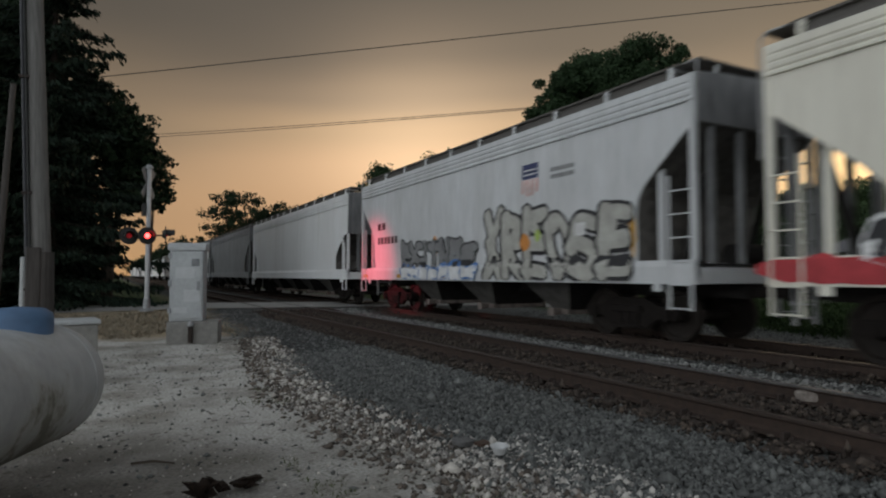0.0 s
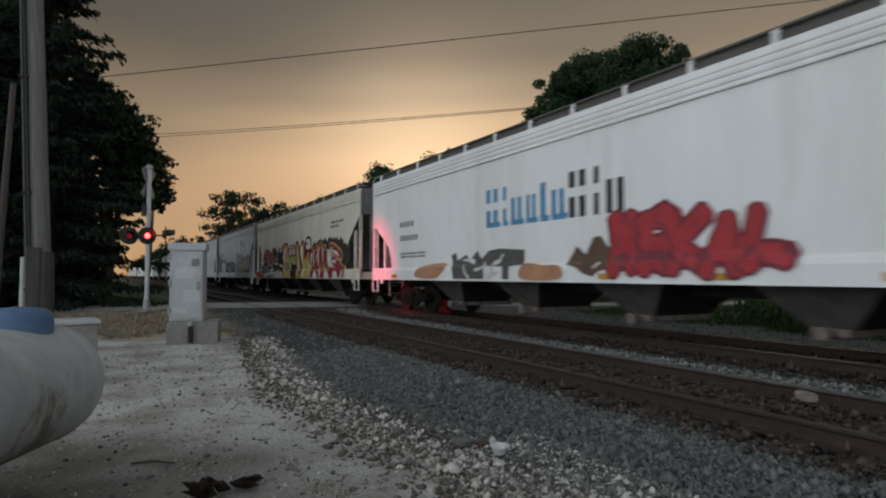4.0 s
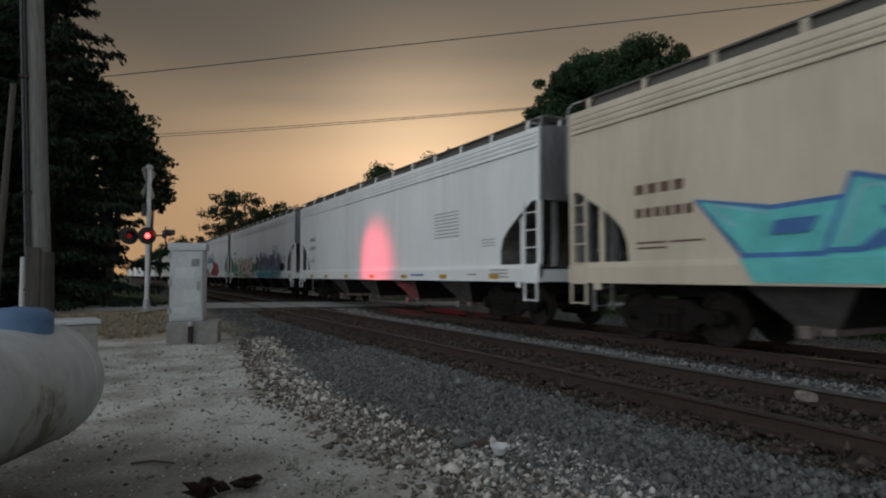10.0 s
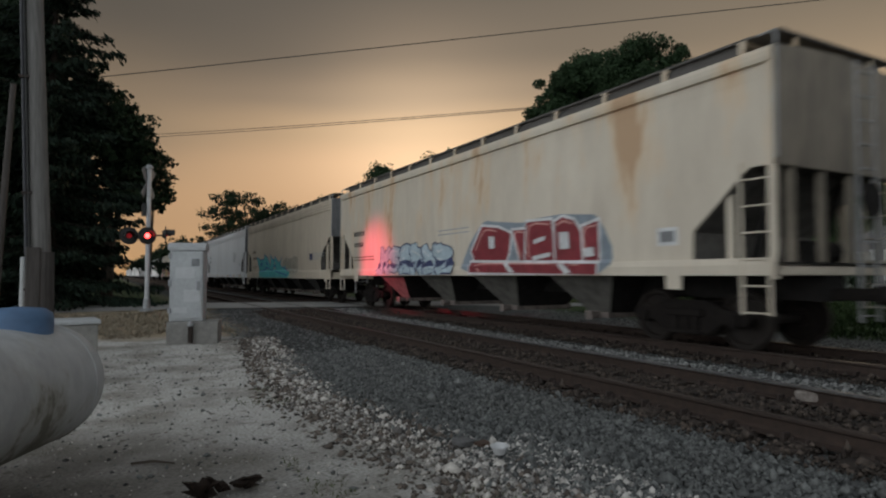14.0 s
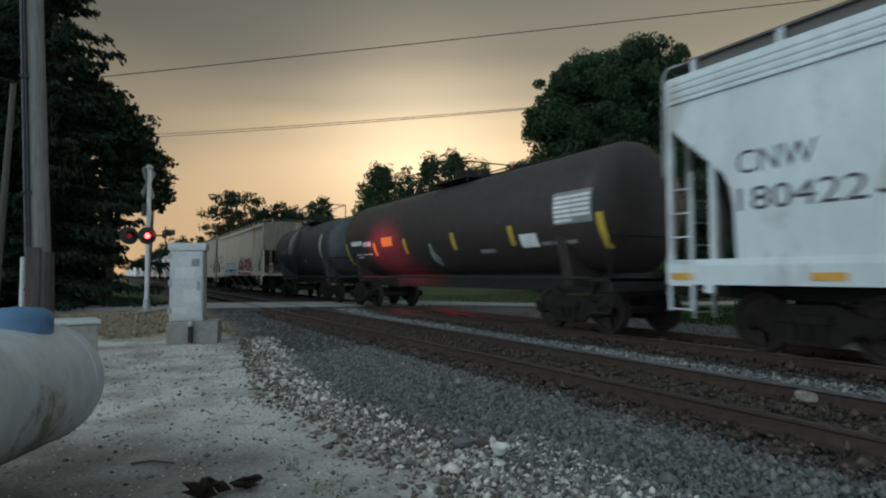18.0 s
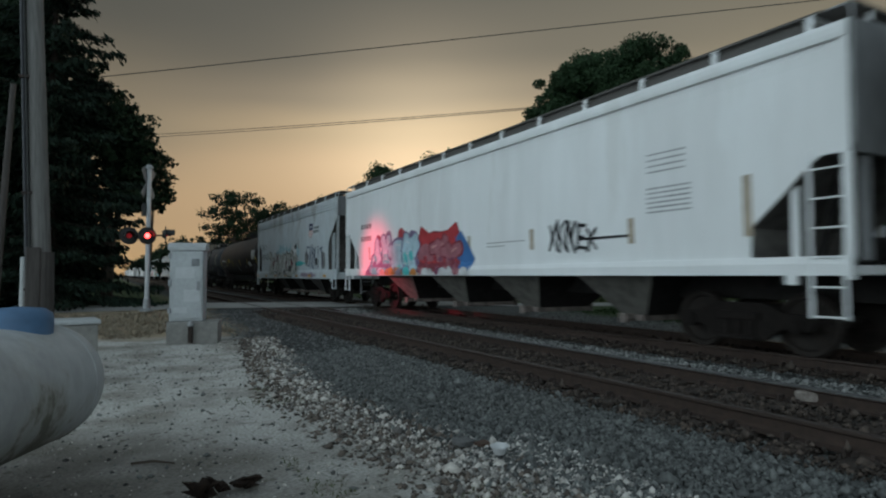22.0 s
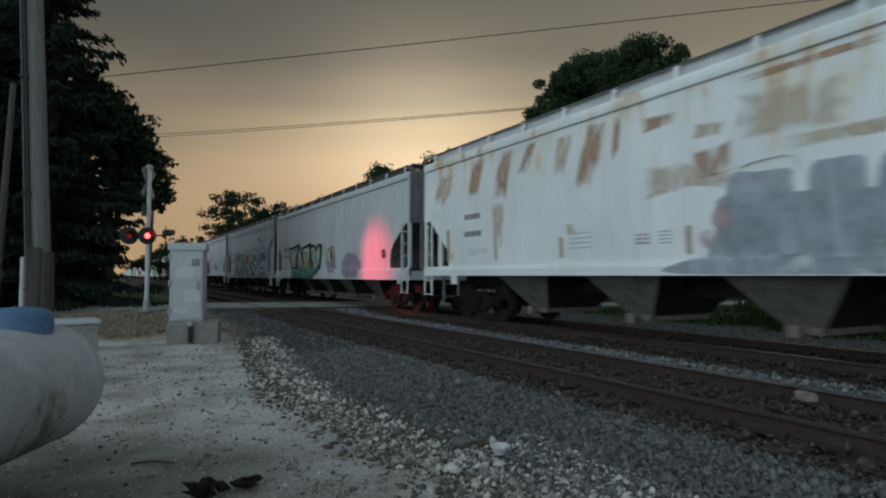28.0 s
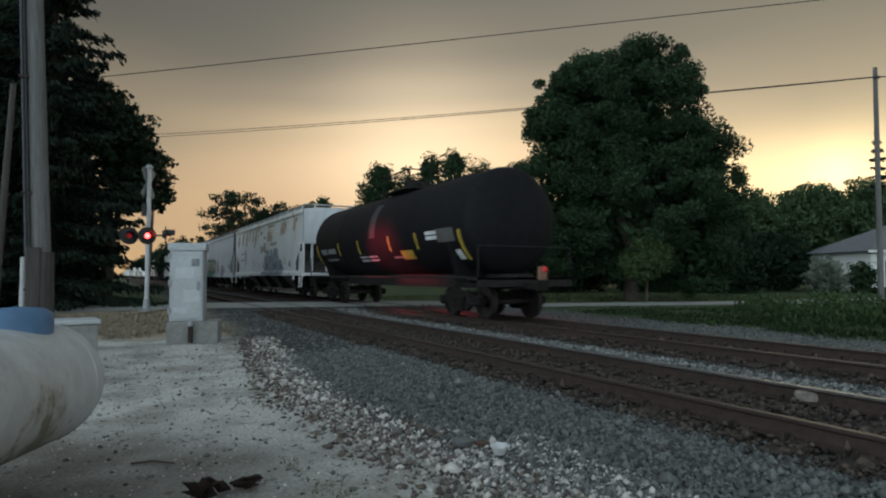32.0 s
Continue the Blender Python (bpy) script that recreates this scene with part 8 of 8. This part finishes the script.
s.bars(10.3, 11.0, 1.75, 1.9, 1, 1, GRY, 136, 1.0)
s.patch(7.4, 7.9, 1.5, 2.0, GRY, 137, 0.15)
# pale blue-grey hopper, silver letters
s = Side(c9, 15.39, None, -0.1)
s.text("CNW", 1.4, 2.55, 2.64, 2.98, K_)
s.text("180422", 1.4, 3.15, 2.10, 2.44, K_)
s.patch(5.0, 9.8, 2.0, 2.68, spray("pale_cyan", (0.40, 0.56, 0.62)), 143, 0.22)
s.patch(6.2, 10.8, 1.65, 1.85, TURQ, 144, 0.05)
s.word("RANKEX", 3.5, 9.4, 1.15, (2.45, 2.48), SILV, K_, 145, 0.40, 0.05, W_, sharp=True)
s.patch(4.0, 9.0, 1.5, 2.3, WINE, 154, 0.15)
s.swoosh(3.6, 9.3, 1.2, 2.3, W_, 16, 155, 0.10, 0.060, slant=1.2)
s.swoosh(4.6, 9.8, 2.3, 2.8, W_, 10, 156, 0.060, 0.012, slant=0.1)
s.swoosh(3.6, 9.0, 1.2, 2.4, K_, 10, 157, 0.060, 0.051)
s.patch(8.2, 9.3, 2.15, 2.75, W_, 147, 0.12, 0.012)
s.patch(8.9, 9.3, 2.5, 2.75, K_, 148, 0.06, 0.016)
s.shield(11.42, 12.01, 2.88, 3.56)
s.bars(12.14, 12.95, 3.10, 3.46, 2, 5, GRY, 149, 0.9)
s.word("SKMIT", 11.0, 13.7, 1.5, (2.7, 2.6), NAVY, None, 150, 0.12)
s.patch(10.7, 11.3, 1.6, 2.3, GRY, 151, 0.12)
s.patch(13.3, 13.9, 1.45, 2.2, GRY, 152, 0.12)
s.plate(12.4, 12.75, 1.65, 1.95, K_, "placard")
s.patch(10.2, 12.6, 1.10, 1.30, MAUVE, 153, 0.05)
s.reflectors(2.25, AMBER, 0.2, 0.45)
# white hopper, purple and red letters
s = Side(c10, 18.58, None, -0.09)
s.floor = 1.19
s.bars(1.75, 2.8, 2.84, 3.12, 1, 4, GRY, 161)
s.bars(1.75, 2.8, 2.40, 2.68, 1, 5, GRY, 162)
s.patch(2.6, 6.4, 1.1, 1.9, TURQ, 163, 0.2)
s.word("AMSE", 2.8, 6.4, 1.3, (2.52, 2.5), spray("ice_blue", (0.46, 0.60, 0.68)), PURP, 164, 0.36, 0.08, W_, TURQ)
for k, a in enumerate((2.6, 3.2, 3.9, 4.6, 5.2, 5.8, 6.3)):
    s.disc(a, 1.16 + 0.05 * (k % 2), 0.24, (PURP, TURQ, PINK, ORG, MAUVE, TURQ, ORG)[k], None, 0.0, 0.036 + 0.001 * k)
for k, (a, z) in enumerate(((3.4, 2.3), (4.3, 2.4), (5.3, 2.42), (6.1, 2.3), (6.5, 2.0))):
    s.disc(a, z, 0.26, (WINE, MAUVE, RED, PURP, WINE)[k], None, 0.0, 0.004 + 0.0005 * k)
s.word("NE", 4.2, 5.5, 1.1, 1.6, ORG, TURQ, 165, 0.4, 0.05)
s.blob([(6.5, 1.3), (6.45, 2.1), (6.75, 2.62), (7.1, 2.36), (7.5, 2.40), (7.9, 2.36), (8.3, 2.40), (8.8, 2.60), (9.0, 2.2), (8.9, 1.3)], RED, WINE, 0.05, 0.006, False)
s.blob([(8.7, 1.3), (8.8, 2.2), (9.1, 2.35), (9.5, 1.9), (9.75, 1.6), (9.4, 1.2)], BLU, None, 0.0, 0.008, False)
for a in (7.1, 8.15, 9.3):
    s.disc(a, 1.12, 0.28, W_, None, 0.0, 0.046)
s.word("OTK", 6.6, 9.0, 1.2, (2.25, 2.15), spray("dusty_rose", (0.34, 0.13, 0.16)), WINE, 167, 0.38, 0.05, PINK, spray("plum", (0.20, 0.06, 0.12)))
s.patch(8.6, 9.5, 1.15, 2.0, BLU, 168, 0.2)
s.patch(7.2, 7.7, 1.06, 1.35, W_, 169, 0.06, 0.03)
s.patch(8.3, 8.7, 1.06, 1.4, W_, 170, 0.06, 0.03)
for a in (2.5, 9.4, 12.05, 14.95, 17.2):
    s.plate(a, a + 0.14, 1.73, 2.18 if a < 17 else 2.62, FADED, "stain_strip")
s.bars(10.3, 11.9, 1.85, 2.02, 2, 2, STEN, 171, 0.95, "stencilled_text", 0.3)
s.word("XKNEX", 12.7, 14.2, 1.68, (2.4, 2.2), K_, None, 172, 0.2)
s.bars(13.6, 15.0, 1.85, 1.95, 1, 1, K_, 173, 1.0, "graffiti_stroke", 0.5)
s.bars(15.4, 16.3, 2.22, 2.7, 6, 1, STEN, 174, 1.0, "stencilled_text", 0.4)
s.bars(15.4, 16.2, 2.9, 3.3, 4, 1, STEN, 175, 1.0, "stencilled_text", 0.3)
# grey hopper, teal letters with white rims
s = Side(c11, 15.38, None, -0.1)
s.text("CNW", 1.42, 2.45, 2.64, 2.95, K_)
s.text("180419", 1.42, 2.98, 2.12, 2.42, K_)
s.patch(2.4, 7.4, 1.9, 2.55, spray("haze_blue", (0.42, 0.48, 0.54)), 183, 0.3)
s.spikes((3.4, 4.0, 4.7, 5.4, 6.1, 6.8, 7.3), 2.0, 2.8, OLV, K_, 191, 0.34, 0.3, 0.006)
s.word("XNRKEX", 3.2, 7.8, 1.1, (2.7, 2.55), OLV, K_, 184, 0.32, 0.045, W_, sharp=True)
s.swoosh(3.3, 7.7, 1.15, 2.4, W_, 14, 192, 0.13, 0.060)
s.swoosh(3.3, 7.8, 1.15, 2.4, K_, 16, 193, 0.060, 0.054)
s.swoosh(3.3, 7.8, 1.15, 2.2, MAUVE, 10, 194, 0.10, 0.062)
s.swoosh(2.2, 8.2, 2.2, 2.95, SKY_, 8, 195, 0.18, 0.003, slant=0.5)
s.patch(8.5, 14.2, 2.1, 2.95, spray("haze_mauve", (0.45, 0.42, 0.46)), 186, 0.12, cols=14)
s.shape([[(8.67, 2.39), (8.93, 2.04), (9.3, 2.11), (9.6, 2.54), (9.81, 3.08), (10.01, 2.54), (10.13, 1.9), (9.74, 1.48), (8.9, 1.62)], [(9.93, 2.15), (10.18, 2.51), (10.65, 2.56), (11.13, 2.33), (11.25, 2.02), (10.48, 2.03), (10.2, 1.72), (9.93, 1.73)], [(11.34, 1.84), (11.45, 2.09), (11.6, 3), (11.74, 3.11), (11.97, 2.63), (12.01, 2), (12.1, 1.78)], [(12.23, 3), (12.54, 2.51), (12.83, 2.55), (13.24, 2.6), (13.65, 2.48), (13.91, 2.22), (13.85, 2.02), (13.44, 2.06), (12.61, 1.93), (12.26, 1.95)]], DTEAL, W_, 0.15, 0.030, shine=SKY_)
s.shape([[(12.15, 1.92), (12.43, 1.91), (12.94, 1.22), (12.67, 1.19)], [(14.1, 1.96), (14.26, 2.03), (14.34, 1.56), (14.25, 1.33), (14.12, 1.44)], [(13.02, 1.97), (13.35, 1.85), (13.33, 1.63), (13.09, 1.67)], [(14.35, 1.47), (14.56, 1.49), (14.5, 1.06), (14.37, 1.06)]], W_, None, 0, 0.052)
s.shape([[(8.29, 1.53), (8.75, 1.56), (8.92, 1.11), (8.38, 1.11)], [(9.72, 1.33), (10.45, 1.48), (10.45, 1.12), (9.97, 1.11)], [(10.9, 1.47), (11.11, 1.5), (11, 1.12), (10.73, 1.12)], [(12.42, 1.43), (12.82, 1.37), (13.19, 1.1), (12.74, 1.12)], [(12.42, 1.71), (13.41, 1.62), (13.41, 1.56), (12.42, 1.6)]], NAVY, W_, 0.06, 0.052)
s.shape([[(10.32, 1.88), (11.64, 1.83), (11.63, 1.55), (10.31, 1.58)], [(6.77, 1.96), (8.54, 1.95), (8.54, 1.45), (6.77, 1.44)], [(13.23, 1.4), (14.36, 1.43), (14.37, 1.06), (13.22, 1.06)]], HAZE, None, 0, 0.080, False, "overpainted_patch")
s.shape([[(7.64, 2.51), (8.14, 2.57), (8.58, 2.49), (8.61, 2.08), (8.14, 1.97), (7.74, 2.11)]], UMBER, None, 0, 0.030)
s.shield(11.40, 11.91, 2.95, 3.52)
s.bars(12.12, 12.9, 3.06, 3.42, 2, 5, GRY, 190, 0.9)
s.reflectors(2.25, AMBER, 0.2, 0.45)
# light grey hopper, green letters
s = Side(c12, 17.2)
s.bars(1.7, 3.0, 2.40, 2.75, 1, 5, GRY, 201)
s.bars(1.7, 3.0, 2.08, 2.32, 1, 6, GRY, 202)
s.shape([[(2.94, 2.47), (3.57, 2.47), (3.78, 2.26), (4.06, 2.55), (4.48, 2.56), (4.4, 2.24), (4.13, 1.57), (3.37, 1.52), (3.32, 1.8), (2.97, 1.96)], [(4.41, 1.49), (4.52, 2.08), (4.71, 2.62), (5.08, 2.21), (5.51, 1.47), (5.07, 1.46), (4.93, 1.87), (4.71, 1.49)], [(5.31, 2.41), (6.65, 2.54), (6.65, 2.21), (6.02, 2.16), (6.02, 1.97), (6.7, 1.95), (6.05, 1.66), (6.15, 1.45), (5.68, 1.37), (5.54, 1.83)], [(6.72, 2.42), (7.28, 2.46), (7.58, 2.26), (7.85, 2.46), (8.27, 2.42), (8.19, 2.01), (7.95, 1.59), (7.51, 1.41), (6.93, 1.49), (7.02, 1.9)]], SAGE, K_, 0.12, 0.030, False, shine=W_)
s.shape([[(3.4, 1.5), (4.15, 1.53), (4.2, 1.1), (3.51, 1.1)], [(4.39, 1.46), (5.11, 1.45), (5.27, 1.11), (4.31, 1.1)], [(5.49, 1.44), (5.68, 1.37), (6.03, 1.44), (6, 1.11), (5.49, 1.11)], [(6.15, 1.45), (7.02, 1.72), (6.98, 1.36), (6.89, 1.12), (6.14, 1.11)], [(6.93, 1.47), (7.51, 1.39), (7.93, 1.57), (7.82, 1.41), (7.41, 1.32), (7, 1.12)]], GRN, K_, 0.07, 0.050, False, shine=FTURQ)
s.shape([[(3.78, 2.2), (4.32, 2.44), (4.06, 2.11), (3.86, 1.51), (3.78, 1.78)], [(4.8, 2.4), (5.01, 2.13), (5.16, 1.72), (5.05, 1.72)], [(6.03, 2.36), (6.55, 2.39), (6.55, 2.31), (6.12, 2.26)], [(7.35, 2.32), (7.58, 2.16), (7.66, 2.23), (7.64, 2.13), (7.52, 2.06)], [(8.02, 2.35), (8.17, 2.36), (8.12, 2.03), (7.83, 1.8)]], W_, None, 0, 0.076, False)
s.shape([[(6.23, 1.93), (6.45, 1.94), (6.47, 1.52), (6.25, 1.49)], [(3.97, 2.08), (4.19, 2.1), (4.1, 1.68)]], ORG, None, 0, 0.074, False)
s.shape([[(8.85, 1.95), (9.08, 2.27), (9.5, 2.35), (10.02, 2.33), (10, 1.36), (9.11, 1.41)]], MAUVE, None, 0, 0.012)
s.shape([[(9.01, 1.94), (9.06, 2.17), (9.4, 2.23), (9.89, 2.26), (9.9, 1.97), (9.59, 1.78), (9.28, 1.76)]], CRM, GRY, 0.05, 0.016)
s.shape([[(9.47, 2.04), (9.57, 2.22), (9.77, 2.21), (9.82, 2.01), (9.73, 1.85), (9.54, 1.85)]], BRN, None, 0, 0.020)
s.patch(10.9, 13.0, 1.1, 2.0, MAUVE, 209, 0.12)
s.bars(8.45, 9.0, 2.05, 2.4, 3, 1, STEN, 210, 1.0, "stencilled_text", 0.4)
s.plate(15.0, 15.35, 1.75, 2.05, K_, "placard")
# rust-stained white hopper
s = Side(c13, 18.08, None, -0.39)
s.floor = 1.19
s.bars(2.69, 3.47, 2.60, 2.82, 1, 4, GRY, 221, 0.9)
s.bars(2.69, 3.52, 2.16, 2.38, 1, 5, GRY, 222, 0.9)
s.bars(2.86, 3.85, 1.69, 1.87, 3, 2, STEN, 223, 0.8, "stencilled_text", 0.3)
# rust run down from the roof seam in broad bands
for k, pts in enumerate([[(3.07, 4.07), (3.61, 4.07), (3.36, 3.23), (2.87, 3.23)], [(4.43, 4.07), (4.85, 4.07), (4.75, 3.62), (4.61, 3.04), (4.06, 3.04), (4.24, 3.7)], [(5.37, 4.07), (5.69, 4.07), (5.49, 3.5), (5.04, 3.47)],
         [(7.36, 4.07), (7.85, 4.07), (7.72, 3.48), (7.5, 2.96), (7.01, 2.95), (7.15, 3.47)], [(8.04, 4.07), (8.24, 4.07), (8.19, 3.45), (8.01, 3.24)], [(8.75, 3.89), (9.41, 3.83), (9.36, 3.67), (8.8, 3.62)],
         [(9.84, 3.08), (10.46, 3.16), (10.45, 2.77), (10.16, 2.68), (9.85, 2.72)], [(16.57, 3.45), (16.71, 4.02), (17.01, 4.07), (16.88, 3.45)], [(16.97, 4.07), (17.47, 4.07), (17.42, 3.87), (17.01, 3.84)], [(10.75, 4.08), (12.4, 4.08), (12.4, 3.98), (10.79, 3.97)]]):
    s.stain(pts, RUSTBAND, 240 + k, 0.006 + 0.0004 * k)
for k, pts in enumerate([[(1.05, 3.3), (1.25, 3.96), (2.03, 3.91), (1.91, 3.36), (1.55, 3.13)], [(6.43, 4.06), (6.93, 4.07), (6.67, 3.21), (6.35, 3.23)], [(8.79, 2.99), (9.73, 2.96), (9.93, 2.69), (10.43, 2.74), (10.38, 2.5), (9.72, 2.58), (8.91, 2.49)],
         [(9.85, 3.53), (10.37, 3.48), (10.31, 3.29), (9.82, 3.32)], [(11.3, 3.05), (13.2, 3.06), (13.1, 2.86), (11.4, 2.89)], [(14.0, 4.07), (15.36, 4.07), (15.2, 3.39), (13.88, 3.33)], [(10.67, 3.76), (12.06, 3.71), (11.98, 3.13), (10.67, 3.15)],
         [(4.0, 2.9), (4.5, 2.88), (4.4, 1.9), (4.05, 1.9)], [(6.69, 2.19), (6.9, 2.22), (7.0, 2.02), (6.78, 1.97)], [(17.93, 3.95), (18.0, 3.95), (18.0, 3.78), (17.93, 3.8)]]):
    s.stain(pts, TANBAND, 260 + k, 0.0015 + 0.0003 * k)
# letters painted out in cloudy slate
s.shape([[(10.3, 2.35), (11.4, 2.3), (12.6, 2.2), (13.6, 2.2), (13.9, 1.9), (14.42, 1.8), (14.4, 1.2), (9.5, 1.2), (9.61, 1.4), (10.09, 1.5), (10.2, 1.96)],
         [(10.43, 2.64), (10.92, 2.64), (11.37, 2.61), (11.39, 2.37), (11.42, 1.42), (10.85, 1.36), (10.3, 1.5), (10.22, 1.96), (10.39, 2.03)], [(11.6, 2.32), (11.67, 2.63), (11.9, 2.66), (12.28, 2.62), (12.3, 2.33), (12.35, 1.45), (11.6, 1.42)],
         [(12.45, 2.45), (12.77, 2.72), (13.44, 2.64), (13.60, 2.36), (13.5, 1.42), (12.5, 1.46)], [(13.60, 2.3), (13.88, 2.0), (14.36, 2.02), (14.53, 1.43), (14.3, 1.22), (13.75, 1.4)]], CLOUD, None, 0, 0.010, True, "overpainted_patch")
s.shape([[(11.2, 1.73), (11.42, 1.74), (11.42, 1.47), (11.22, 1.49)], [(11.85, 2.5), (11.96, 2.5), (12.02, 1.5), (11.93, 1.5)], [(13.5, 2.35), (13.58, 2.33), (13.8, 1.6), (13.68, 1.6)]], SLATE, None, 0, 0.036, True, "overpainted_patch")
s.shape([[(10.2, 2.19), (10.4, 2.24), (10.5, 1.98), (10.36, 1.87), (10.14, 1.92)], [(9.91, 1.81), (10.14, 1.88), (10.23, 1.66), (10.01, 1.59)]], BLUSH, None, 0, 0.040, True, "overpainted_patch")
bm = NB()
s.ribbon(bm, [(10.63, 2.71), (10.79, 2.77), (11.34, 2.79), (11.49, 2.62)], 0.028, 0.012, 0.3, 3)
part("scribble", bm, GRY, c13)
for a0, a1, z0, z1 in ((1.72, 1.90, 1.56, 2.40), (4.07, 4.19, 1.54, 1.98), (6.49, 6.61, 1.53, 1.95), (9.62, 9.74, 1.51, 1.96), (15.0, 15.13, 1.72, 2.15)):
    s.plate(a0, a1, z0, z1, FADED, "stain_strip")
s.plate(15.77, 16.16, 1.64, 1.92, GRY, "placard")
s.plate(15.85, 16.1, 1.2, 1.28, GRY, "placard")
s.bars(6.78, 7.5, 1.70, 2.08, 4, 1, DIRTY, 225, 0.9, "stencilled_text", 0.25)
s.bars(8.58, 8.89, 1.71, 1.92, 3, 1, BLUSH, 226, 0.9, "stencilled_text", 0.6)
s.bars(9.08, 9.37, 1.70, 1.95, 4, 1, STEN, 227, 0.9, "stencilled_text", 0.4)
# black tank car at the end
s = Side(c14, 14.9, 1.50, -0.5)
s.plate(2.0, 2.78, 2.08, 2.29, GRY, "marking")
s.plate(2.92, 3.9, 2.08, 2.29, GRY, "marking")
s.bars(2.0, 3.9, 1.8, 1.92, 1, 3, GRY, 232, 0.9)
for a in (4.29, 6.55, 9.45, 11.55):
    s.plate(a, a + 0.14, 1.98, 2.48, YREF, "reflector_strip")
s.plate(1.40, 1.57, 1.7, 2.5, YREF, "reflector_strip")
s.plate(14.22, 14.38, 1.6, 2.42, YREF, "reflector_strip")
s.plate(10.25, 11.15, 1.70, 1.98, YREF, "placard")
s.bars(6.4, 8.2, 1.7, 1.95, 2, 2, STEN, 233, 0.9, "stencilled_text", 0.5)
s.bars(9.5, 10.4, 1.75, 1.85, 1, 1, GRY, 234, 1.0)
s.plate(7.85, 8.4, 2.5, 3.7, TANKGREY, "repainted_panel")
s.bars(12.3, 13.0, 2.22, 2.50, 2, 1, W_, 235, 1.0, "placard", 0.75)
s.plate(13.0, 14.0, 2.12, 2.5, SOOTY, "placard")
s.plate(13.8, 14.12, 1.63, 1.89, W_, "placard", 0.012)
# its end: stencilled bars and the marker on the coupler
bm = NB()
for x0, x1, z0, z1 in ((-0.40, -0.12, 3.08, 3.18), (0.02, 0.32, 3.08, 3.18), (-0.32, 0.26, 2.93, 2.97), (-0.28, 0.20, 2.84, 2.87)):
    d = 0.55 * (1 - math.sqrt(max(0.0, 1 - ((z1 - 2.68) ** 2 + x1 * x1) / 2.25)))
    y = -14.9 / 2 + 0.42 + d - 0.03
    box(bm, x0, x1, y - 0.004, y + 0.06, z0, z1)
part("end_lettering", bm, GRY, c14)
bm = box(NB(), -0.10, 0.10, -7.45 - 0.72, -7.45 - 0.54, 1.05, 1.40, 0.03)
part("end_marker", bm, spray("marker_orange", (0.20, 0.11, 0.07)), c14, "orange end-of-train marker box")
bm = lathe(NB(), [(0.0, 0.05), (0.06, 0.04), (0.08, 0.0)], 14, Matrix.Translation((0, -8.175, 1.33)) @ Matrix.Rotation(radians(90), 4, "X"))
part("marker_lamp", bm, DIM_LENS, c14, "red marker lamp", smooth=True)


# ---- motion of the train ----
def motions():
    for car in TRAIN:
        m0 = CENTERS[car.name]
        walk(car, [(t, pose(FAR_TRACK, m0 + travel(t), RAIL)) for t in range(0, 33)])
    for w, yy in WHEELSETS:
        walk(w, [(k / 15, pose(0, yy, 0.457, -math.degrees(travel(k / 15) / 0.457))) for k in range(0, 481)])


motions()
